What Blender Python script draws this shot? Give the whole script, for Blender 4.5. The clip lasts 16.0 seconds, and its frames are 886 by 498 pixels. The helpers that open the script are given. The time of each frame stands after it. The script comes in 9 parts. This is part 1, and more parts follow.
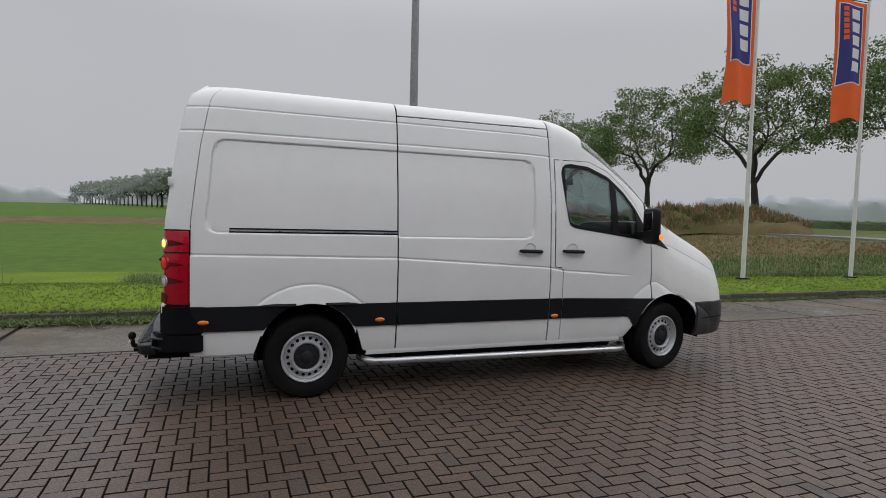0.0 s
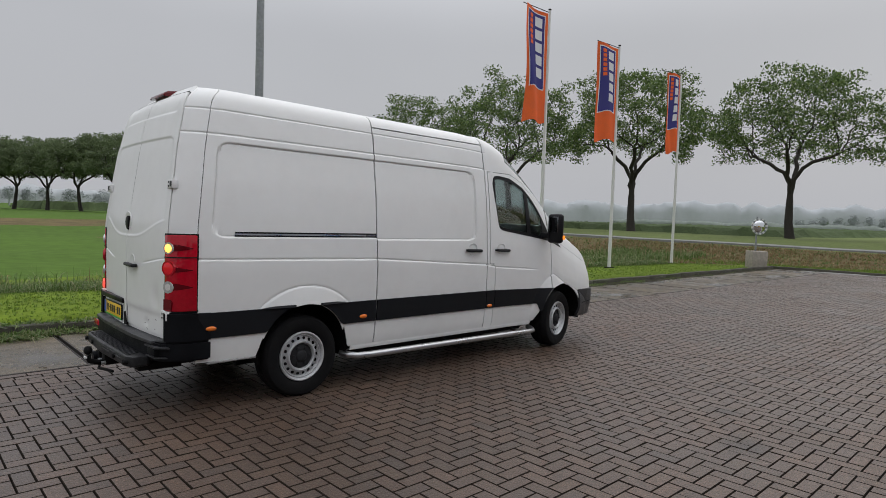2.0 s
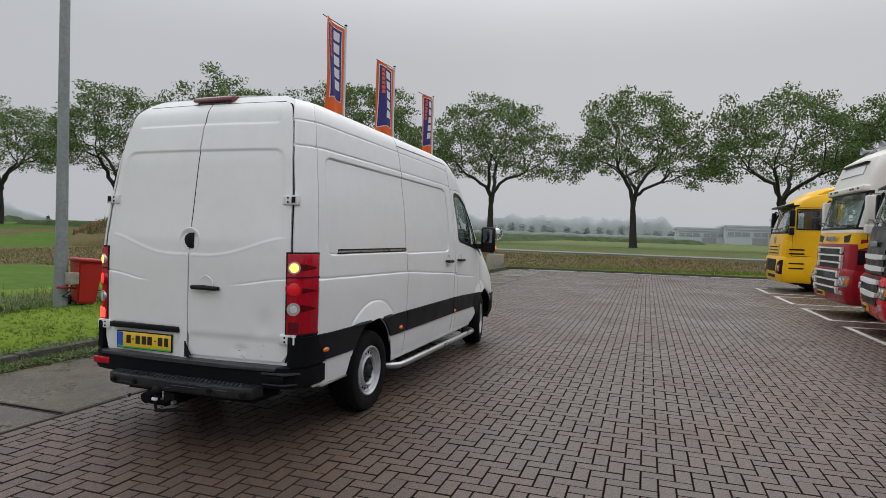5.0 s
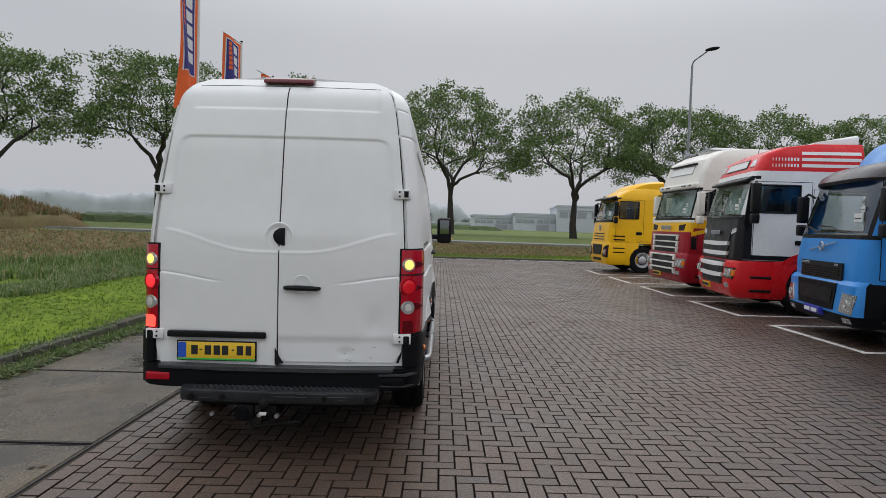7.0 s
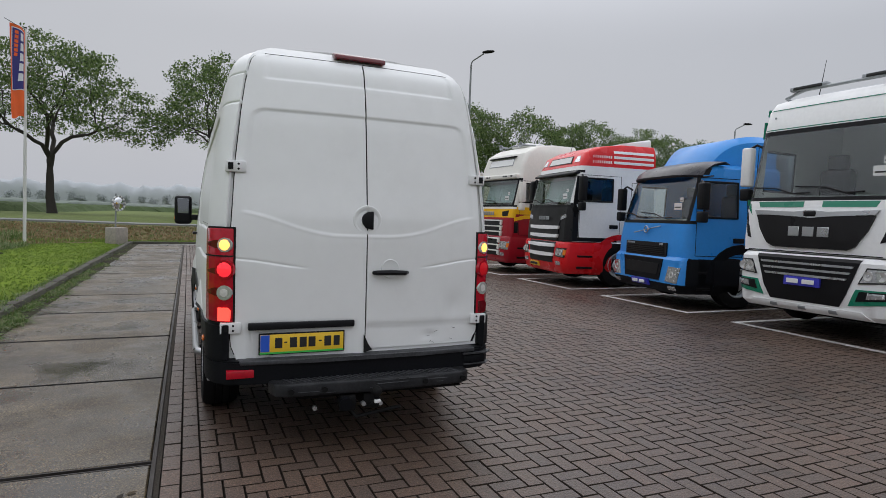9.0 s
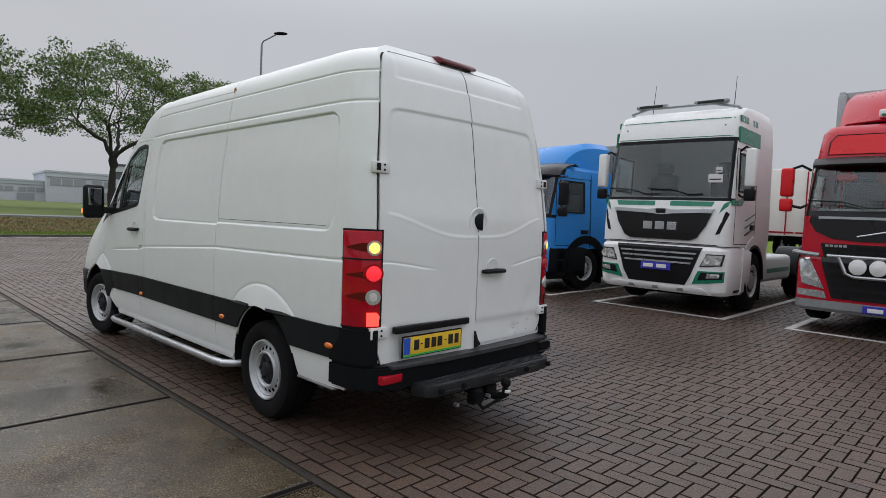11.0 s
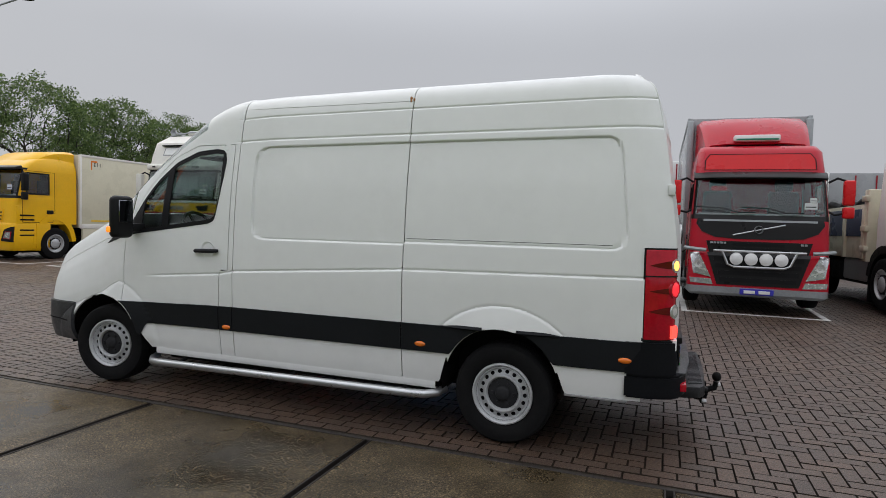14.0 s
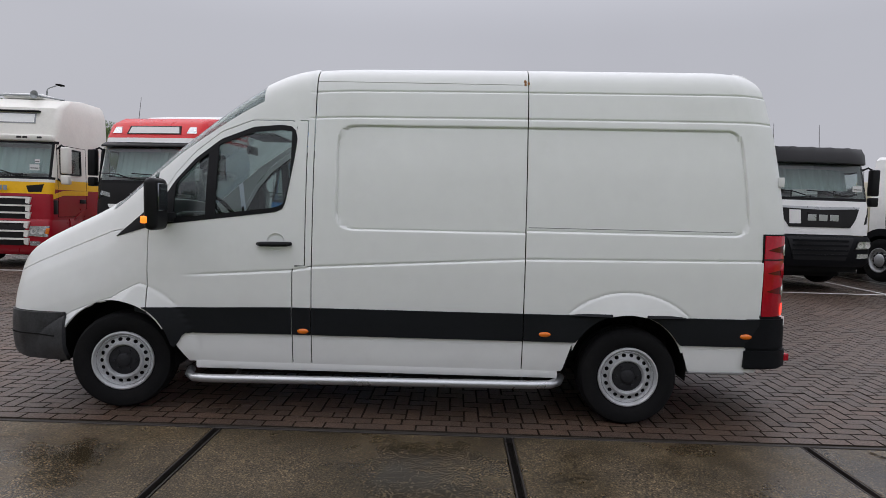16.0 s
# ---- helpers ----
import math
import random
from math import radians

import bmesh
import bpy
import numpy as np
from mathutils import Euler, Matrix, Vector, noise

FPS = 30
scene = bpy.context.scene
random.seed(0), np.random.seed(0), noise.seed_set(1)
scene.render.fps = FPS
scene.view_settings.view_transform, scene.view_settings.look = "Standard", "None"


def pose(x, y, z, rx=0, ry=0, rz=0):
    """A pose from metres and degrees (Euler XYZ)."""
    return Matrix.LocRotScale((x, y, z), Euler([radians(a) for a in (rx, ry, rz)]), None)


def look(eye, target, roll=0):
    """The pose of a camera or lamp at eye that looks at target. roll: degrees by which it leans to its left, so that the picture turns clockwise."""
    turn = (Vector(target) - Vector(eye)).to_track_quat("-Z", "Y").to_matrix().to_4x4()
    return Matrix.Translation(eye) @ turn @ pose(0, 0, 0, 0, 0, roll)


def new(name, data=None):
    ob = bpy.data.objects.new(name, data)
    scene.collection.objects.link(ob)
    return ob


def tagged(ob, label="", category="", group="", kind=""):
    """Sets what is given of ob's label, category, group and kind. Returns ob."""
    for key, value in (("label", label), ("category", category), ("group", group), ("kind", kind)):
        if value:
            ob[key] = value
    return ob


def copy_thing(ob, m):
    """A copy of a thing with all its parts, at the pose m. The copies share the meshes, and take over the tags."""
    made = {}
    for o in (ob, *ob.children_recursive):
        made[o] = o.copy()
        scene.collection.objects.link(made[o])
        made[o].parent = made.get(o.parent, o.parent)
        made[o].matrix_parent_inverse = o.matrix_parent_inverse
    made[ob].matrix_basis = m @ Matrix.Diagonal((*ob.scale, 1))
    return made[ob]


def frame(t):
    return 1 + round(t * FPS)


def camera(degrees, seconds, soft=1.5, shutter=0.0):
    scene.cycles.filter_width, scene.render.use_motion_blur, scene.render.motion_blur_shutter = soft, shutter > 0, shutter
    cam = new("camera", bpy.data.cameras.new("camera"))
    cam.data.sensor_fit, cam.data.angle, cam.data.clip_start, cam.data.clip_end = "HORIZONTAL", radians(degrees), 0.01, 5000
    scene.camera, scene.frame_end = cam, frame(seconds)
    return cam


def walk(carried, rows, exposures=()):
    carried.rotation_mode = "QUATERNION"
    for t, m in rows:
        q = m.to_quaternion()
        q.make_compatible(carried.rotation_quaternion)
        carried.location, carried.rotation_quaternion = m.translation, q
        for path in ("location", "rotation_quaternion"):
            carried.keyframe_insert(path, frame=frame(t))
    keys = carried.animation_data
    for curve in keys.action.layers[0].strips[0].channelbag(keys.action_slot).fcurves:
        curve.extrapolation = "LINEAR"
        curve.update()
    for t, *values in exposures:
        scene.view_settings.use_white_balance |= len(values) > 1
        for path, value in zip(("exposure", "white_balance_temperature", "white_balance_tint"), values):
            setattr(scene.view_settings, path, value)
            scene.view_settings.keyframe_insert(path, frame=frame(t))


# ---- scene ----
cam = camera(73.0, 16.0, soft=0.62)
PATH = [
    (0, (-0.674, -5.914, 1.591), (0.024, -4.044, 1.463), 1.4),
    (0.5, (-1.202, -5.873, 1.596), (-0.365, -4.061, 1.468), 1.7),
    (1, (-1.661, -5.717, 1.596), (-0.638, -4.002, 1.475), 1.7),
    (1.5, (-2.158, -5.627, 1.615), (-0.922, -4.059, 1.502), 1.9),
    (2, (-2.602, -5.466, 1.591), (-1.24, -4.006, 1.482), 1.9),
    (2.5, (-3.105, -5.267, 1.606), (-1.634, -3.915, 1.505), 2.0),
    (3, (-3.527, -5.002, 1.605), (-1.987, -3.729, 1.518), 2.1),
    (3.2, (-3.698, -4.876, 1.616), (-2.131, -3.634, 1.543), 1.8),
    (5.3, (-4.802, -2.871, 1.572), (-2.883, -2.311, 1.51), 2.0),
    (5.5, (-4.872, -2.665, 1.596), (-2.94, -2.15, 1.531), 2.0),
    (6, (-4.999, -2.126, 1.577), (-3.032, -1.768, 1.509), 2.0),
    (6.5, (-5.026, -1.591, 1.562), (-3.034, -1.419, 1.491), 2.0),
    (7, (-5.124, -1.066, 1.567), (-3.126, -1.076, 1.487), 2.0),
    (7.5, (-5.129, -0.541, 1.537), (-3.146, -0.78, 1.45), 2.1),
    (8, (-5.132, 0.014, 1.519), (-3.174, -0.383, 1.426), 2.3),
    (8.5, (-5.032, 0.525, 1.491), (-3.133, -0.097, 1.398), 2.2),
    (9, (-4.895, 1.091, 1.479), (-3.059, 0.305, 1.38), 2.3),
    (9.5, (-4.718, 1.586, 1.469), (-2.954, 0.65, 1.37), 2.4),
    (10, (-4.448, 2.091, 1.477), (-2.801, 0.961, 1.377), 2.3),
    (10.2, (-4.345, 2.308, 1.469), (-2.747, 1.109, 1.367), 2.5),
    (12.3, (-2.671, 4.079, 1.5), (-1.64, 2.367, 1.415), 1.8),
    (12.5, (-2.507, 4.185, 1.51), (-1.534, 2.439, 1.432), 1.7),
    (13, (-2.016, 4.43, 1.513), (-1.194, 2.608, 1.437), 1.6),
    (13.5, (-1.529, 4.731, 1.501), (-0.778, 2.879, 1.423), 1.8),
    (14, (-1.012, 4.926, 1.484), (-0.314, 3.053, 1.404), 1.8),
    (14.5, (-0.45, 5.077, 1.466), (0.111, 3.159, 1.38), 1.8),
    (15, (0.097, 5.105, 1.437), (0.415, 3.132, 1.343), 1.7),
    (15.5, (0.717, 5.163, 1.464), (0.872, 3.173, 1.344), 1.8),
    (16, (1.258, 5.178, 1.47), (1.298, 3.182, 1.347), 1.7),
]
walk(cam, [(t, look(eye, target, roll)) for t, eye, target, roll in PATH],
     exposures=[(0, -0.09, 6550, 9), (2.5, -0.05, 6550, 9), (5.5, 0.02, 6490, 8.5), (8, 0.02, 6400, 9), (10, -0.03, 6350, 10), (12.5, -0.01, 6480, 8.5), (14, -0.01, 6480, 9), (16, -0.02, 6400, 13)])

# ---- light ----
world = bpy.data.worlds.new("overcast")
scene.world = world
world.use_nodes = True
wn, wl = world.node_tree.nodes, world.node_tree.links
wn.clear()
SUN_EL, SUN_AZ = radians(50), radians(95)
sky = wn.new("ShaderNodeTexSky")
sky.sky_type, sky.sun_disc = "NISHITA", False
sky.sun_elevation, sky.sun_rotation = SUN_EL, SUN_AZ
sky.air_density, sky.dust_density = 2.0, 6.0
# a closed cloud cover: grey, brighter towards the zenith
tc = wn.new("ShaderNodeTexCoord")
sep = wn.new("ShaderNodeSeparateXYZ")
wl.new(tc.outputs["Generated"], sep.inputs[0])
ramp = wn.new("ShaderNodeMapRange")
ramp.interpolation_type = "SMOOTHSTEP"
ramp.inputs["From Min"].default_value, ramp.inputs["From Max"].default_value = 0.26, 0.62
ramp.inputs["To Min"].default_value, ramp.inputs["To Max"].default_value = 0.53, 1.40
wl.new(sep.outputs["Z"], ramp.inputs["Value"])
cloud_noise = wn.new("ShaderNodeTexNoise")
cloud_noise.inputs["Scale"].default_value, cloud_noise.inputs["Detail"].default_value = 1.6, 5
wl.new(tc.outputs["Generated"], cloud_noise.inputs["Vector"])
cl = wn.new("ShaderNodeMapRange")
cl.inputs["To Min"].default_value, cl.inputs["To Max"].default_value = 0.9, 1.1
wl.new(cloud_noise.outputs["Fac"], cl.inputs["Value"])
mul = wn.new("ShaderNodeMath")
mul.operation = "MULTIPLY"
wl.new(ramp.outputs[0], mul.inputs[0])
wl.new(cl.outputs[0], mul.inputs[1])
grey = wn.new("ShaderNodeVectorMath")
grey.operation = "SCALE"
grey.inputs[0].default_value = (0.965, 0.985, 1.06)
wl.new(mul.outputs[0], grey.inputs["Scale"])
bg_sky, bg_cloud, bg_mix = wn.new("ShaderNodeBackground"), wn.new("ShaderNodeBackground"), wn.new("ShaderNodeMixShader")
bg_sky.inputs["Strength"].default_value = 0.07
bg_mix.inputs[0].default_value = 0.93
wl.new(sky.outputs[0], bg_sky.inputs["Color"])
wl.new(grey.outputs[0], bg_cloud.inputs["Color"])
wl.new(bg_sky.outputs[0], bg_mix.inputs[1])
wl.new(bg_cloud.outputs[0], bg_mix.inputs[2])
wout = wn.new("ShaderNodeOutputWorld")
wl.new(bg_mix.outputs[0], wout.inputs["Surface"])

sun = new("sun", bpy.data.lights.new("sun", "SUN"))
sun.data.energy, sun.data.angle, sun.data.color = 0.5, radians(60), (1.0, 0.98, 0.95)
sun.matrix_world = Matrix.Rotation(-SUN_AZ, 4, "Z") @ Matrix.Rotation(SUN_EL - math.pi / 2, 4, "X")


# ---- materials ----
def nodes_of(m):
    m.use_nodes = True
    nt = m.node_tree
    return nt.nodes, nt.links, nt.nodes["Principled BSDF"]


def mat(name, color, rough=0.5, metal=0.0, vary=0.12, scale=6.0, fine=60.0, bump=0.0, bump_scale=90.0, rough_vary=0.1, dirt=None, dirt_amt=0.0, coat=0.0, spec=0.5):
    """A painted, stone or plastic surface: two scales of colour variation, uneven gloss, fine relief and dirt patches."""
    m = bpy.data.materials.new(name)
    n, l, p = nodes_of(m)
    p.inputs["Metallic"].default_value = metal
    p.inputs["Coat Weight"].default_value = coat
    p.inputs["Coat Roughness"].default_value = 0.08
    p.inputs["Specular IOR Level"].default_value = spec
    co = n.new("ShaderNodeTexCoord")
    big, small = n.new("ShaderNodeTexNoise"), n.new("ShaderNodeTexNoise")
    big.inputs["Scale"].default_value, big.inputs["Detail"].default_value = scale, 4
    small.inputs["Scale"].default_value, small.inputs["Detail"].default_value = fine, 3
    l.new(co.outputs["Object"], big.inputs["Vector"])
    l.new(co.outputs["Object"], small.inputs["Vector"])
    add = n.new("ShaderNodeMath")
    add.operation = "ADD"
    l.new(big.outputs["Fac"], add.inputs[0])
    l.new(small.outputs["Fac"], add.inputs[1])
    mr = n.new("ShaderNodeMapRange")
    mr.inputs["From Min"].default_value, mr.inputs["From Max"].default_value = 0.6, 1.4
    mr.inputs["To Min"].default_value, mr.inputs["To Max"].default_value = 1 - vary, 1 + vary
    l.new(add.outputs[0], mr.inputs["Value"])
    sc = n.new("ShaderNodeVectorMath")
    sc.operation = "SCALE"
    sc.inputs[0].default_value = color[:3]
    l.new(mr.outputs[0], sc.inputs["Scale"])
    out = sc.outputs[0]
    if dirt:
        dn = n.new("ShaderNodeTexNoise")
        dn.inputs["Scale"].default_value, dn.inputs["Detail"].default_value, dn.inputs["Roughness"].default_value = scale * 0.7, 8, 0.7
        l.new(co.outputs["Object"], dn.inputs["Vector"])
        dr = n.new("ShaderNodeMapRange")
        dr.inputs["From Min"].default_value, dr.inputs["From Max"].default_value = 0.5, 0.75
        dr.inputs["To Max"].default_value = dirt_amt
        l.new(dn.outputs["Fac"], dr.inputs["Value"])
        mx = n.new("ShaderNodeMix")
        mx.data_type = "RGBA"
        mx.inputs["B"].default_value = (*dirt, 1)
        l.new(dr.outputs[0], mx.inputs["Factor"])
        l.new(out, mx.inputs["A"])
        out = mx.outputs["Result"]
    l.new(out, p.inputs["Base Color"])
    rr = n.new("ShaderNodeMapRange")
    rr.inputs["From Min"].default_value, rr.inputs["From Max"].default_value = 0.3, 0.7
    rr.inputs["To Min"].default_value, rr.inputs["To Max"].default_value = max(0.02, rough - rough_vary), min(1, rough + rough_vary)
    l.new(big.outputs["Fac"], rr.inputs["Value"])
    l.new(rr.outputs[0], p.inputs["Roughness"])
    if bump:
        bn, b = n.new("ShaderNodeTexNoise"), n.new("ShaderNodeBump")
        bn.inputs["Scale"].default_value, bn.inputs["Detail"].default_value = bump_scale, 4
        l.new(co.outputs["Object"], bn.inputs["Vector"])
        b.inputs["Strength"].default_value, b.inputs["Distance"].default_value = bump, 0.01
        l.new(bn.outputs["Fac"], b.inputs["Height"])
        l.new(b.outputs[0], p.inputs["Normal"])
    return m


STAINS = ((7.3, -2.6, 0.34, 0.26, 0), (7.0, -4.85, 1.25, 0.16, 4), (5.6, -4.9, 0.5, 0.14, -8), (1.85, -3.9, 0.30, 0.20, 20), (2.6, -3.5, 0.22, 0.12, -30), (9.2, -3.2, 0.4, 0.2, 40))


def piece_mat(name, colors, rough, island, bump=0.3, bump_scale=120.0, spec=0.32):
    """Bricks and the like: each piece takes its own tone, by object or by island."""
    m = bpy.data.materials.new(name)
    n, l, p = nodes_of(m)
    if island:
        rnd = n.new("ShaderNodeNewGeometry").outputs["Random Per Island"]
    else:
        rnd = n.new("ShaderNodeObjectInfo").outputs["Random"]
    rmp = n.new("ShaderNodeValToRGB")
    rmp.color_ramp.elements[0].color = (*colors[0], 1)
    rmp.color_ramp.elements[-1].color = (*colors[-1], 1)
    for i, c in enumerate(colors[1:-1]):
        e = rmp.color_ramp.elements.new((i + 1) / (len(colors) - 1))
        e.color = (*c, 1)
    l.new(rnd, rmp.inputs[0])
    geo = n.new("ShaderNodeNewGeometry")
    nz, big = n.new("ShaderNodeTexNoise"), n.new("ShaderNodeTexNoise")
    nz.inputs["Scale"].default_value, nz.inputs["Detail"].default_value = bump_scale, 4
    big.inputs["Scale"].default_value, big.inputs["Detail"].default_value = 0.55, 5
    l.new(geo.outputs["Position"], nz.inputs["Vector"])
    l.new(geo.outputs["Position"], big.inputs["Vector"])
    def span(v, a, b, c, d):
        r = n.new("ShaderNodeMapRange")
        for k, q in zip(("From Min", "From Max", "To Min", "To Max"), (a, b, c, d)):
            r.inputs[k].default_value = q
        l.new(v, r.inputs["Value"])
        return r.outputs[0]

    def times(a, b):
        t = n.new("ShaderNodeMath")
        t.operation = "MULTIPLY"
        l.new(a, t.inputs[0])
        l.new(b, t.inputs[1])
        return t.outputs[0]
    grain, spill = n.new("ShaderNodeTexNoise"), n.new("ShaderNodeTexNoise")
    grain.inputs["Scale"].default_value, grain.inputs["Detail"].default_value = 170, 3
    spill.inputs["Scale"].default_value, spill.inputs["Detail"].default_value, spill.inputs["Roughness"].default_value = 1.1, 6, 0.65
    for q in (grain, spill):
        l.new(geo.outputs["Position"], q.inputs["Vector"])
    fac = times(times(span(nz.outputs["Fac"], 0.35, 0.65, 0.68, 1.28), span(big.outputs["Fac"], 0.35, 0.65, 0.8, 1.12)), times(span(grain.outputs["Fac"], 0.50, 0.70, 0.74, 2.3), span(spill.outputs["Fac"], 0.64, 0.70, 1.0, 0.5)))
    # old tyre marks and oil spills: soft ragged patches
    for x, y, rx, ry, turn in STAINS:
        mp, ln = n.new("ShaderNodeMapping"), n.new("ShaderNodeVectorMath")
        mp.vector_type = "TEXTURE"
        mp.inputs["Location"].default_value, mp.inputs["Rotation"].default_value, mp.inputs["Scale"].default_value = (x, y, 0), (0, 0, radians(turn)), (rx, ry, 50)
        l.new(geo.outputs["Position"], mp.inputs["Vector"])
        ln.operation = "LENGTH"
        l.new(mp.outputs[0], ln.inputs[0])
        ragged = n.new("ShaderNodeMath")
        ragged.operation = "MULTIPLY_ADD"
        l.new(spill.outputs["Fac"], ragged.inputs[0])
        ragged.inputs[1].default_value = 1.6
        l.new(ln.outputs["Value"], ragged.inputs[2])
        fac = times(fac, span(ragged.outputs[0], 1.1, 1.8, 0.52, 1.0))
    sc = n.new("ShaderNodeVectorMath")
    sc.operation = "SCALE"
    l.new(rmp.outputs[0], sc.inputs[0])
    l.new(fac, sc.inputs["Scale"])
    l.new(sc.outputs[0], p.inputs["Base Color"])
    rr = n.new("ShaderNodeMapRange")
    rr.inputs["From Min"].default_value, rr.inputs["From Max"].default_value = 0.3, 0.7
    rr.inputs["To Min"].default_value, rr.inputs["To Max"].default_value = rough - 0.12, rough + 0.15
    l.new(big.outputs["Fac"], rr.inputs["Value"])
    l.new(rr.outputs[0], p.inputs["Roughness"])
    p.inputs["Specular IOR Level"].default_value = spec
    b = n.new("ShaderNodeBump")
    b.inputs["Strength"].default_value, b.inputs["Distance"].default_value = bump, 0.006
    l.new(nz.outputs["Fac"], b.inputs["Height"])
    l.new(b.outputs[0], p.inputs["Normal"])
    return m


def glass_mat(name, color=(0.9, 0.95, 0.93), rough=0.0):
    m = bpy.data.materials.new(name)
    n, l, p = nodes_of(m)
    p.inputs["Base Color"].default_value = (*color, 1)
    p.inputs["Transmission Weight"].default_value = 1.0
    p.inputs["Roughness"].default_value = rough
    p.inputs["IOR"].default_value = 1.08 if rough == 0 else 1.45
    p.inputs["Coat Weight"].default_value = 1.0
    p.inputs["Coat Roughness"].default_value = 0.01
    return m


def lamp_mat(name, color, strength):
    m = bpy.data.materials.new(name)
    n, l, p = nodes_of(m)
    p.inputs["Base Color"].default_value = (*color, 1)
    p.inputs["Emission Color"].default_value = (*color, 1)
    p.inputs["Emission Strength"].default_value = strength
    p.inputs["Roughness"].default_value = 0.1
    return m


M = {}
M["white"] = mat("van_white_paint", (0.745, 0.75, 0.735), 0.42, vary=0.025, scale=1.3, fine=9, rough_vary=0.06, dirt=(0.42, 0.41, 0.37), dirt_amt=0.16, coat=0.22)
M["strip"] = mat("black_moulding", (0.010, 0.011, 0.013), 0.5, vary=0.15, scale=3, fine=50, bump=0.08, bump_scale=400, spec=0.16)
M["bumper"] = mat("grey_black_plastic", (0.0055, 0.006, 0.0075), 0.5, vary=0.3, scale=4, fine=70, bump=0.12, bump_scale=350, spec=0.11)
M["tread"] = mat("scuffed_black_plastic", (0.04, 0.041, 0.044), 0.40, vary=0.45, scale=9, fine=60, bump=0.15, bump_scale=200, spec=0.3)
M["step"] = mat("worn_black_step", (0.016, 0.0165, 0.018), 0.42, vary=0.5, scale=7, fine=60, bump=0.2, bump_scale=160, spec=0.25, dirt=(0.06, 0.06, 0.06), dirt_amt=0.5)
M["seam"] = mat("panel_gap_black", (0.012, 0.012, 0.012), 0.8, spec=0.16)
M["rubber"] = mat("tyre_rubber", (0.006, 0.006, 0.0065), 0.8, vary=0.25, scale=9, fine=80, bump=0.25, bump_scale=160, dirt=(0.02, 0.018, 0.016), dirt_amt=0.3, spec=0.15)
M["rim"] = mat("silver_steel_rim", (0.46, 0.47, 0.48), 0.36, metal=0.3, vary=0.08, scale=8, dirt=(0.16, 0.14, 0.12), dirt_amt=0.5)
M["hub"] = mat("dark_hub", (0.022, 0.022, 0.024), 0.6, vary=0.3, scale=20, spec=0.16)
M["chrome"] = mat("brushed_steel", (0.50, 0.51, 0.52), 0.32, metal=0.9, vary=0.08, scale=4, fine=120)
M["black"] = mat("black_plastic", (0.009, 0.009, 0.010), 0.4, vary=0.1, spec=0.16)
M["dark"] = mat("dark_chassis", (0.006, 0.006, 0.006), 0.7, vary=0.3, scale=5, bump=0.3, spec=0.16)
M["interior"] = mat("grey_cab_trim", (0.035, 0.037, 0.04), 0.75, vary=0.15, scale=10, bump=0.2)
M["seat"] = mat("dark_seat_fabric", (0.03, 0.032, 0.036), 0.9, vary=0.25, scale=14, fine=200, bump=0.3, bump_scale=300)
M["glass"] = glass_mat("clear_glass", (0.50, 0.58, 0.56))
M["glass_dark"] = glass_mat("tinted_glass", (0.66, 0.72, 0.71))
M["red_lens"] = mat("red_lens", (0.40, 0.004, 0.016), 0.12, vary=0.2, scale=9, coat=0.3, spec=0.3)
M["red_lens_dark"] = mat("red_lens_shade", (0.11, 0.002, 0.006), 0.2, vary=0.1, coat=0.3, spec=0.3)
M["red_lit"] = lamp_mat("red_lamp_lit", (1.0, 0.03, 0.045), 0.7)
M["red_faint"] = lamp_mat("red_lamp_faint", (0.6, 0.010, 0.018), 0.16)
M["fog_lit"] = lamp_mat("fog_lamp_lit", (1.0, 0.07, 0.05), 1.5)
M["amber_lit"] = lamp_mat("amber_lamp_lit", (1.0, 0.40, 0.08), 2.6)
M["amber_glow"] = lamp_mat("amber_repeater_lit", (1.0, 0.24, 0.02), 1.1)
M["amber"] = mat("amber_lens", (0.72, 0.16, 0.01), 0.2, vary=0.08, coat=0.4)
M["clear_lens"] = mat("clear_lens", (0.55, 0.55, 0.53), 0.15, metal=0.4, vary=0.15, scale=30, coat=0.8)
M["headglass"] = mat("pale_lamp_glass", (0.6, 0.58, 0.56), 0.15, vary=0.15, scale=40, coat=0.5)
M["plate"] = mat("yellow_plate", (0.78, 0.5, 0.03), 0.35, vary=0.05)
M["plate_blue"] = mat("blue_plate_band", (0.02, 0.09, 0.5), 0.35, vary=0.05)
M["plate_green"] = mat("green_strip", (0.05, 0.42, 0.07), 0.35, vary=0.08)
M["ink"] = mat("black_ink", (0.012, 0.012, 0.012), 0.5, vary=0.05)
M["white_plastic"] = mat("white_plastic", (0.72, 0.72, 0.71), 0.4, vary=0.05)
M["rust"] = mat("rust_stain", (0.3, 0.14, 0.05), 0.8, vary=0.3, scale=30)
M["galv_van"] = mat("grey_sill_steel", (0.25, 0.25, 0.25), 0.5, metal=0.4, vary=0.2, scale=8)


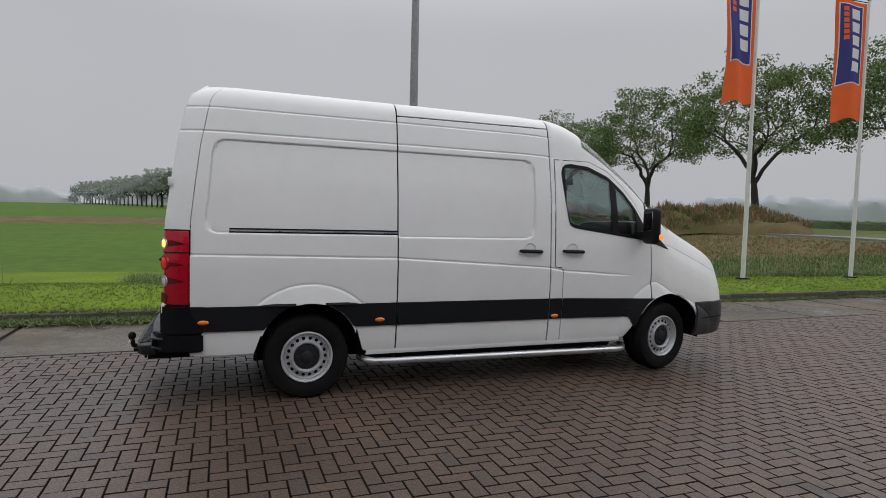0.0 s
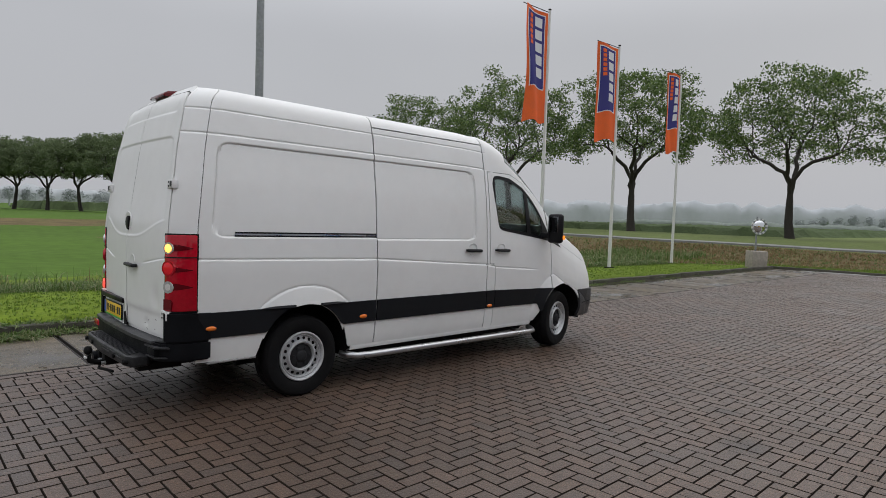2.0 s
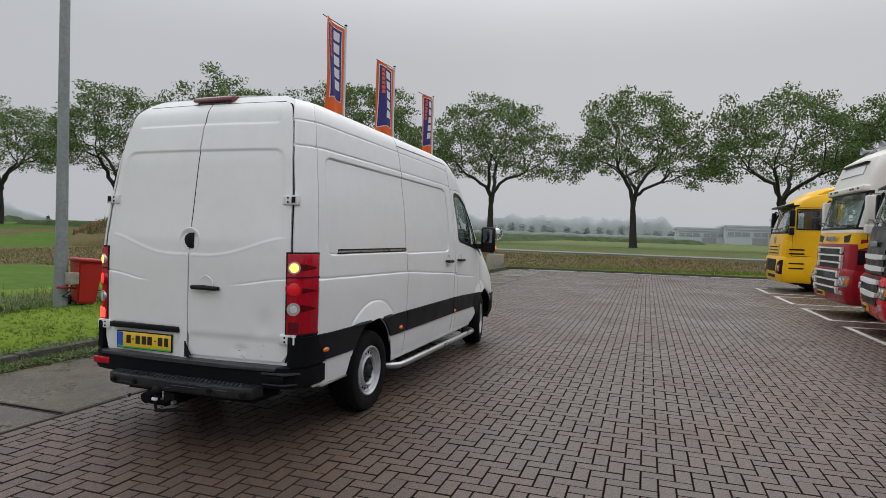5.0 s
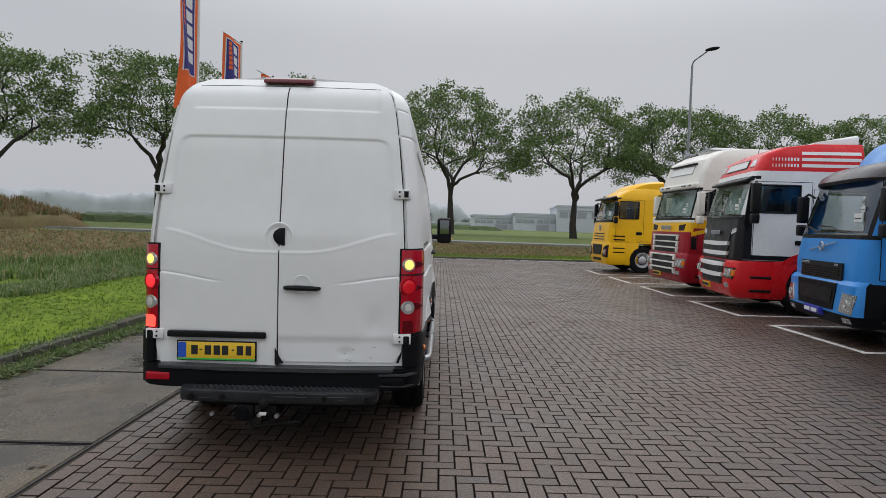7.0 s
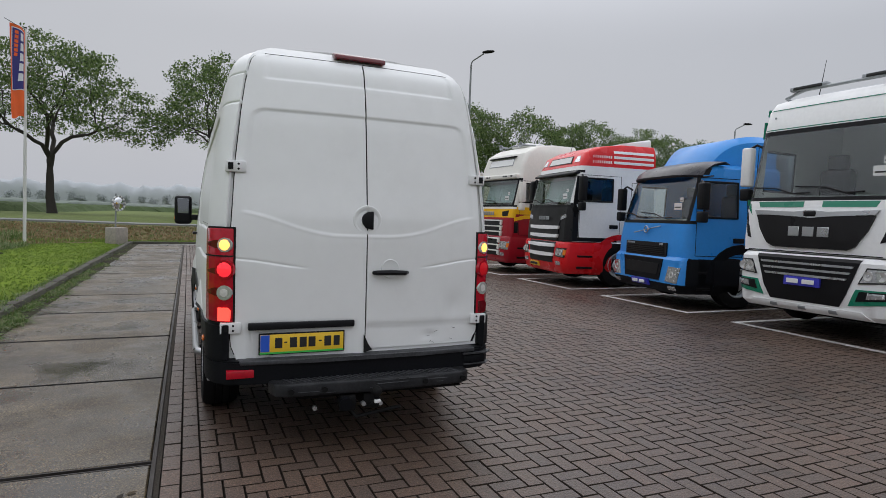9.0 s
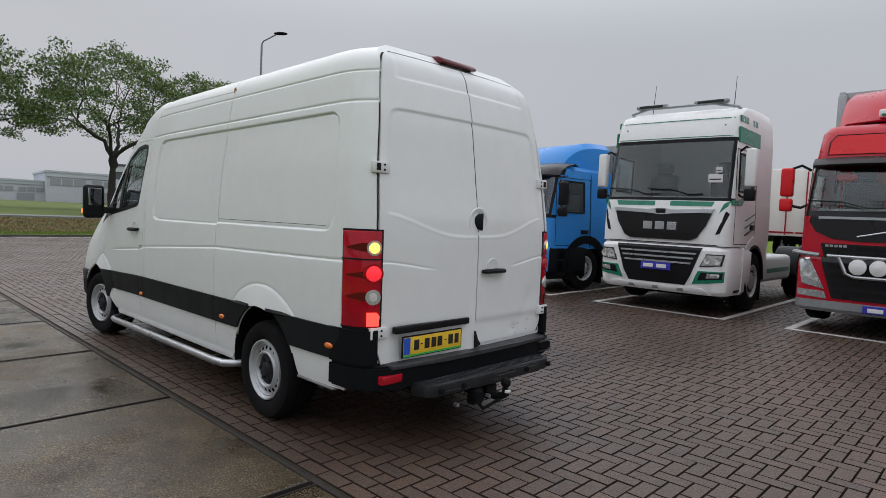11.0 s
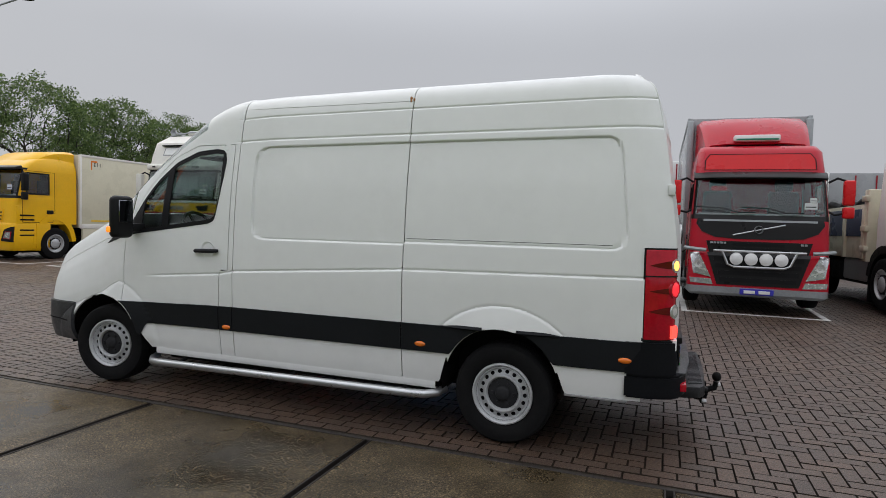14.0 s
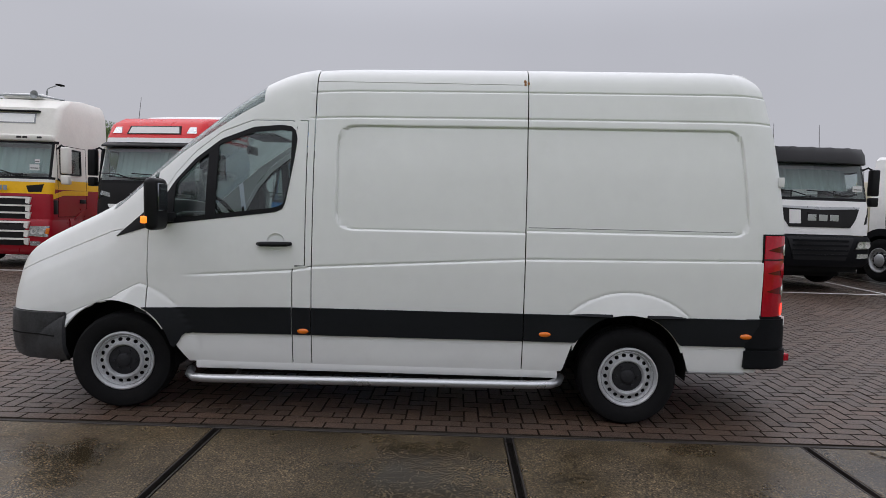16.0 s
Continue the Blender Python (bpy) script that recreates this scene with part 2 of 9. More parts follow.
def wet_slab(name, color):
    """Old exposed concrete, wet: aggregate speckle, stains and glossy wet patches."""
    m = bpy.data.materials.new(name)
    n, l, p = nodes_of(m)
    geo, oi = n.new("ShaderNodeNewGeometry"), n.new("ShaderNodeObjectInfo")

    def noise_node(scale, detail, rough=0.6):
        t = n.new("ShaderNodeTexNoise")
        t.inputs["Scale"].default_value, t.inputs["Detail"].default_value, t.inputs["Roughness"].default_value = scale, detail, rough
        l.new(geo.outputs["Position"], t.inputs["Vector"])
        return t.outputs["Fac"]

    def span(v, a, b, c, d):
        r = n.new("ShaderNodeMapRange")
        for k, q in zip(("From Min", "From Max", "To Min", "To Max"), (a, b, c, d)):
            r.inputs[k].default_value = q
        l.new(v, r.inputs["Value"])
        return r.outputs[0]

    def times(a, b):
        t = n.new("ShaderNodeMath")
        t.operation = "MULTIPLY"
        l.new(a, t.inputs[0])
        l.new(b, t.inputs[1])
        return t.outputs[0]
    stain, wet, grit, mid = noise_node(1.3, 7, 0.65), noise_node(0.8, 5), noise_node(95, 3), noise_node(18, 5)
    vo = n.new("ShaderNodeTexVoronoi")
    vo.inputs["Scale"].default_value = 62
    l.new(geo.outputs["Position"], vo.inputs["Vector"])
    f = times(times(span(stain, 0.35, 0.65, 0.55, 1.4), span(grit, 0.35, 0.65, 0.10, 2.0)), times(span(mid, 0.3, 0.7, 0.85, 1.15), span(oi.outputs["Random"], 0, 1, 0.85, 1.15)))
    f = times(f, span(vo.outputs["Distance"], 0.0, 0.5, 1.8, 0.55))
    f = times(f, span(wet, 0.34, 0.52, 0.55, 1.05))
    sc = n.new("ShaderNodeVectorMath")
    sc.operation = "SCALE"
    sc.inputs[0].default_value = color
    l.new(f, sc.inputs["Scale"])
    l.new(sc.outputs[0], p.inputs["Base Color"])
    l.new(span(wet, 0.36, 0.60, 0.10, 0.58), p.inputs["Roughness"])
    p.inputs["Specular IOR Level"].default_value = 0.42
    b = n.new("ShaderNodeBump")
    b.inputs["Distance"].default_value = 0.004
    l.new(span(wet, 0.36, 0.56, 0.15, 0.8), b.inputs["Strength"])
    l.new(grit, b.inputs["Height"])
    l.new(b.outputs[0], p.inputs["Normal"])
    return m


M["mirror_van"] = mat("mirror_glass", (0.2, 0.21, 0.22), 0.05, metal=1.0, vary=0.02, rough_vary=0.02)

# ---- mesh helpers ----
def part(name, bm, material, parent=None, label="", smooth=True, solid=0.0, outward=None):
    """Links a bmesh as one mesh object under a thing or a part."""
    me = bpy.data.meshes.new(name)
    bmesh.ops.recalc_face_normals(bm, faces=bm.faces)
    if outward is not None and sum((f.calc_center_median() - outward).dot(f.normal) * f.calc_area() for f in bm.faces) < 0:
        bmesh.ops.reverse_faces(bm, faces=bm.faces[:])
    bm.edges.index_update()
    rims = [e.index for e in bm.edges if e.is_boundary] if solid else []
    bm.to_mesh(me)
    bm.free()
    me.materials.append(material)
    if smooth:
        for p in me.polygons:
            p.use_smooth = True
        me.set_sharp_from_angle(angle=radians(38))
        if rims:
            for i in rims:
                me.edges[i].use_edge_sharp = True
    ob = new(name, me)
    if parent is not None:
        ob.parent = parent
    if solid:
        s = ob.modifiers.new("thickness", "SOLIDIFY")
        s.thickness, s.offset = solid, -1
    if label:
        tagged(ob, label)
    return ob


def thing(name, m, label, category, group="", kind=""):
    ob = new(name)
    ob.empty_display_size = 0.2
    ob.matrix_world = m
    return tagged(ob, label, category, group, kind)


def box(bm, x0, x1, y0, y1, z0, z1, bevel=0.0, seg=2):
    vs = [bm.verts.new((x, y, z)) for x in (x0, x1) for y in (y0, y1) for z in (z0, z1)]
    fs = [bm.faces.new([vs[i] for i in q]) for q in ((0, 1, 3, 2), (4, 6, 7, 5), (0, 4, 5, 1), (2, 3, 7, 6), (0, 2, 6, 4), (1, 5, 7, 3))]
    if bevel:
        es = list({e for f in fs for e in f.edges})
        bmesh.ops.bevel(bm, geom=es, offset=bevel, segments=seg, affect="EDGES", profile=0.5)
    return bm


def boxed(x0, x1, y0, y1, z0, z1, bevel=0.0, seg=2):
    return box(bmesh.new(), x0, x1, y0, y1, z0, z1, bevel, seg)


def prism(bm, poly, axis, a, b, bevel=0.0):
    """A polygon drawn square to an axis ("x": y, z; "y": x, z; "z": x, y), drawn out from a to b."""
    def at(p, d):
        u, v = p
        return {"x": (d, u, v), "y": (u, d, v), "z": (u, v, d)}[axis]
    r0, r1 = [bm.verts.new(at(p, a)) for p in poly], [bm.verts.new(at(p, b)) for p in poly]
    n = len(poly)
    fs = [bm.faces.new(r0), bm.faces.new(r1[::-1])] + [bm.faces.new((r0[i], r1[i], r1[(i + 1) % n], r0[(i + 1) % n])) for i in range(n)]
    if bevel:
        es = list({e for f in fs for e in f.edges})
        bmesh.ops.bevel(bm, geom=es, offset=bevel, segments=2, affect="EDGES", profile=0.5)
    return bm


def rod(bm, p0, p1, r0, r1=None, n=12):
    p0, p1 = Vector(p0), Vector(p1)
    r1 = r0 if r1 is None else r1
    q = (p1 - p0).to_track_quat("Z", "Y")
    rings = []
    for p, r in ((p0, r0), (p1, r1)):
        rings.append([bm.verts.new(p + q @ Vector((r * math.cos(a), r * math.sin(a), 0))) for a in (2 * math.pi * i / n for i in range(n))])
    for i in range(n):
        bm.faces.new((rings[0][i], rings[0][(i + 1) % n], rings[1][(i + 1) % n], rings[1][i]))
    bm.faces.new(rings[0][::-1])
    bm.faces.new(rings[1])
    return bm


def tube(bm, pts, r, n=8):
    pts = [Vector(p) for p in pts]
    rs = r if isinstance(r, (list, tuple)) else [r] * len(pts)
    rings = []
    q = None
    for i, p in enumerate(pts):
        d = (pts[min(i + 1, len(pts) - 1)] - pts[max(i - 1, 0)]).normalized()
        if q is None:
            q = d.to_track_quat("Z", "Y")
        else:
            q = (q @ Vector((0, 0, 1))).rotation_difference(d) @ q
        rings.append([bm.verts.new(p + q @ Vector((rs[i] * math.cos(a), rs[i] * math.sin(a), 0))) for a in (2 * math.pi * k / n for k in range(n))])
    for a, b in zip(rings, rings[1:]):
        for k in range(n):
            bm.faces.new((a[k], a[(k + 1) % n], b[(k + 1) % n], b[k]))
    bm.faces.new(rings[0][::-1])
    bm.faces.new(rings[-1])
    return bm


def lathe(bm, prof, c, axis="y", n=40, side=1):
    """Turns a profile of (radius, offset) about an axis through c."""
    rings = []
    for r, o in prof:
        ring = []
        for i in range(n):
            a = 2 * math.pi * i / n
            u, v, w = r * math.cos(a), r * math.sin(a), o * side
            d = {"y": (u, w, v), "x": (w, u, v), "z": (u, v, w)}[axis]
            ring.append(bm.verts.new((c[0] + d[0], c[1] + d[1], c[2] + d[2])))
        rings.append(ring)
    for a, b in zip(rings, rings[1:]):
        for i in range(n):
            bm.faces.new((a[i], a[(i + 1) % n], b[(i + 1) % n], b[i]))
    return bm


def ellipsoid(bm, c, s, u=16, v=10):
    bmesh.ops.create_uvsphere(bm, u_segments=u, v_segments=v, radius=1.0, matrix=Matrix.Translation(c) @ Matrix.Diagonal((*s, 1)))
    return bm


def raw_mesh(name, verts, faces, material, parent=None, smooth=False):
    me = bpy.data.meshes.new(name)
    me.from_pydata(verts, [], faces)
    me.materials.append(material)
    if smooth:
        for p in me.polygons:
            p.use_smooth = True
    ob = new(name, me)
    ob.parent = parent
    return ob


def smooth01(a, b, x):
    t = min(1.0, max(0.0, (x - a) / (b - a)))
    return t * t * (3 - 2 * t)


def ground_z(x, y):
    """The yard falls gently forward and to its drain side."""
    return -0.007 * x - 0.018 * y


YARD = Matrix(((1, 0, 0, 0), (0, 1, 0, 0), (-0.007, -0.018, 1, 0), (0, 0, 0, 1)))

# ---- ground ----
KERB_Y, EDGE_Y, YARD_X = 3.30, 1.21, 24.3
M["grass"] = mat("mown_grass", (0.125, 0.18, 0.02), 0.85, vary=0.4, scale=0.6, fine=14, bump=0.6, bump_scale=30, dirt=(0.05, 0.085, 0.01), dirt_amt=0.6, spec=0.05)
M["field"] = mat("far_fields", (0.078, 0.135, 0.026), 0.9, vary=0.3, scale=0.05, fine=2.0, bump=0.4, bump_scale=8, spec=0.05)
M["drygrass"] = mat("dry_brown_grass", (0.135, 0.105, 0.055), 0.95, vary=0.45, scale=0.5, fine=9, bump=0.8, bump_scale=14, dirt=(0.09, 0.13, 0.03), dirt_amt=0.6, spec=0.05)
M["asphalt"] = mat("grey_asphalt_road", (0.17, 0.17, 0.168), 0.6, vary=0.15, scale=0.5, fine=40)
M["concrete"] = wet_slab("wet_concrete", (0.092, 0.068, 0.038))
M["kerb"] = mat("mossy_kerb_concrete", (0.06, 0.054, 0.042), 0.85, vary=0.4, scale=3, fine=60, bump=0.5, bump_scale=70, dirt=(0.04, 0.055, 0.016), dirt_amt=0.9)
M["sand"] = mat("dark_joint_sand", (0.009, 0.0075, 0.0065), 0.85, vary=0.3, scale=4, fine=90, bump=0.4, spec=0.08)
M["steel_edge"] = mat("rusty_steel_edge", (0.026, 0.021, 0.018), 0.6, metal=0.2, vary=0.35, scale=5, fine=60)
M["line"] = mat("worn_white_road_paint", (0.62, 0.61, 0.58), 0.55, vary=0.2, scale=8, fine=90, dirt=(0.15, 0.13, 0.12), dirt_amt=0.8)


def ease(a, b, t):
    return a + (b - a) * smooth01(0, 1, t)


def land_z(x, y):
    """Verge, ditch bank, the raised road with its trees, and the fields."""
    dx, dy = x - YARD_X, y - KERB_Y
    d = max(dx, dy) if dx > 0 or dy > 0 else min(0.0, max(dx, dy))
    if d <= 0:
        return ground_z(x, y) - 0.30
    base = ground_z(min(x, YARD_X), min(y, KERB_Y)) + 0.115
    bumps = 0.05 * noise.noise((x * 0.35, y * 0.35, 0)) * smooth01(0.2, 2, d)
    # how far the land lies from the raised road, which runs past the yard's end and bends away round the field
    road = x - 35.5
    h_road = ease(base - 0.12, 0.42, (road + 9.0) / 9.0) if road < 0 else ease(0.42, 0.72, road / 9.0) if road < 9 else 0.72
    h_field = ease(base, -0.35, (dy - 2.2) / 6.0)
    h_field = ease(h_field, 0.45, (dy - 35) / 25.0)
    w = smooth01(0.0, 9.0, dx)
    h = h_field * (1 - w) + max(h_road, h_field if dy > 30 else -9) * w
    if d < 2.2:
        h = ease(base, h, d / 2.2)
    return h + bumps


def bank_edge(y):
    """Where the brown ditch bank begins: along the yard's end, then slanting back across the field."""
    return float(np.interp(y, [-60, 3, 6, 9, 13, 20, 34, 60], [26.7, 26.0, 23.6, 20.2, 16.8, 13.0, 7.0, -2.0]))


def grid_lines(marks):
    out = []
    for (a, s), (b, _) in zip(marks, marks[1:]):
        n = max(1, round((b - a) / s))
        out += [a + (b - a) * i / n for i in range(n)]
    return out + [marks[-1][0]]


gx = grid_lines([(-900, 100), (-60, 8), (-16, 1.5), (6, 0.8), (20, 0.6), (40, 1.5), (64, 12), (200, 60), (900, 60)])
gy = grid_lines([(-900, 100), (-60, 8), (-16, 2), (0, 1.1), (3.3, 0.5), (14, 0.8), (36, 1.5), (70, 8), (160, 60), (900, 60)])
verts = [(x, y, land_z(x, y)) for y in gy for x in gx]
nx = len(gx)
faces = [(j * nx + i, j * nx + i + 1, (j + 1) * nx + i + 1, (j + 1) * nx + i) for j in range(len(gy) - 1) for i in range(nx - 1)]
ground = raw_mesh("ground", verts, faces, M["grass"], smooth=True)
M["roadside"] = mat("pale_roadside_grass", (0.13, 0.16, 0.06), 0.9, vary=0.3, scale=0.15, fine=4, bump=0.5, bump_scale=10, spec=0.05)
for m in ("drygrass", "field", "roadside"):
    ground.data.materials.append(M[m])
for p in ground.data.polygons:
    x, y, _ = p.center
    dx, dy = x - YARD_X, y - KERB_Y
    wob = 1.2 * noise.noise((x * 0.2, y * 0.2, 3))
    if (bank_edge(y) + wob < x < 34.5 and y < 36) or (44 < dy < 52 and dx < 40):
        p.material_index = 1
    elif dx > 10 and dy < 40:
        p.material_index = 3
    elif dx > 22 or dy > 9.5:
        p.material_index = 2
tagged(ground, "green mown verge, brown ditch bank and flat fields", "ground", kind="structure")

# the raised country road beyond the ditch
bm = bmesh.new()
rows = [(y, land_z(36.2, y) + 0.03) for y in grid_lines([(-160, 4), (44, 4)])]
prev = None
for y, z in rows:
    x = 36.4 + 0.0006 * y * y * (1 if y > 0 else 0.1)
    z = max(land_z(x - 1.4, y), land_z(x + 1.4, y)) + 0.06
    cur = [bm.verts.new((x - 1.4, y, z)), bm.verts.new((x + 1.4, y, z))]
    if prev:
        bm.faces.new((prev[0], prev[1], cur[1], cur[0]))
    prev = cur
road = part("road", bm, M["asphalt"], smooth=False, solid=0.35)
tagged(road, "narrow grey country road on a low bank", "road", kind="structure")

# the yard: a dark bed below the paving
bm = bmesh.new()
prism(bm, [(-80, -140), (YARD_X, -140), (YARD_X, EDGE_Y + 0.012), (-80, EDGE_Y + 0.012)], "z", -0.25, -0.032)
box(bm, -14, YARD_X - 0.3, EDGE_Y + 0.014, KERB_Y - 0.04, -0.25, -0.04)
yard_bed = part("yard_bed", bm, M["sand"], smooth=False)
yard_bed.matrix_world = YARD
tagged(yard_bed, "dark joint sand bed under the brick paving", "ground", kind="structure")

# concrete slabs along the kerb
slab_row = thing("pavement", YARD, "row of wet square concrete slabs with steel edges", "pavement", kind="structure")
for i in range(-6, 13):
    x0 = -1.09 + 1.955 * i
    x1 = min(x0 + 1.94, YARD_X - 0.3)
    o = part("slab", boxed(x0 + 0.030, x1 - 0.018, EDGE_Y + 0.055, KERB_Y - 0.055, -0.14, random.uniform(-0.006, 0.004), 0.008, 1), M["concrete"], slab_row, smooth=False)
    bm = bmesh.new()
    box(bm, x0 + 0.018, x0 + 0.028, EDGE_Y + 0.05, KERB_Y - 0.06, -0.1, -0.001)
    part("steel_edge", bm, M["steel_edge"], slab_row, smooth=False)
    part("steel_edge", boxed(x0 - 0.032, x0 - 0.022, EDGE_Y + 0.05, KERB_Y - 0.06, -0.1, -0.001), M["steel_edge"], slab_row, smooth=False)
bm = boxed(-12.8, YARD_X - 0.3, EDGE_Y + 0.024, EDGE_Y + 0.05, -0.1, 0.001, 0.003, 1)
part("steel_edge", bm, M["steel_edge"], slab_row, smooth=False)

part("joint_fill", boxed(-13, YARD_X - 0.3, EDGE_Y - 0.004, EDGE_Y + 0.0235, -0.1, -0.006), mat("gritty_joint", (0.04, 0.034, 0.027), 0.85, vary=0.5, scale=6, fine=90, bump=0.6, bump_scale=120, spec=0.15), slab_row, smooth=False)
part("gutter_soil", boxed(-13, YARD_X - 0.3, KERB_Y - 0.30, KERB_Y - 0.035, -0.1, 0.006, 0.004, 1), mat("gutter_soil", (0.03, 0.028, 0.016), 0.9, vary=0.5, scale=3, fine=40, bump=0.8, bump_scale=50, spec=0.1), slab_row, smooth=False)
# kerbs: grey blocks along the verge and across the yard's end
kerb = thing("kerb", YARD, "weathered mossy concrete kerb along the grass", "kerb", kind="structure")
for i in range(-14, 25):
    x0 = i * 1.0
    bm = boxed(x0 + 0.004, min(x0 + 0.996, YARD_X), KERB_Y - 0.03, KERB_Y + 0.11, -0.25, 0.112 + random.uniform(-0.012, 0.008), 0.018, 2)
    part("kerb_block", bm, M["kerb"], kerb)
for i in range(-34, 4):
    bm = boxed(YARD_X - 0.02, YARD_X + 0.13, i + 0.004 - 0.6, i + 0.996 - 0.6, -0.25, 0.09 + random.uniform(-0.01, 0.008), 0.018, 2)
    part("kerb_block", bm, M["kerb"], kerb)

# pale concrete edging across the yard's end
M["pale_concrete"] = mat("pale_wet_concrete", (0.27, 0.265, 0.25), 0.3, vary=0.25, scale=1.5, fine=40, dirt=(0.10, 0.095, 0.08), dirt_amt=0.6)
edging = thing("edging", YARD, "pale wet concrete edging across the end of the yard", "edging", kind="structure")
for i in range(-30, 2):
    part("edging_block", boxed(YARD_X - 0.46, YARD_X - 0.03, i * 1.0 + 0.2, i * 1.0 + 1.192, -0.2, 0.006 + random.uniform(-0.003, 0.003), 0.008, 1), M["pale_concrete"], edging, smooth=False)

M["water"] = mat("puddle_water", (0.022, 0.020, 0.017), 0.03, vary=0.1, scale=2, rough_vary=0.02)


def puddle(x, y, rx, ry, seed):
    """A shallow pool with a wandering shore."""
    bm = bmesh.new()
    vs = []
    for k in range(48):
        a = 2 * math.pi * k / 48
        r = 0.75 + 0.45 * noise.noise((math.cos(a) * 1.6 + seed, math.sin(a) * 1.6, seed * 0.7))
        vs.append(bm.verts.new((rx * r * math.cos(a), ry * r * math.sin(a), 0.0)))
    bm.faces.new(vs)
    o = part("puddle", bm, M["water"], smooth=False, solid=0.004)
    o.matrix_world = YARD @ Matrix.Translation((x, y, 0.011))
    tagged(o, "shallow rain puddle on the wet pavement", "puddle", kind="structure")


for x, y, rx, ry, seed in ((19.5, 2.1, 2.2, 0.55, 1), (22.6, 1.9, 1.1, 0.7, 4), (16.2, 1.7, 1.0, 0.25, 7)):
    puddle(x, y, rx, ry, seed)

# ---- the van ----
def table(rows):
    xs, vs = [r[0] for r in rows], [r[1] for r in rows]
    return lambda x: float(np.interp(x, xs, vs))


def curve_table(rows, n=240):
    """The same, rounded over: a smoothed table."""
    xs = np.linspace(rows[0][0], rows[-1][0], n)
    v = np.interp(xs, [r[0] for r in rows], [r[1] for r in rows])
    k = 9
    pad = np.concatenate([np.full(k, v[0]), v, np.full(k, v[-1])])
    for _ in range(2):
        pad[1:-1] = np.convolve(pad, np.ones(5) / 5, "same")[1:-1]
    v = pad[k:-k]
    return lambda x: float(np.interp(x, xs, v))


SECTION = [(0.925, 0.33), (0.95, 0.42), (0.968, 0.6), (0.978, 0.85), (0.98, 1.1), (0.972, 1.3), (0.958, 1.55), (0.938, 1.78), (0.905, 2.0),
           (0.878, 2.18), (0.853, 2.33), (0.831, 2.42), (0.806, 2.467), (0.768, 2.500), (0.70, 2.526), (0.55, 2.553), (0.3, 2.573), (0.0, 2.58)]
# the half section, evenly walked and rounded over
_y, _z = np.array([p[0] for p in SECTION]), np.array([p[1] for p in SECTION])
_s = np.concatenate([[0], np.cumsum(np.hypot(np.diff(_y), np.diff(_z)))])
SEC_S = np.linspace(0, _s[-1], 400)
SEC_Y, SEC_Z = np.interp(SEC_S, _s, _y), np.interp(SEC_S, _s, _z)
for _ in range(40):
    SEC_Y[1:-1] = (SEC_Y[:-2] + 2 * SEC_Y[1:-1] + SEC_Y[2:]) / 4
    SEC_Z[1:-1] = (SEC_Z[:-2] + 2 * SEC_Z[1:-1] + SEC_Z[2:]) / 4
TOP = 2.58
roof_line = curve_table([(-1.2, 2.60), (-0.8, 2.605), (0, 2.60), (1.0, 2.592), (2.0, 2.58), (2.28, 2.563), (2.46, 2.525), (2.64, 2.445), (2.81, 2.33), (2.95, 2.225), (3.25, 1.98), (3.6, 1.66),
                         (3.72, 1.55), (3.88, 1.455), (4.3, 1.25), (4.46, 1.145), (4.56, 1.01), (4.62, 0.8), (4.66, 0.55)])
pivot = table([(2.2, 1.3), (3.2, 1.25), (3.7, 0.7), (4.4, 0.45), (4.66, 0.33)])
plan_width = curve_table([(-1.085, 0.89), (-1.06, 0.918), (-1.0, 0.952), (-0.92, 0.98), (-0.8, 0.993), (-0.6, 1.0), (3.6, 1.0), (4.0, 0.995), (4.25, 0.972), (4.4, 0.93), (4.5, 0.865), (4.57, 0.765), (4.62, 0.62), (4.66, 0.38)], 700)
rear_lean = curve_table([(0.3, 0), (1.3, 0.0), (1.45, 0.006), (1.76, 0.045), (2.05, 0.085), (2.37, 0.155), (2.44, 0.178), (2.5, 0.235), (2.58, 0.33)])
groove_line = table([(-0.9, 1.19), (0.75, 1.165), (2.25, 1.075), (2.41, 1.045), (3.2, 0.99)])


def s_of(x, z):
    """Where on the section the height z lies at x."""
    t, p = roof_line(x), pivot(x)
    zb = z if z <= p else p + (z - p) * (TOP - p) / (t - p)
    return float(np.interp(zb, SEC_Z, SEC_S))


def round_box(x, z, x0, x1, z0, z1, r):
    cx, cz, hx, hz = (x0 + x1) / 2, (z0 + z1) / 2, (x1 - x0) / 2 - r, (z1 - z0) / 2 - r
    dx, dz = max(abs(x - cx) - hx, 0), max(abs(z - cz) - hz, 0)
    ins = min(max(abs(x - cx) - hx, abs(z - cz) - hz), 0)
    return math.hypot(dx, dz) + ins - r


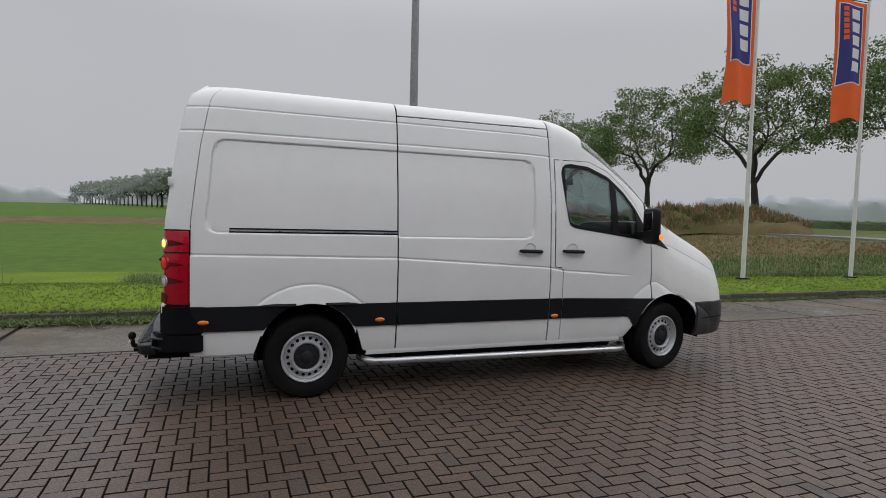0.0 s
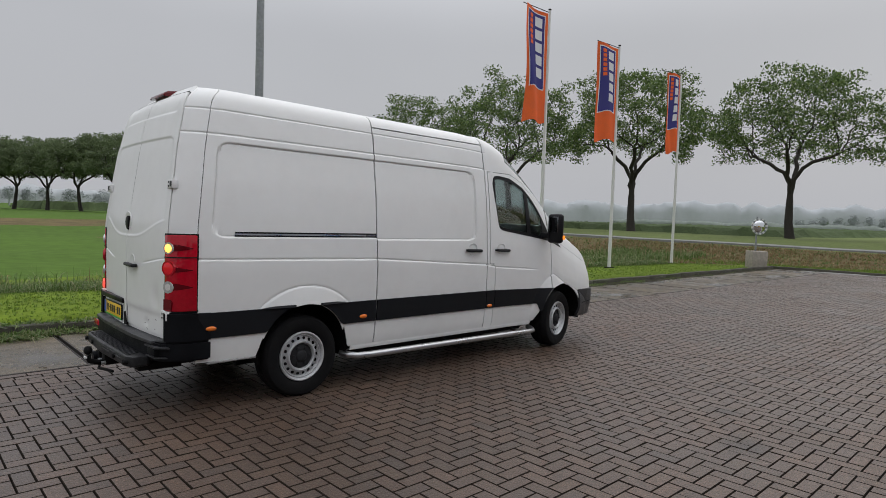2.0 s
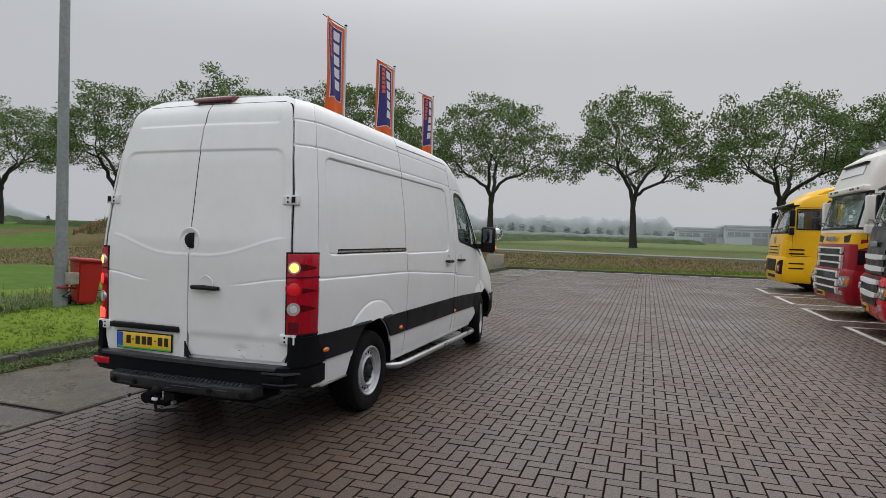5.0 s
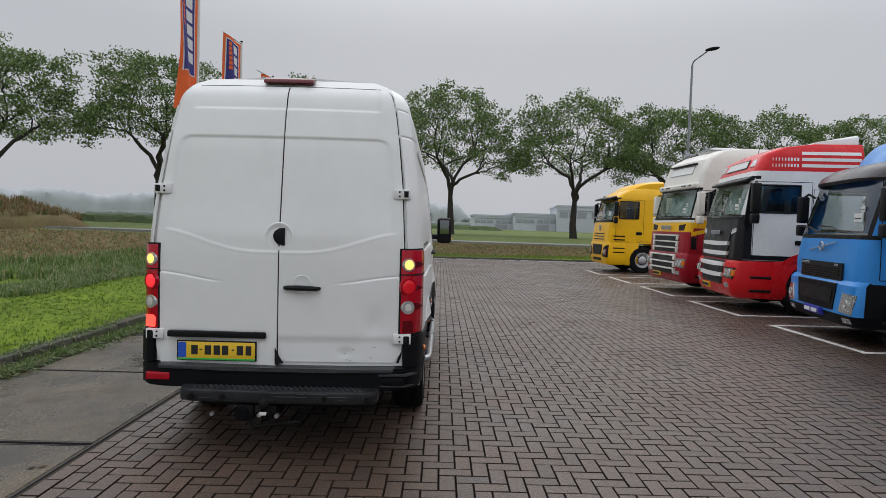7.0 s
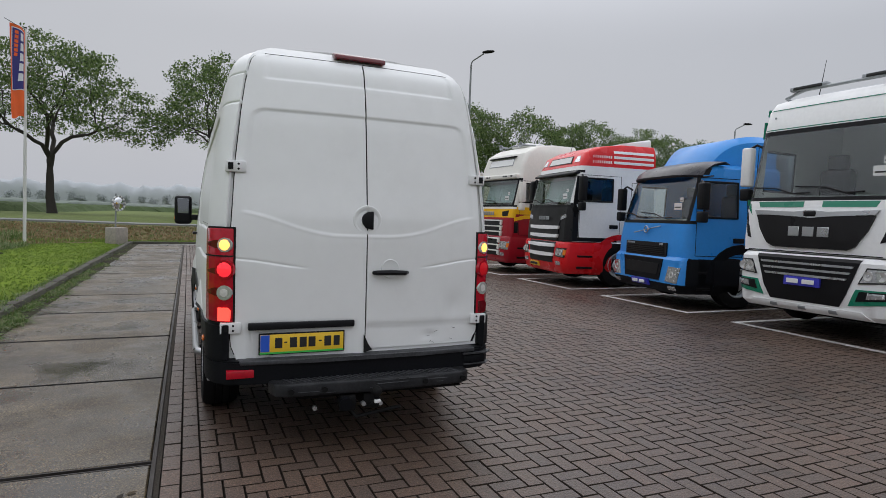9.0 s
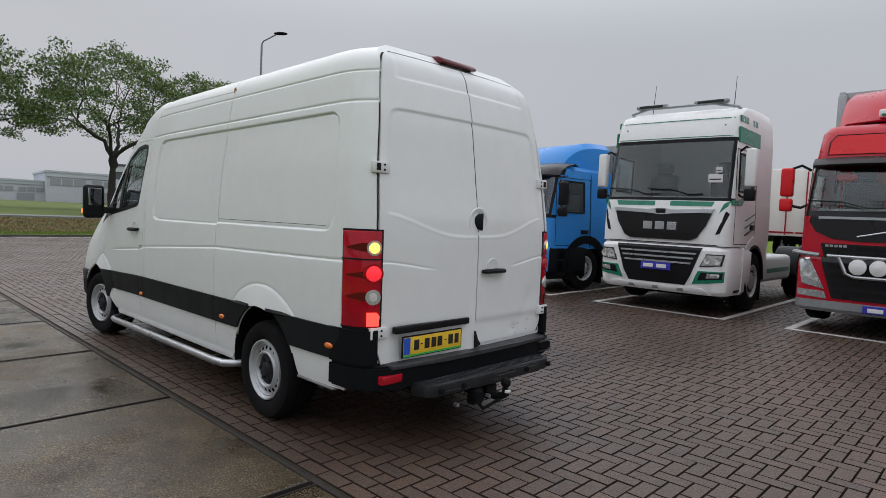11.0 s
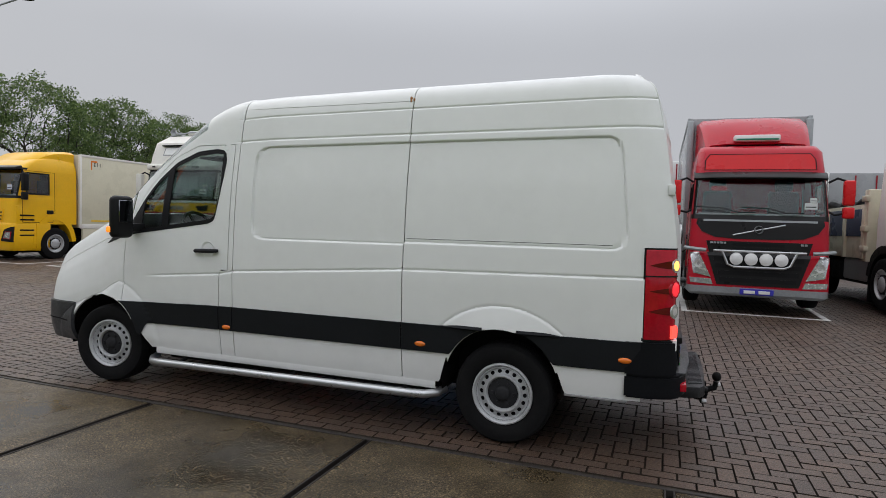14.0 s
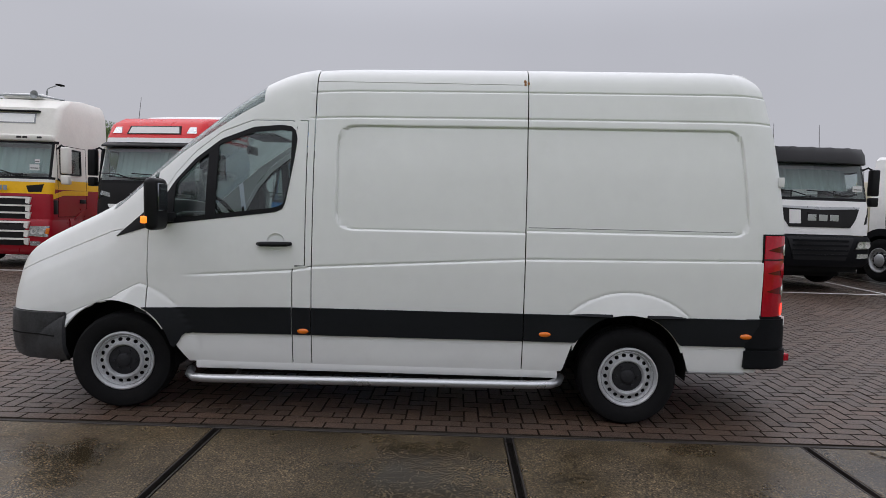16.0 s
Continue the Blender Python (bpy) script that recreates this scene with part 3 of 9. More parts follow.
def relief(x, z):
    """Pressed panels, steps and wheel-arch flares, in metres outward."""
    d = 0.0
    if x < 2.27:
        rect = (-0.80, 3.2, 1.36, 2.085, 0.11) if x < 0.755 else (-1.2, 2.10, 1.345, 2.085, 0.13)
        rb = round_box(x, z, *rect)
        d -= 0.013 * (1 - smooth01(-0.011, 0.002, rb)) + 0.009 * math.exp(-(((rb + 0.006) / 0.006) ** 2))
        d -= 0.005 * smooth01(2.137, 2.147, z) + 0.006 * smooth01(2.327, 2.338, z)
        d -= 0.011 * math.exp(-(((z - 2.141) / 0.0065) ** 2)) + 0.011 * math.exp(-(((z - 2.332) / 0.006) ** 2))
    if -0.92 < x < 3.25:
        g = groove_line(x)
        fade = 1 - smooth01(2.9, 3.22, x)
        d += 0.0065 * fade * (1 - smooth01(g - 0.010, g + 0.002, z)) * smooth01(g - 0.5, g - 0.03, z) - 0.010 * fade * math.exp(-(((z - g - 0.004) / 0.006) ** 2))
    for cx in (0.02, 3.67):
        rr = math.hypot((x - cx) * 0.93, (z - 0.385) * 0.98)
        if rr < 0.75:
            d += (0.004 * (1 - smooth01(0.548, 0.556, rr)) + 0.034 * max(0.0, 0.552 - rr) / 0.15 - 0.006 * math.exp(-(((rr - 0.558) / 0.006) ** 2))) * (smooth01(0.77, 0.79, z) if cx < 1 else smooth01(0.30, 0.50, z))
    return d


def skin(x, s, side=1, off=0.0):
    t, p = roof_line(x), pivot(x)
    y, zb = float(np.interp(s, SEC_S, SEC_Y)), float(np.interp(s, SEC_S, SEC_Z))
    z = zb if zb <= p else p + (zb - p) * (t - p) / (TOP - p)
    y2, zb2 = float(np.interp(s + 0.01, SEC_S, SEC_Y)), float(np.interp(s + 0.01, SEC_S, SEC_Z))
    n = Vector((0, zb2 - zb, y - y2))
    n = n.normalized() if n.length > 1e-9 else Vector((0, 0, 1))
    d = off + (relief(x, zb) if s < SEC_S[-1] * 0.86 else -0.015 if x < 2.27 else 0.0)
    lean = rear_lean(z) * smooth01(-0.25, -1.085, x) if x < -0.25 else 0.0
    return Vector((x + lean, side * (y * plan_width(x) + n.y * d), z + n.z * d))


def columns(x0, x1, step, extra=()):
    n = max(2, round((x1 - x0) / step))
    return sorted(set([round(x0 + (x1 - x0) * i / n, 5) for i in range(n + 1)] + [e for e in extra if x0 < e < x1]))


LEVELS = [z for a, b, st in ((0.33, 0.6, 0.03), (0.6, 0.97, 0.0095), (0.97, 1.21, 0.0055), (1.21, 1.335, 0.025), (1.335, 1.385, 0.005), (1.385, 2.05, 0.035), (2.05, 2.16, 0.0045), (2.16, 2.315, 0.025), (2.315, 2.35, 0.004)) for z in np.arange(a, b, st)]
ROOF_S = float(np.interp(2.35, SEC_Z, SEC_S))
S_LEVELS = [float(np.interp(z, SEC_Z, SEC_S)) for z in LEVELS] + list(np.arange(ROOF_S, SEC_S[-1], 0.03)) + [float(SEC_S[-1])]


def patch(bm, xs, lo, hi, side, off=0.0, step=0.022):
    """A sheet of the body between two lines lo(x) and hi(x), heights in metres; hi None: up to the roof's middle."""
    rng = []
    for x in xs:
        a = s_of(x, lo(x)) if callable(lo) else s_of(x, lo)
        b = float(SEC_S[-1]) if hi is None else s_of(x, hi(x)) if callable(hi) else s_of(x, hi)
        rng.append((a, max(b, a + 0.0015)))
    a0, b1 = min(r[0] for r in rng), max(r[1] for r in rng)
    lev = [a0] + [v for v in S_LEVELS if a0 + 0.001 < v < b1 - 0.001] + [b1]
    prev = None
    for x, (a, b) in zip(xs, rng):
        cur, last = [], None
        for v in lev:
            c = min(max(v, a), b)
            if last is None or abs(c - last) > 1e-7:
                vert, last = bm.verts.new(skin(x, c, side, off)), c
            cur.append(vert)
        if prev:
            for j in range(len(lev) - 1):
                q = []
                for w in (prev[j], cur[j], cur[j + 1], prev[j + 1]):
                    if w not in q:
                        q.append(w)
                if len(q) > 2:
                    bm.faces.new(q)
        prev = cur
    return bm


def arch(cx, x, r=0.405, zc=0.395):
    d = abs(x - cx)
    return zc + math.sqrt(max(0.0, r * r - d * d)) if d < r else 0.0


def sill(x):
    """The body's lower edge, with the wheel openings."""
    z = 0.40 if x < -0.36 else 0.372
    z = max(z, arch(0.02, x))
    if 0.41 <= x < 0.47:
        z = max(z, 0.372 + (0.47 - x) / 0.06 * 0.2)
    if -0.42 < x < -0.37:
        z = max(z, 0.40 + (x + 0.42) / 0.05 * 0.15)
    z = max(z, arch(3.67, x, 0.41))
    if 3.13 < x < 3.30:
        z = max(z, 0.345 + (x - 3.13) * 1.6)
    return z


window_top = table([(2.385, 1.98), (2.40, 2.035), (2.43, 2.062), (2.5, 2.072), (2.7, 2.055), (2.94, 1.965), (3.12, 1.825), (3.26, 1.665), (3.36, 1.5), (3.45, 1.345)])
window_low = table([(2.385, 1.97), (2.40, 1.84), (2.43, 1.66), (2.455, 1.53), (2.475, 1.485), (2.52, 1.462), (2.6, 1.45), (3.25, 1.365), (3.45, 1.335)])
SEAM_A, SEAM_B, SEAM_C, SEAM_D = 0.757, 2.262, 2.312, 3.435
VAN = Matrix(((1, 0, 0.0, 0), (0, 1, 0, 0), (-0.0105, -0.018, 1, 0), (0, 0, 0, 1)))
van = thing("van", VAN, "white high-roof panel van with black side strips and lit tail lamps", "van")
for side in (1, -1):
    # the sliding door's side has the wider gaps
    GAP = 0.0065 if side < 0 else 0.0038
    # rear quarter with the rear wheel opening
    bm = bmesh.new()
    patch(bm, columns(-0.897 if side < 0 else -0.90, SEAM_A - GAP, 0.0125, (-0.425, -0.395, -0.385, -0.38, 0.42, 0.425, 0.41, 0.44, -0.81, -0.805, -0.80, -0.796, -0.792, -0.788)), sill, None, side)
    part("rear_quarter", bm, M["white"], van, solid=0.012)
    bm = bmesh.new()
    patch(bm, columns(-1.085, -0.903 if side < 0 else -0.90, 0.016), 1.385, None, side)
    part("corner_pillar", bm, M["white"], van, solid=0.012)
    # side panel, or the sliding door on the kerb side
    bm = bmesh.new()
    patch(bm, columns(SEAM_A + GAP, SEAM_B - GAP, 0.024, (2.082, 2.087, 2.091, 2.095, 2.099, 2.104, 2.11)), sill, lambda x: 2.40, side)
    part("sliding_door" if side < 0 else "side_panel", bm, M["white"], van, "white pressed sliding door" if side < 0 else "", solid=0.012)
    bm = bmesh.new()
    patch(bm, columns(SEAM_A + GAP, SEAM_B - GAP, 0.05), lambda x: 2.404 if side > 0 else 2.412, None, side)
    part("roof_panel", bm, M["white"], van, solid=0.012)
    # pillar behind the front door
    bm = bmesh.new()
    patch(bm, columns(SEAM_B + GAP, SEAM_C - GAP, 0.012), 1.08, 2.115, side)
    patch(bm, columns(SEAM_B + GAP, 2.395, 0.02), sill, 1.075, side)
    part("door_pillar", bm, M["white"], van, solid=0.012)
    # front door
    bm = bmesh.new()
    patch(bm, columns(2.403, SEAM_D - GAP, 0.022, (3.262, 3.27)), sill, 1.06, side)
    patch(bm, columns(SEAM_C + GAP, 2.385, 0.012), 1.085, window_low(2.385), side)
    patch(bm, columns(2.385, SEAM_D - GAP, 0.02, (2.40, 2.43, 2.455, 2.475)), 1.06, window_low, side)
    patch(bm, columns(SEAM_C + GAP, 2.385, 0.012), window_low(2.385), lambda x: 2.105, side)
    patch(bm, columns(2.385, 3.40, 0.02, (2.40, 2.43)), window_top, lambda x: max(window_top(x) + 0.03, min(2.105, window_top(x) + 0.055)), side)
    part("front_door", bm, M["white"], van, solid=0.012)
    # cab roof, screen pillar, wing and bonnet
    above = lambda x: max(window_top(max(x, 2.385)) + 0.036, min(2.112, window_top(max(x, 2.385)) + 0.062)) if x > 2.385 else 2.112
    pillar_top = lambda x: pivot(x) + (2.36 - pivot(x)) * (roof_line(x) - pivot(x)) / (TOP - pivot(x))
    bm = bmesh.new()
    patch(bm, columns(SEAM_B + GAP, 2.64, 0.025), above, None, side)
    patch(bm, columns(2.64, 3.40, 0.025), above, lambda x: max(pillar_top(x), above(x) + 0.02), side)
    part("cab_roof", bm, M["white"], van, solid=0.012)
    bm = bmesh.new()
    patch(bm, columns(SEAM_D + GAP, 3.74, 0.022), sill, lambda x: min(1.345 - (x - 3.44) * 0.2, pillar_top(x)), side)
    patch(bm, columns(3.74, 4.035, 0.02), sill, lambda x: 1.28 - (x - 3.74) * 0.42, side)
    patch(bm, columns(4.035, 4.65, 0.02), lambda x: 0.705, lambda x: max(0.755, 1.156 - (x - 4.035) * 0.42), side)
    part("front_wing", bm, M["white"], van, solid=0.012)
    bm = bmesh.new()
    patch(bm, columns(3.44, 3.74, 0.03), lambda x: min(1.35 - (x - 3.44) * 0.2, pillar_top(x) - 0.005), lambda x: pillar_top(x) + 0.0, side)
    patch(bm, columns(3.74, 4.65, 0.03), lambda x: max(0.76, 1.285 - (x - 3.74) * 0.42), None, side)
    part("bonnet", bm, M["white"], van, solid=0.012)
    # glazing
    bm = bmesh.new()
    patch(bm, columns(2.42, 2.965, 0.03), lambda x: window_low(x) + 0.012, lambda x: window_top(x) - 0.012, side, -0.014)
    pane = part("side_window", bm, M["glass"], van, "door window with rain drops", solid=0.004)
    pane.visible_shadow = False
    bm = bmesh.new()
    patch(bm, columns(3.02, 3.265, 0.03), lambda x: window_low(x) + 0.012, lambda x: window_top(x) - 0.012, side, -0.014)
    pane = part("quarter_window", bm, M["glass"], van, solid=0.004)
    pane.visible_shadow = False
    bm = bmesh.new()
    xs = columns(2.388, 3.43, 0.02, (2.40, 2.43, 2.455, 2.475))
    patch(bm, xs, lambda x: window_low(x) - 0.004, lambda x: min(window_low(x) + 0.03, window_top(x)), side, 0.003)
    patch(bm, xs, lambda x: max(window_top(x) - 0.032, window_low(x)), lambda x: window_top(x) + 0.004, side, 0.003)
    patch(bm, columns(2.386, 2.425, 0.012), lambda x: window_low(x), lambda x: window_top(x), side, 0.002)
    patch(bm, columns(2.955, 3.025, 0.02), lambda x: window_low(x), lambda x: window_top(x), side, 0.002)
    patch(bm, columns(3.255, 3.43, 0.02), lambda x: window_low(x), lambda x: window_top(x), side, 0.004)
    patch(bm, columns(3.42, 3.68, 0.02), lambda x: 1.335 - (x - 3.42) * 0.30, lambda x: 1.337 - (x - 3.42) * 0.30 + 0.15 * (3.68 - x) / 0.26, side, 0.006)
    part("window_frame", bm, M["black"], van, solid=0.01)
    bm = bmesh.new()
    patch(bm, columns(2.64, 3.74, 0.05), lambda x: pillar_top(x), None, side, -0.006)
    pane = part("windscreen", bm, M["glass"], van, solid=0.004)
    pane.visible_shadow = False
    # black strip along the flank
    for x0, x1 in ((-0.893, -0.10), (0.14, SEAM_A - GAP), (SEAM_A + GAP, SEAM_B - GAP), (SEAM_B + GAP, 2.395), (2.405, 3.46)):
        bm = bmesh.new()
        lo = lambda x: 0.590 if x < 2.6 else 0.590 - (x - 2.6) * 0.012
        hi = lambda x: 0.785 - 0.02 * smooth01(2.3, 3.3, x)
        if x0 < -0.5:
            lo2 = lambda x: max(lo(x), min(0.78, arch(0.02, x, 0.408) if x > -0.43 else 0))
        elif x0 < 0.5:
            lo2 = lambda x: max(lo(x), min(0.78, arch(0.02, x, 0.408) if x < 0.47 else 0))
        elif x0 > 2.4:
            lo2 = lambda x: max(lo(x) - 0.10 * smooth01(3.16, 3.24, x), min(0.757, arch(3.67, x, 0.425) if x > 3.245 else 0))
        else:
            lo2 = lo
        patch(bm, columns(x0, x1, 0.025), lo2, hi, side, 0.013)
        part("side_strip", bm, M["strip"], van, solid=0.02)
    for mx, mz in ((-0.80, 0.665), (0.605, 0.643), (2.318, 0.618)):
        bm = bmesh.new()
        p = skin(mx, s_of(mx, mz), side, 0.016)
        ellipsoid(bm, p, (0.042, 0.012, 0.019))
        part("side_marker_lamp", bm, M["amber"], van, "amber side marker lamp")
    # door handles: dish, grip and lock
    for hx in ((2.50, 2.04) if side < 0 else (2.52,)):
        p = skin(hx, s_of(hx, 1.235), side, 0.0)
        h = bmesh.new()
        tube(h, [(p.x - 0.115, p.y + side * 0.008, p.z + 0.002), (p.x - 0.09, p.y + side * 0.032, p.z), (p.x + 0.02, p.y + side * 0.036, p.z - 0.002), (p.x + 0.1, p.y + side * 0.03, p.z - 0.004), (p.x + 0.125, p.y + side * 0.005, p.z - 0.004)], [0.012, 0.017, 0.018, 0.017, 0.012])
        grip = part("door_handle", h, M["black"], van)
        d = bmesh.new()
        lathe(d, [(0.0, -0.004), (0.045, -0.003), (0.062, 0.002), (0.064, 0.0045), (0.066, 0.001)], (p.x - 0.005, p.y, p.z + 0.012), "y", 32, side)
        part("handle_dish", d, M["white"], grip)
    # mirror
    mir = bmesh.new()
    box(mir, 3.245, 3.338, min(side * 1.03, side * 1.23), max(side * 1.03, side * 1.23), 1.318, 1.672, 0.042, 4)
    mirror = part("door_mirror", mir, M["black"], van, "black door mirror with amber repeater")
    part("mirror_glass", boxed(3.239, 3.249, min(side * 1.065, side * 1.195), max(side * 1.065, side * 1.195), 1.45, 1.635, 0.004, 1), M["mirror_van"], mirror)
    bm = bmesh.new()
    prism(bm, [(3.24, 0.93), (3.36, 0.93), (3.34, 1.06), (3.26, 1.06)], "z", 1.37, 1.44, 0.01) if side > 0 else prism(bm, [(3.24, -0.93), (3.36, -0.93), (3.34, -1.06), (3.26, -1.06)], "z", 1.37, 1.44, 0.01)
    part("mirror_arm", bm, M["black"], mirror)
    part("repeater_lamp", boxed(3.298, 3.35, min(side * 1.16, side * 1.234), max(side * 1.16, side * 1.234), 1.365, 1.415, 0.012), M["amber_glow"], mirror, "lit amber repeater")
    # running-board tube
    bm = bmesh.new()
    tube(bm, [(0.46, side * 0.84, 0.30), (0.49, side * 0.93, 0.29), (0.56, side * 0.985, 0.285), (0.7, side * 1.0, 0.283), (3.0, side * 1.0, 0.262), (3.1, side * 0.985, 0.262), (3.16, side * 0.92, 0.268), (3.18, side * 0.84, 0.28)], 0.03, 12)
    bar = part("side_step_tube", bm, M["chrome"], van, "polished steel side tube")
    for bx in (0.75, 1.7, 2.8):
        part("bracket", rod(bmesh.new(), (bx, side * 0.7, 0.34), (bx, side * 0.99, 0.28), 0.015), M["dark"], bar)
    # tail lamp
    plan = [(-0.905, 0.962), (-0.98, 0.945), (-1.035, 0.918), (-1.075, 0.885), (-1.088, 0.855), (-1.092, 0.815), (-1.03, 0.80), (-0.905, 0.88)]
    bm = bmesh.new()
    prism(bm, [(x, side * y * 1.008) for x, y in plan], "z", 0.805, 1.375, 0.008)
    lamp = part("tail_lamp", bm, M["red_lens"], van, "red tail lamp unit, lit")
    part("lamp_gasket", prism(bmesh.new(), [(x + (0.012 if x > -0.95 else 0.004), side * (y - 0.001 if x > -0.95 else y * 1.003 - (0.008 if y < 0.83 else 0.0))) for x, y in plan], "z", 0.796, 1.384), M["seam"], lamp)
    bm = bmesh.new()
    prism(bm, [(x * 1.0 + (0.004 if x > -0.95 else -0.003), side * y * 1.0115) for x, y in plan], "z", 1.204, 1.212)
    part("lens_rib", bm, M["seam"], lamp)
    for z0, z1 in ((1.245, 1.305), (1.09, 1.135), (0.955, 1.015)):
        # a wedge pressed into the lens that points forward from each round lamp
        bm = bmesh.new()
        zz = (z0 + z1) / 2
        path = [(-0.935, 0.956), (-0.98, 0.945), (-1.035, 0.918), (-1.06, 0.898)]
        up, dn = [], []
        for k, (x, y) in enumerate(path):
            w = (z1 - z0) / 2 * (0.06, 0.5, 0.95, 1.0)[k]
            up.append(bm.verts.new((x, side * (y * 1.008 + 0.003), zz + w)))
            dn.append(bm.verts.new((x, side * (y * 1.008 + 0.003), zz - w * 0.7)))
        for k in range(3):
            bm.faces.new((up[k], up[k + 1], dn[k + 1], dn[k]))
        part("lens_sculpt", bm, M["red_lens_dark"], lamp, solid=0.003)
    dirn = Vector((-0.89, side * 0.456, 0)).normalized()
    across = Vector((0, 0, 1)).cross(dirn)
    for z, r, nm in ((1.275, 0.047, "indicator"), (1.125, 0.062, "brake_lamp"), (0.985, 0.048, "reversing_lamp"), (0.855, 0.04, "fog_lamp")):
        c = Vector((-1.066, side * 0.864, z))
        if nm == "fog_lamp":
            ring = [c + dirn * 0.026 + across * (a * r) + Vector((0, 0, b * r)) for a, b in ((-0.9, -1), (0.9, -1), (1.0, 0.5), (0.6, 1), (-0.9, 1))]
            bm = bmesh.new()
            f0, f1 = [bm.verts.new(q - dirn * 0.03) for q in ring], [bm.verts.new(q) for q in ring]
            bm.faces.new(f1)
            for i in range(5):
                bm.faces.new((f0[i], f0[(i + 1) % 5], f1[(i + 1) % 5], f1[i]))
            part(nm, bm, M["fog_lit"] if side > 0 else M["red_lens_dark"], lamp)
            continue
        bezel = "clear_lens" if nm != "brake_lamp" else "red_lens"
        bm = rod(bmesh.new(), c, c + dirn * 0.022, r, r * 0.94, 28)
        ring = part(nm, bm, M[bezel], lamp, "round lamp with a clear ring" if nm != "brake_lamp" else "round red lamp")
        core, k = ("amber_lit", 0.90) if nm == "indicator" else ("red_lit" if side > 0 else "red_faint", 0.95) if nm == "brake_lamp" else ("headglass", 0.7)
        bm = rod(bmesh.new(), c + dirn * 0.015, c + dirn * 0.0245, r * k, r * k * 0.7, 24)
        part("bulb_lens", bm, M[core], ring)
        bm = bmesh.new()
        for i in range(-3, 4):
            h = r * 0.85 * math.sqrt(max(0.05, 1 - (i / 3.6) ** 2))
            q = c + across * (i * r * 0.26) + dirn * 0.023
            rod(bm, q - Vector((0, 0, h)), q + Vector((0, 0, h)), 0.0016, n=5)
        part("lens_ribs", bm, M[bezel], ring)

# deep white sills over the tubes
for side in (1, -1):
    bm = bmesh.new()
    prev = None
    low = 0.312 if side > 0 else 0.326
    for x in columns(0.50, 3.10, 0.2):
        q = skin(x, s_of(x, 0.385), side, 0.0)
        cur = [bm.verts.new((x, q.y - side * o, z)) for o, z in ((0.004, 0.378), (0.002, low + 0.028), (0.012, low + 0.006), (0.06, low))]
        if prev:
            for i in range(3):
                bm.faces.new((prev[i], prev[i + 1], cur[i + 1], cur[i]))
        prev = cur
    part("sill_panel", bm, M["white"], van, solid=0.008)

# inner hull, floor and axles
bm = bmesh.new()
prism(bm, [(-0.8, 0.95), (0.8, 0.95), (0.86, 1.2), (0.84, 1.7), (0.78, 2.2), (0.6, 2.45), (-0.6, 2.45), (-0.78, 2.2), (-0.84, 1.7), (-0.86, 1.2)], "x", -0.78, 2.2)
box(bm, -0.95, 4.3, -0.55, 0.55, 0.36, 0.95)
box(bm, 0.46, 3.12, -0.88, 0.88, 0.36, 0.95)
box(bm, -0.95, -0.44, -0.86, 0.86, 0.5, 0.95)
part("inner_hull", bm, M["seam"], van, smooth=False)
# low boxes added to shut out light and darken the gap under the van
bm = boxed(0.5, 3.1, -0.80, 0.80, 0.25, 0.37, 0.03)
box(bm, -0.9, -0.45, -0.6, 0.6, 0.33, 0.5, 0.03)
part("underbody", bm, M["dark"], van, smooth=False)
bm = bmesh.new()
box(bm, 0.5, 3.1, -0.45, -0.3, 0.24, 0.36)
box(bm, 0.5, 3.1, 0.3, 0.45, 0.24, 0.36)
rod(bm, (0, -0.8, 0.36), (0, 0.8, 0.36), 0.06)
ellipsoid(bm, (0, 0, 0.36), (0.17, 0.17, 0.17))
rod(bm, (-0.4, -0.5, 0.27), (1.8, -0.5, 0.3), 0.04)
for s in (-1, 1):
    tube(bm, [(-0.75, s * 0.58, 0.42), (-0.3, s * 0.58, 0.33), (0, s * 0.58, 0.30), (0.4, s * 0.58, 0.34), (0.8, s * 0.58, 0.42)], 0.035, 6)
    rod(bm, (-0.12, s * 0.62, 0.3), (-0.2, s * 0.6, 0.8), 0.035)
part("chassis", bm, M["dark"], van)

# rear face and doors
def rear_x(y, z):
    return -1.122 + 0.052 * (abs(y) / 0.88) ** 2 + rear_lean(z)


def outline(z):
    return skin(-1.085, s_of(-1.085, z), 1).y


bm = bmesh.new()
zs = grid_lines([(0.58, 0.04), (2.2, 0.03), (2.55, 0.01)])
prev = None
for z in zs + [2.558]:
    w = outline(min(z, 2.555)) if z >= 0.6 else outline(0.6)
    cur = [bm.verts.new((rear_x(w * k / 14, z) + 0.014, w * k / 14, z)) for k in range(-14, 15)]
    if prev:
        for i in range(28):
            bm.faces.new((prev[i], prev[i + 1], cur[i + 1], cur[i]))
    prev = cur
part("rear_frame", bm, M["white"], van, solid=0.01)


def door_width(z):
    w = float(np.interp(z, [0.58, 0.66, 0.8, 1.4, 1.8, 2.1, 2.28, 2.39, 2.44, 2.468, 2.485, 2.492], [0.80, 0.83, 0.84, 0.835, 0.812, 0.780, 0.755, 0.732, 0.715, 0.695, 0.665, 0.62]))
    return w


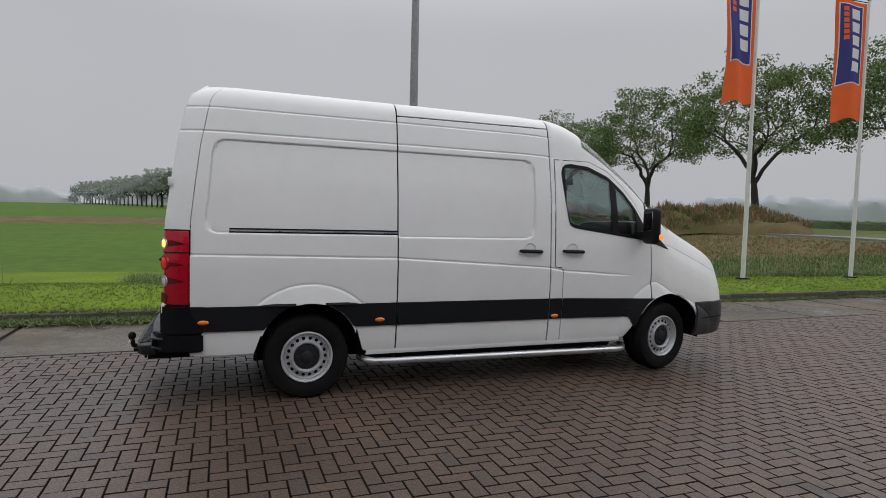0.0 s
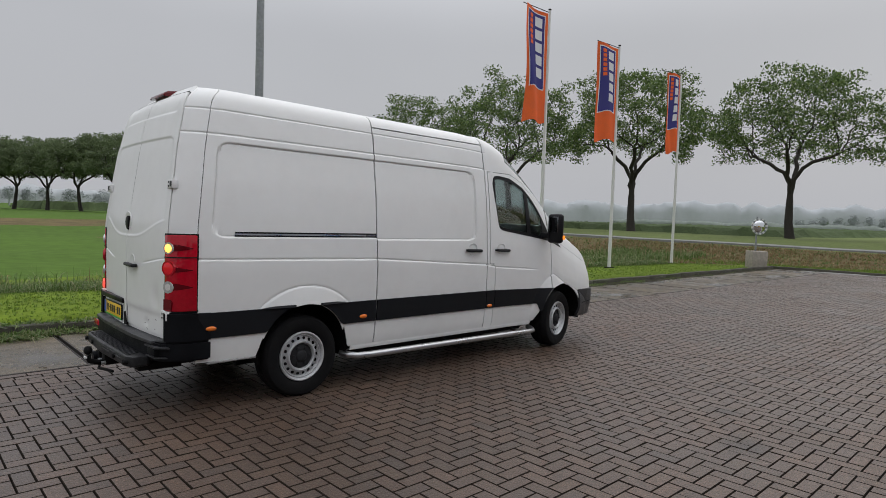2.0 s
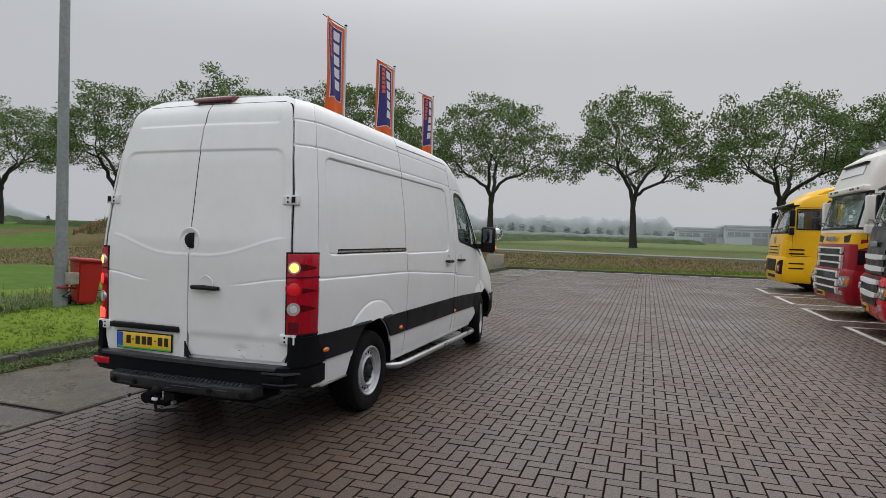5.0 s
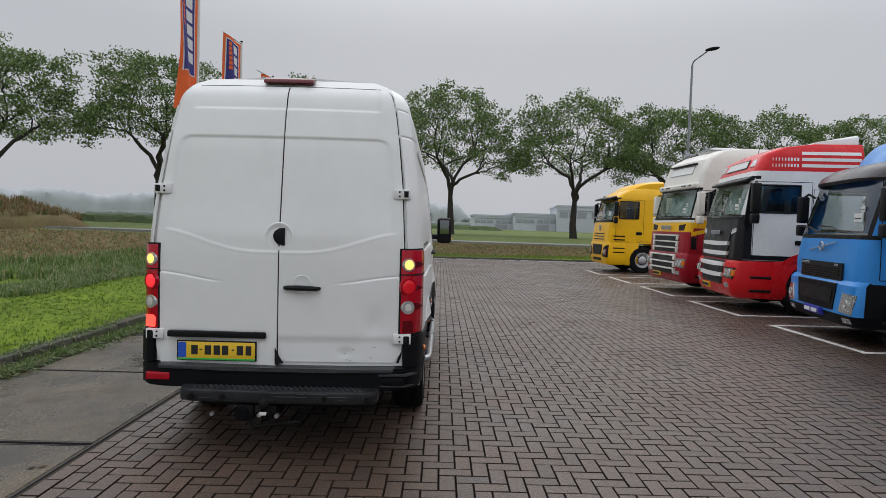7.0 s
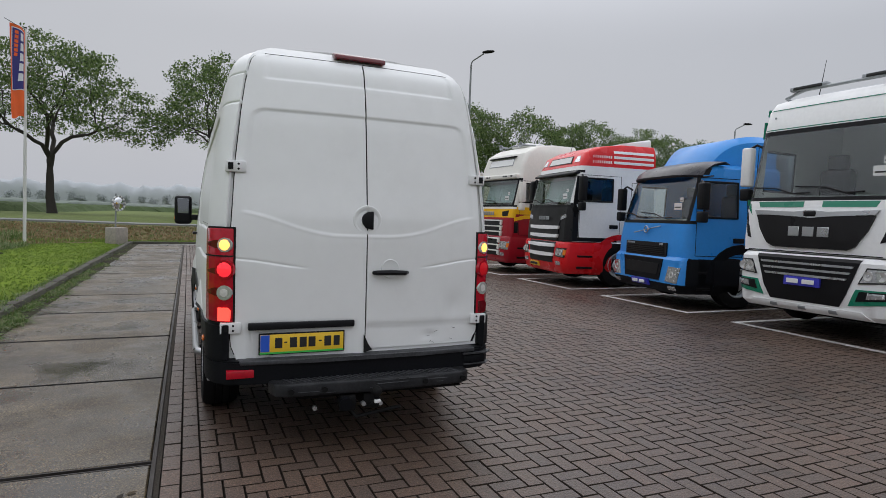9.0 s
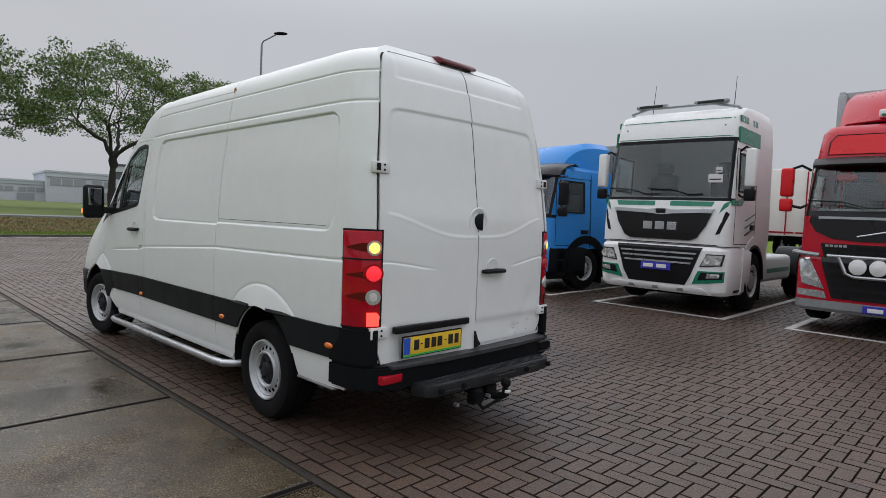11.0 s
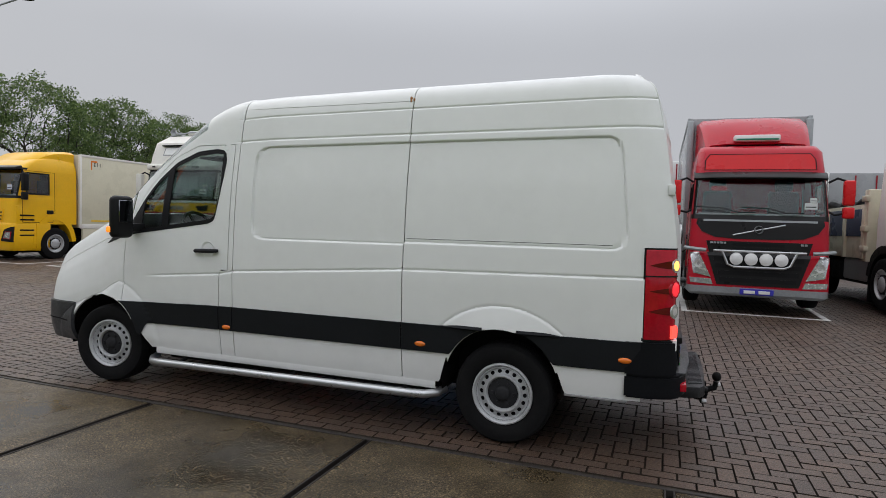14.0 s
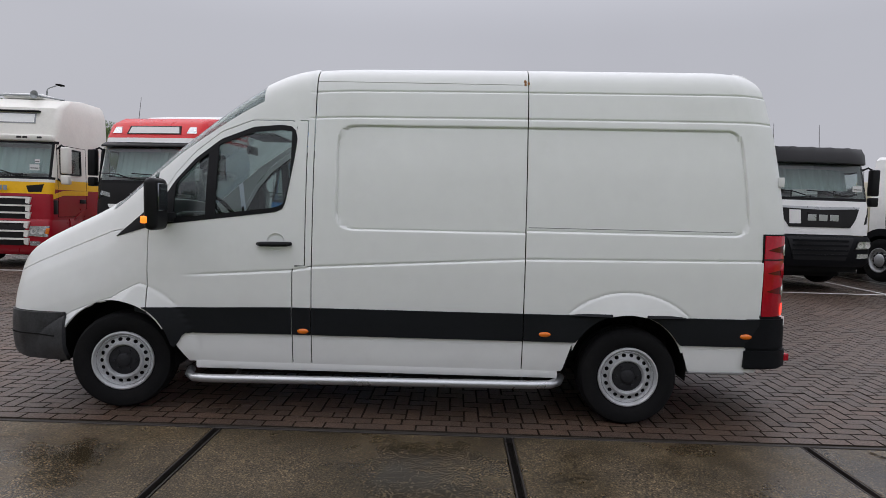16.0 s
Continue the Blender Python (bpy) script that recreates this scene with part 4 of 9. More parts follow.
for side in (1, -1):
    bm = bmesh.new()
    prev = None
    z0 = 0.575 if side > 0 else 0.605
    for z in grid_lines([(z0, 0.02), (1.10, 0.0038), (1.52, 0.02), (2.08, 0.008), (2.17, 0.02), (2.31, 0.008), (2.37, 0.015), (2.492, 0.012)]):
        w = door_width(z)
        if side < 0 and z < 0.68:
            w -= 0.03 * (0.68 - z) / 0.08
        cur = []
        for k in range(41):
            y = 0.0045 + (w - 0.0045) * (k / 40) ** 0.9
            d = 0.0
            low = 1.345 + 0.14 * smooth01(0.1, 0.82, y) ** 1.4
            edge = max(low - z, z - 2.125, y - (0.765 - 0.04 * smooth01(1.6, 2.1, z)))
            rr = math.hypot(max(0, y - 0.635), max(0, z - 2.035)) - 0.09 if y > 0.635 and z > 2.035 else -1
            edge = max(edge, rr)
            d -= 0.009 * (1 - smooth01(-0.012, 0.003, edge)) * (0.35 + 0.65 * smooth01(1.45, 1.7, z))
            d += 0.0013 * (1 - smooth01(0.0, 0.011, abs(z - low + 0.010))) * (1 - smooth01(0.72, 0.8, y))
            d -= 0.010 * smooth01(2.315, 2.328, z) * (1 - smooth01(0.62, 0.645, y))
            # swage that rises to the lamp, and the crease over the plate
            sw = 1.13 + 0.06 * smooth01(0.3, 0.84, y)
            d += smooth01(0.36, 0.5, y) * (0.003 * (1 - smooth01(sw - 0.008, sw + 0.002, z)) * smooth01(sw - 0.3, sw - 0.02, z) - 0.0032 * math.exp(-(((z - sw - 0.003) / 0.006) ** 2)))
            d -= 0.010 * (1 - smooth01(0.752, 0.772, z)) if side < 0 else 0.012 * (1 - smooth01(0.775, 0.79, z)) * (1 - smooth01(0.72, 0.74, y)) * smooth01(0.06, 0.075, y)
            if side < 0:
                # the dent in the lower corner
                d -= 0.014 * math.exp(-(((y - 0.64) / 0.07) ** 2 + ((z - 0.86) / 0.10) ** 2))
                d += 0.005 * math.exp(-(((y - 0.55) / 0.03) ** 2 + ((z - 0.84) / 0.06) ** 2))
                d -= 0.012 * math.exp(-(((y - 0.45) / 0.04) ** 2 + ((z - 0.67) / 0.025) ** 2))
            cur.append(bm.verts.new((rear_x(y, z) - 0.006 - d, side * y, z)))
        if prev:
            for i in range(40):
                bm.faces.new((prev[i], prev[i + 1], cur[i + 1], cur[i]))
        prev = cur
    rd = part("rear_door", bm, M["white"], van, "white rear door" if side > 0 else "white rear door, dented and scratched", solid=0.016)
    for hz in (1.752, 0.77):
        x = rear_x(0.84, hz)
        yy = door_width(hz) + 0.012
        hb = boxed(x - 0.03, x + 0.012, min(side * (yy - 0.075), side * (yy + 0.045)), max(side * (yy - 0.075), side * (yy + 0.045)), hz - 0.034, hz + 0.034, 0.006)
        hinge = part("hinge", hb, M["white_plastic"], rd)
        part("pin_slot", boxed(x - 0.034, x - 0.028, min(side * (yy + 0.0), side * (yy + 0.03)), max(side * (yy + 0.0), side * (yy + 0.03)), hz - 0.02, hz + 0.022), M["black"], hinge)
        for q in (-0.015, 0.015):
            part("bolt", rod(bmesh.new(), (x - 0.034, side * (yy - 0.03), hz + q), (x - 0.028, side * (yy - 0.03), hz + q), 0.007, n=8), M["black"], hinge)
bm = bmesh.new()
prev = None
for z in grid_lines([(0.56, 0.05), (2.485, 0.05)]):
    x = rear_x(0, z) + 0.004
    cur = [bm.verts.new((x, -0.0042, z)), bm.verts.new((x, 0.0042, z))]
    if prev:
        bm.faces.new((prev[0], prev[1], cur[1], cur[0]))
    prev = cur
part("door_seal", bm, M["seam"], van, solid=0.004)
for side in (1, -1):
    # the dark gap round each door
    bm, prev = bmesh.new(), None
    for z in grid_lines([(0.60, 0.05), (2.38, 0.012), (2.492, 0.01)]):
        w = door_width(z)
        cur = [bm.verts.new((rear_x(y, z) + 0.010, side * y, z)) for y in (w - 0.01, w + (0.0065 if side < 0 else 0.005))]
        if prev:
            bm.faces.new((prev[0], prev[1], cur[1], cur[0]))
        prev = cur
    part("door_seal", bm, M["seam"], van, solid=0.004)
    bm = bmesh.new()
    pts = [(rear_x(y, 2.494) + 0.008, side * y, 2.494) for y in (0.004, 0.2, 0.4, 0.55, 0.63)]
    tube(bm, pts, 0.0035, 6)
    part("door_seal", bm, M["seam"], van)
# lock recess, handle, plate trim, brake light
x = rear_x(0.0, 1.445)
bm = bmesh.new()
prism(bm, [(-0.040, 1.385), (0.010, 1.395), (0.034, 1.425), (0.040, 1.455), (0.030, 1.482), (0.0, 1.502), (-0.040, 1.505)], "x", x - 0.016, x + 0.004, 0.006)
part("door_lock", bm, M["black"], van)
bm = bmesh.new()
lathe(bm, [(0.02, 0.006), (0.06, 0.002), (0.078, -0.010), (0.092, -0.010), (0.097, -0.002)], (x + 0.004, 0.0, 1.447), "x", 36)
part("lock_dish", bm, M["white"], van)
x = rear_x(0.16, 1.105)
bm = bmesh.new()
tube(bm, [(x - 0.01, -0.045, 1.105), (x - 0.035, -0.06, 1.106), (x - 0.042, -0.16, 1.108), (x - 0.036, -0.26, 1.104), (x - 0.01, -0.28, 1.104)], [0.012, 0.016, 0.018, 0.016, 0.012])
part("door_handle", bm, M["black"], van)
bm = bmesh.new()
lathe(bm, [(0, -0.003), (0.045, -0.004), (0.06, -0.008), (0.064, -0.003)], (x - 0.003, -0.16, 1.13), "x", 28)
part("handle_dish", bm, M["white"], van)
x = rear_x(0.4, 0.77)
part("plate_light_trim", boxed(x - 0.03, x + 0.01, 0.075, 0.735, 0.757, 0.80, 0.008), M["black"], van, "black trim over the number plate")
bm = bmesh.new()
prism(bm, [(-0.905, 2.520), (-0.893, 2.545), (-0.86, 2.562), (-0.79, 2.572), (-0.79, 2.53), (-0.88, 2.514)], "y", -0.165, 0.185, 0.008)
part("high_brake_lamp", bm, M["red_lens_dark"], van, "dark red high brake lamp")
x = rear_x(0.4, 0.66) - 0.012
part("plate_holder", boxed(x - 0.007, x + 0.004, 0.138, 0.672, 0.600, 0.735, 0.004), M["black"], van, "black number plate holder")
plate = part("number_plate", boxed(x - 0.008, x, 0.145, 0.665, 0.615, 0.728, 0.004), M["plate"], van, "yellow number plate with blue band")
part("plate_band", boxed(x - 0.0095, x - 0.002, 0.608, 0.662, 0.620, 0.724), M["plate_blue"], plate)
part("plate_frame", boxed(x - 0.0095, x - 0.002, 0.145, 0.665, 0.606, 0.617), M["plate_green"], plate)
for y0, w in ((0.575, 0.045), (0.52, 0.02), (0.485, 0.045), (0.425, 0.045), (0.37, 0.045), (0.305, 0.02), (0.27, 0.045), (0.21, 0.04)):
    part("bar", boxed(x - 0.0096, x - 0.002, y0 - w, y0, 0.64 if w > 0.03 else 0.67, 0.705 if w > 0.03 else 0.68, 0.002, 1), M["ink"], plate)

# bumpers, step and tow bar
bm = bmesh.new()
for side in (1, -1):
    pl = [(-0.80, 0.972), (-0.95, 0.966), (-1.06, 0.93), (-1.135, 0.86), (-1.165, 0.76), (-1.18, 0.4), (-1.185, 0.0), (-1.05, 0.0), (-1.02, 0.75), (-0.95, 0.85), (-0.80, 0.90)]
    prism(bm, [(x, side * y) for x, y in pl], "z", 0.43, 0.575, 0.0)
    pl2 = [(-0.80, 0.974), (-0.95, 0.968), (-1.06, 0.932), (-1.11, 0.88), (-1.105, 0.845), (-1.02, 0.83), (-0.80, 0.90)]
    prism(bm, [(x, side * y) for x, y in pl2], "z", 0.57, 0.80, 0.0)
bmesh.ops.bevel(bm, geom=[e for e in bm.edges if abs((e.verts[0].co - e.verts[1].co).z) < 1e-6], offset=0.012, segments=2, affect="EDGES")
rb = part("rear_bumper", bm, M["bumper"], van, "black plastic rear bumper")
for side in (1, -1):
    x = -1.165
    part("reflector", boxed(x - 0.008, x + 0.05, min(side * 0.70, side * 0.86), max(side * 0.70, side * 0.86), 0.475, 0.525, 0.006), M["red_lens"] if side > 0 else M["bumper"], rb)
bm = bmesh.new()
prism(bm, [(-1.10, -0.62), (-1.16, -0.70), (-1.265, -0.69), (-1.302, -0.62), (-1.318, 0), (-1.302, 0.52), (-1.265, 0.59), (-1.16, 0.62), (-1.10, 0.56)], "z", 0.372, 0.452, 0.014)
step = part("rear_step", bm, M["step"], van, "black ribbed rear step, scuffed along its edge")
for k in range(30):
    # thin slanting ribs
    y = -0.60 + k * 0.037
    part("tread_rib", prism(bmesh.new(), [(-1.285, y), (-1.195, y + 0.05), (-1.195, y + 0.064), (-1.285, y + 0.014)], "z", 0.446, 0.459), M["tread"], step)
for y in (-0.63, -0.36, 0.30, 0.50):
    part("drain_hole", rod(bmesh.new(), (-1.322, y, 0.41), (-1.25, y, 0.41), 0.018, n=14), M["dark"], step)
rng_step = random.Random(7)
for k in range(16):
    # scuffs along the front edge
    y, w = rng_step.uniform(-0.56, 0.46), rng_step.uniform(0.03, 0.16)
    z = rng_step.choice((0.44, 0.438, 0.40, 0.39, 0.42))
    part("scuff", tube(bmesh.new(), [(-1.3175 + 0.02 * (y / 0.6) ** 2, y, z), (-1.3185 + 0.02 * ((y + w / 2) / 0.6) ** 2, y + w / 2, z + rng_step.uniform(-0.004, 0.004)), (-1.3175 + 0.02 * ((y + w) / 0.6) ** 2, y + w, z)], rng_step.uniform(0.0015, 0.003), 5), M["tread"], step)
# narrow lip along the bumper's upper edge, and the recess at its dented end
part("bumper_lip", prism(bmesh.new(), [(-1.06, -0.80), (-1.17, -0.78), (-1.199, -0.4), (-1.203, 0.0), (-1.199, 0.4), (-1.17, 0.78), (-1.06, 0.80)], "z", 0.552, 0.578, 0.006), M["tread"], rb)
part("reflector_recess", prism(bmesh.new(), [(-1.10, -0.93), (-1.172, -0.87), (-1.185, -0.70), (-1.10, -0.70)], "z", 0.462, 0.468), M["tread"], rb)
part("reflector_recess", prism(bmesh.new(), [(-1.09, -0.945), (-1.175, -0.875), (-1.19, -0.69), (-1.10, -0.69)], "z", 0.535, 0.545), M["tread"], rb)
bm = bmesh.new()
box(bm, -1.22, -0.9, -0.66, 0.45, 0.33, 0.39, 0.01)
box(bm, -1.30, -1.05, -0.05, 0.05, 0.27, 0.36, 0.008)
tube(bm, [(-1.18, 0, 0.30), (-1.33, 0, 0.29), (-1.40, 0, 0.315), (-1.412, 0, 0.36)], 0.022, 10)
ellipsoid(bm, (-1.412, 0, 0.40), (0.033, 0.033, 0.036))
box(bm, -1.31, -1.25, 0.1, 0.2, 0.26, 0.36, 0.01)
tube(bm, [(-1.28, 0.14, 0.28), (-1.31, 0.1, 0.22), (-1.30, -0.02, 0.235), (-1.28, -0.2, 0.25)], 0.012, 6)
tow = part("tow_bar", bm, M["dark"], van, "black tow bar with ball")
for y, z in ((-0.055, 0.295), (0.055, 0.30), (0.36, 0.30)):
    part("bolt", rod(bmesh.new(), (-1.325, y, z), (-1.295, y, z), 0.014, n=8), M["chrome"], tow)
part("tag", boxed(-1.44, -1.42, -0.02, 0.02, 0.335, 0.355, 0.004), M["white_plastic"], tow, "pale worn neck of the ball")
socket = rod(bmesh.new(), (-1.34, 0.17, 0.31), (-1.27, 0.17, 0.32), 0.042, 0.04, 16)
part("socket", socket, M["bumper"], tow, "black trailer socket")
bm = bmesh.new()
for side in (1, -1):
    patch(bm, columns(4.03, 4.66, 0.02), lambda x: 0.36 + 0.05 * smooth01(4.35, 4.66, x), lambda x: 0.70, side, 0.022)
fb = part("front_bumper", bm, M["tread"], van, "scuffed grey-black plastic front bumper", solid=0.03)
for side in (1, -1):
    bm = bmesh.new()
    patch(bm, columns(4.10, 4.655, 0.02), lambda x: 0.535, lambda x: 0.545, side, 0.026)
    part("bumper_crease", bm, M["seam"], fb, solid=0.006)
    bm = bmesh.new()
    patch(bm, columns(4.06, 4.60, 0.02), lambda x: 0.325, lambda x: 0.37 + 0.05 * smooth01(4.35, 4.66, x), side, -0.02)
    part("bumper_skirt", bm, M["bumper"], fb, solid=0.02)
for side in (1, -1):
    part("sill_flange", boxed(-0.82, -0.42, min(side * 0.86, side * 0.955), max(side * 0.86, side * 0.955), 0.385, 0.40, 0.004, 1), M["galv_van"], van)
    # wheel-well liners
    for cx in (0.02, 3.67):
        bm = bmesh.new()
        prev = None
        for i in range(17):
            a = math.pi * (i / 16) * 1.1 - 0.05 * math.pi
            p = (cx + 0.425 * math.cos(a), 0.395 + 0.425 * math.sin(a))
            cur = [bm.verts.new((p[0], side * 0.60, p[1])), bm.verts.new((p[0], side * 0.955, p[1]))]
            if prev:
                bm.faces.new((prev[0], prev[1], cur[1], cur[0]))
            prev = cur
        part("wheel_liner", bm, M["dark"], van, smooth=False)


# cab interior
bm = bmesh.new()
box(bm, 2.23, 2.25, -0.83, 0.83, 0.9, 2.2)
box(bm, 2.3, 3.6, -0.85, 0.85, 0.5, 1.0)
part("bulkhead", bm, M["interior"], van)
part("dashboard", boxed(3.32, 3.72, -0.86, 0.86, 1.05, 1.37, 0.06, 3), M["interior"], van)
bm = boxed(3.1, 3.42, 0.28, 0.62, 1.28, 1.44, 0.05, 3)
part("instrument_hood", bm, M["black"], van)
for sy in (0.45, -0.45):
    bm = boxed(2.42, 2.92, sy - 0.25, sy + 0.25, 1.0, 1.14, 0.05, 3)
    prism(bm, [(2.36, 1.1), (2.52, 1.1), (2.44, 1.62), (2.33, 1.62)], "y", sy - 0.24, sy + 0.24, 0.04)
    prism(bm, [(2.35, 1.63), (2.45, 1.63), (2.42, 1.83), (2.34, 1.83)], "y", sy - 0.13, sy + 0.13, 0.03)
    part("cab_seat", bm, M["seat"], van, "dark fabric seat")
bm = bmesh.new()
wheel_m = Matrix.Translation((3.06, 0.45, 1.38)) @ Matrix.Rotation(radians(-58), 4, "Y")
ring = [wheel_m @ Vector((0.2 * math.cos(a), 0.2 * math.sin(a), 0)) for a in (2 * math.pi * i / 32 for i in range(33))]
tube(bm, ring, 0.016, 8)
for a in (0.3, 2.8, 4.7):
    rod(bm, wheel_m @ Vector((0.04 * math.cos(a), 0.04 * math.sin(a), -0.02)), wheel_m @ Vector((0.2 * math.cos(a), 0.2 * math.sin(a), 0)), 0.014, n=6)
ellipsoid(bm, wheel_m @ Vector((0, 0, -0.02)), (0.05, 0.07, 0.06))
part("steering_wheel", bm, M["black"], van)
part("rear_view_mirror", boxed(3.0, 3.03, -0.11, 0.11, 1.93, 2.0, 0.01), M["black"], van)
bm = boxed(2.62, 2.86, 0.2, 0.7, 2.02, 2.04, 0.006)
part("sun_visor", bm, M["interior"], van)


def van_wheel(cx, side, steer=0.0, cz=0.345):
    """Steel wheel with a ring of holes and a dark centre."""
    m = Matrix.Translation((cx, side * 0.95, cz)) @ Matrix.Rotation(steer, 4, "Z")
    bm = bmesh.new()
    lathe(bm, [(0.205, -0.2), (0.24, -0.235), (0.29, -0.24), (0.325, -0.225), (0.345, -0.19), (0.346, -0.175), (0.337, -0.173), (0.337, -0.163), (0.347, -0.161), (0.348, -0.125), (0.338, -0.123), (0.338, -0.113), (0.348, -0.111), (0.347, -0.075), (0.338, -0.073), (0.338, -0.063), (0.347, -0.061), (0.348, -0.05), (0.343, -0.015), (0.325, 0.012), (0.29, 0.02), (0.24, 0.012), (0.215, 0.0), (0.205, -0.02), (0.205, -0.2)], (0, 0, 0), "y", 64, side)
    tyre = part("wheel", bm, M["rubber"], van, "black tyre on a silver steel wheel")
    tyre.matrix_local = m
    bm = bmesh.new()
    lathe(bm, [(0.214, -0.006), (0.211, 0.010), (0.202, 0.013), (0.193, 0.004), (0.187, -0.010)], (0, 0, 0), "y", 72, side)
    lathe(bm, [(0.1855, -0.010), (0.180, -0.008), (0.174, -0.014), (0.170, -0.030)], (0, 0, 0), "y", 72, side)
    # pierced band: eighteen round holes, each in its own sector
    n, r0, r1 = 18, 0.137, 0.170
    for i in range(n):
        a0 = 2 * math.pi * i / n
        hole, rim = [], []
        for q in range(16):
            u, v = math.cos(q * math.pi / 8), math.sin(q * math.pi / 8)
            k = 1 / max(abs(u), abs(v))
            for lst, da, dr in ((hole, 0.098 * u, 0.0128 * v), (rim, math.pi / n * u * k, (r1 - r0) / 2 * v * k)):
                r, a = (r0 + r1) / 2 + dr, a0 + da
                o = -0.030 + 0.010 * (r1 - r) / (r1 - r0)
                lst.append(bm.verts.new((r * math.cos(a), side * o, r * math.sin(a))))
        for q in range(16):
            p = (q + 1) % 16
            bm.faces.new((hole[q], hole[p], rim[p], rim[q]))
    bmesh.ops.remove_doubles(bm, verts=bm.verts, dist=0.0004)
    lathe(bm, [(0.137, -0.020), (0.133, -0.006), (0.126, 0.002), (0.118, 0.002), (0.111, -0.006), (0.106, -0.022)], (0, 0, 0), "y", 72, side)
    part("rim", bm, M["rim"], tyre)
    bm = bmesh.new()
    lathe(bm, [(0.2, -0.12), (0.0, -0.12)], (0, 0, 0), "y", 40, side)
    lathe(bm, [(0.2, -0.12), (0.186, -0.016), (0.184, -0.016), (0.18, -0.12)], (0, 0, 0), "y", 40, side)
    lathe(bm, [(0.107, -0.024), (0.088, -0.016), (0.052, -0.014), (0.046, -0.002), (0.038, 0.003), (0.0, 0.005)], (0, 0, 0), "y", 32, side)
    for i in range(6):
        a = i * math.pi / 3
        rod(bm, (0.074 * math.cos(a), side * -0.025, 0.074 * math.sin(a)), (0.074 * math.cos(a), side * -0.002, 0.074 * math.sin(a)), 0.013, n=6)
    part("hub", bm, M["hub"], tyre)


for side in (1, -1):
    van_wheel(0.0, side)
    van_wheel(3.63, side, radians(10), 0.358)
# slide rail on the kerb side
xs = columns(-0.615, SEAM_A - 0.006, 0.1)
bm = bmesh.new()
patch(bm, xs, 1.368, 1.405, -1, 0.004)
rail = part("slide_rail", bm, M["black"], van, "black sliding door rail", solid=0.01)
bm = bmesh.new()
patch(bm, xs, 1.378, 1.392, -1, 0.009)
part("rail_insert", bm, M["chrome"], rail, solid=0.004)

part("panel_groove", tube(bmesh.new(), [skin(q, s_of(q, 1.392), 1, 0.0) for q in columns(-0.70, SEAM_A - 0.02, 0.1)], 0.0018, 6), M["seam"], van)

# wear: chipped door foot, scuffed corner, rust at the roof seam
x = rear_x(0.0, 0.64) - 0.020
bm = bmesh.new()
prism(bm, [(0.012, 0.70), (-0.016, 0.64), (-0.045, 0.60), (0.01, 0.585)], "x", x - 0.002, x + 0.012)
part("chipped_paint", bm, M["seam"], van)
rng_wear = random.Random(4)
bm = bmesh.new()
for k in range(6):
    y, z = -0.42 - 0.26 * rng_wear.random(), 0.61 + 0.13 * rng_wear.random()
    xx = rear_x(-y, z) - 0.0005
    rod(bm, (xx, y, z), (xx, y - 0.008 - 0.02 * rng_wear.random(), z + rng_wear.uniform(-0.012, 0.012)), 0.0016, 0.0008, 5)
part("scratches", bm, M["dark"], van)
bm = bmesh.new()
for k in range(5):
    p = skin(SEAM_A + rng_wear.uniform(-0.03, 0.03), s_of(SEAM_A, 2.42) + rng_wear.uniform(-0.02, 0.02), 1, 0.001)
    ellipsoid(bm, p, (rng_wear.uniform(0.004, 0.012), 0.003, rng_wear.uniform(0.004, 0.014)), 8, 6)
part("rust_spots", bm, M["rust"], van)

# ---- the parked trucks ----
def paint(name, c, rough=0.3, coat=0.4):
    return mat(name, c, rough, vary=0.05, scale=2, fine=20, dirt=tuple(v * 0.6 + 0.03 for v in c), dirt_amt=0.2, coat=coat, spec=0.28)


M["yellow"] = paint("truck_yellow", (0.85, 0.47, 0.006), 0.35, 0.15)
M["cream"] = paint("cream_panel", (0.66, 0.62, 0.47))
M["red"] = paint("truck_red", (0.62, 0.012, 0.016), 0.3, 0.08)
M["maroon"] = paint("truck_dark_red", (0.30, 0.006, 0.016), 0.35, 0.15)
M["crimson"] = paint("truck_crimson", (0.42, 0.006, 0.020), 0.3, 0.08)
M["blue"] = paint("truck_blue", (0.03, 0.24, 0.64), 0.35, 0.15)
M["twhite"] = paint("truck_white", (0.78, 0.78, 0.765), 0.45, 0.1)
M["ivory"] = paint("truck_ivory", (0.76, 0.74, 0.68), 0.45, 0.1)
M["green"] = paint("truck_green", (0.012, 0.19, 0.11))
M["anthracite"] = mat("truck_black", (0.012, 0.0115, 0.012), 0.35, vary=0.1, scale=3, spec=0.22)
M["grey_box"] = paint("grey_box_panel", (0.30, 0.31, 0.32))
M["galv"] = mat("galvanised_steel", (0.33, 0.35, 0.36), 0.5, metal=0.5, vary=0.15, scale=3, fine=30)
M["cabin"] = mat("dim_cab_trim", (0.22, 0.22, 0.21), 0.8, vary=0.2, scale=4)
M["paper"] = mat("paper_sticker", (0.7, 0.7, 0.68), 0.6, vary=0.05)
M["banner_blue"] = mat("blue_dealer_plate", (0.04, 0.04, 0.42), 0.4, vary=0.08)
M["orange_lens"] = mat("orange_lens", (0.75, 0.2, 0.02), 0.2, vary=0.1)
M["slate_blue"] = paint("slate_blue_board", (0.05, 0.065, 0.11))
M["headlamp"] = mat("headlamp_glass", (0.55, 0.56, 0.57), 0.2, metal=0.7, vary=0.45, scale=28, fine=60, coat=0.6)


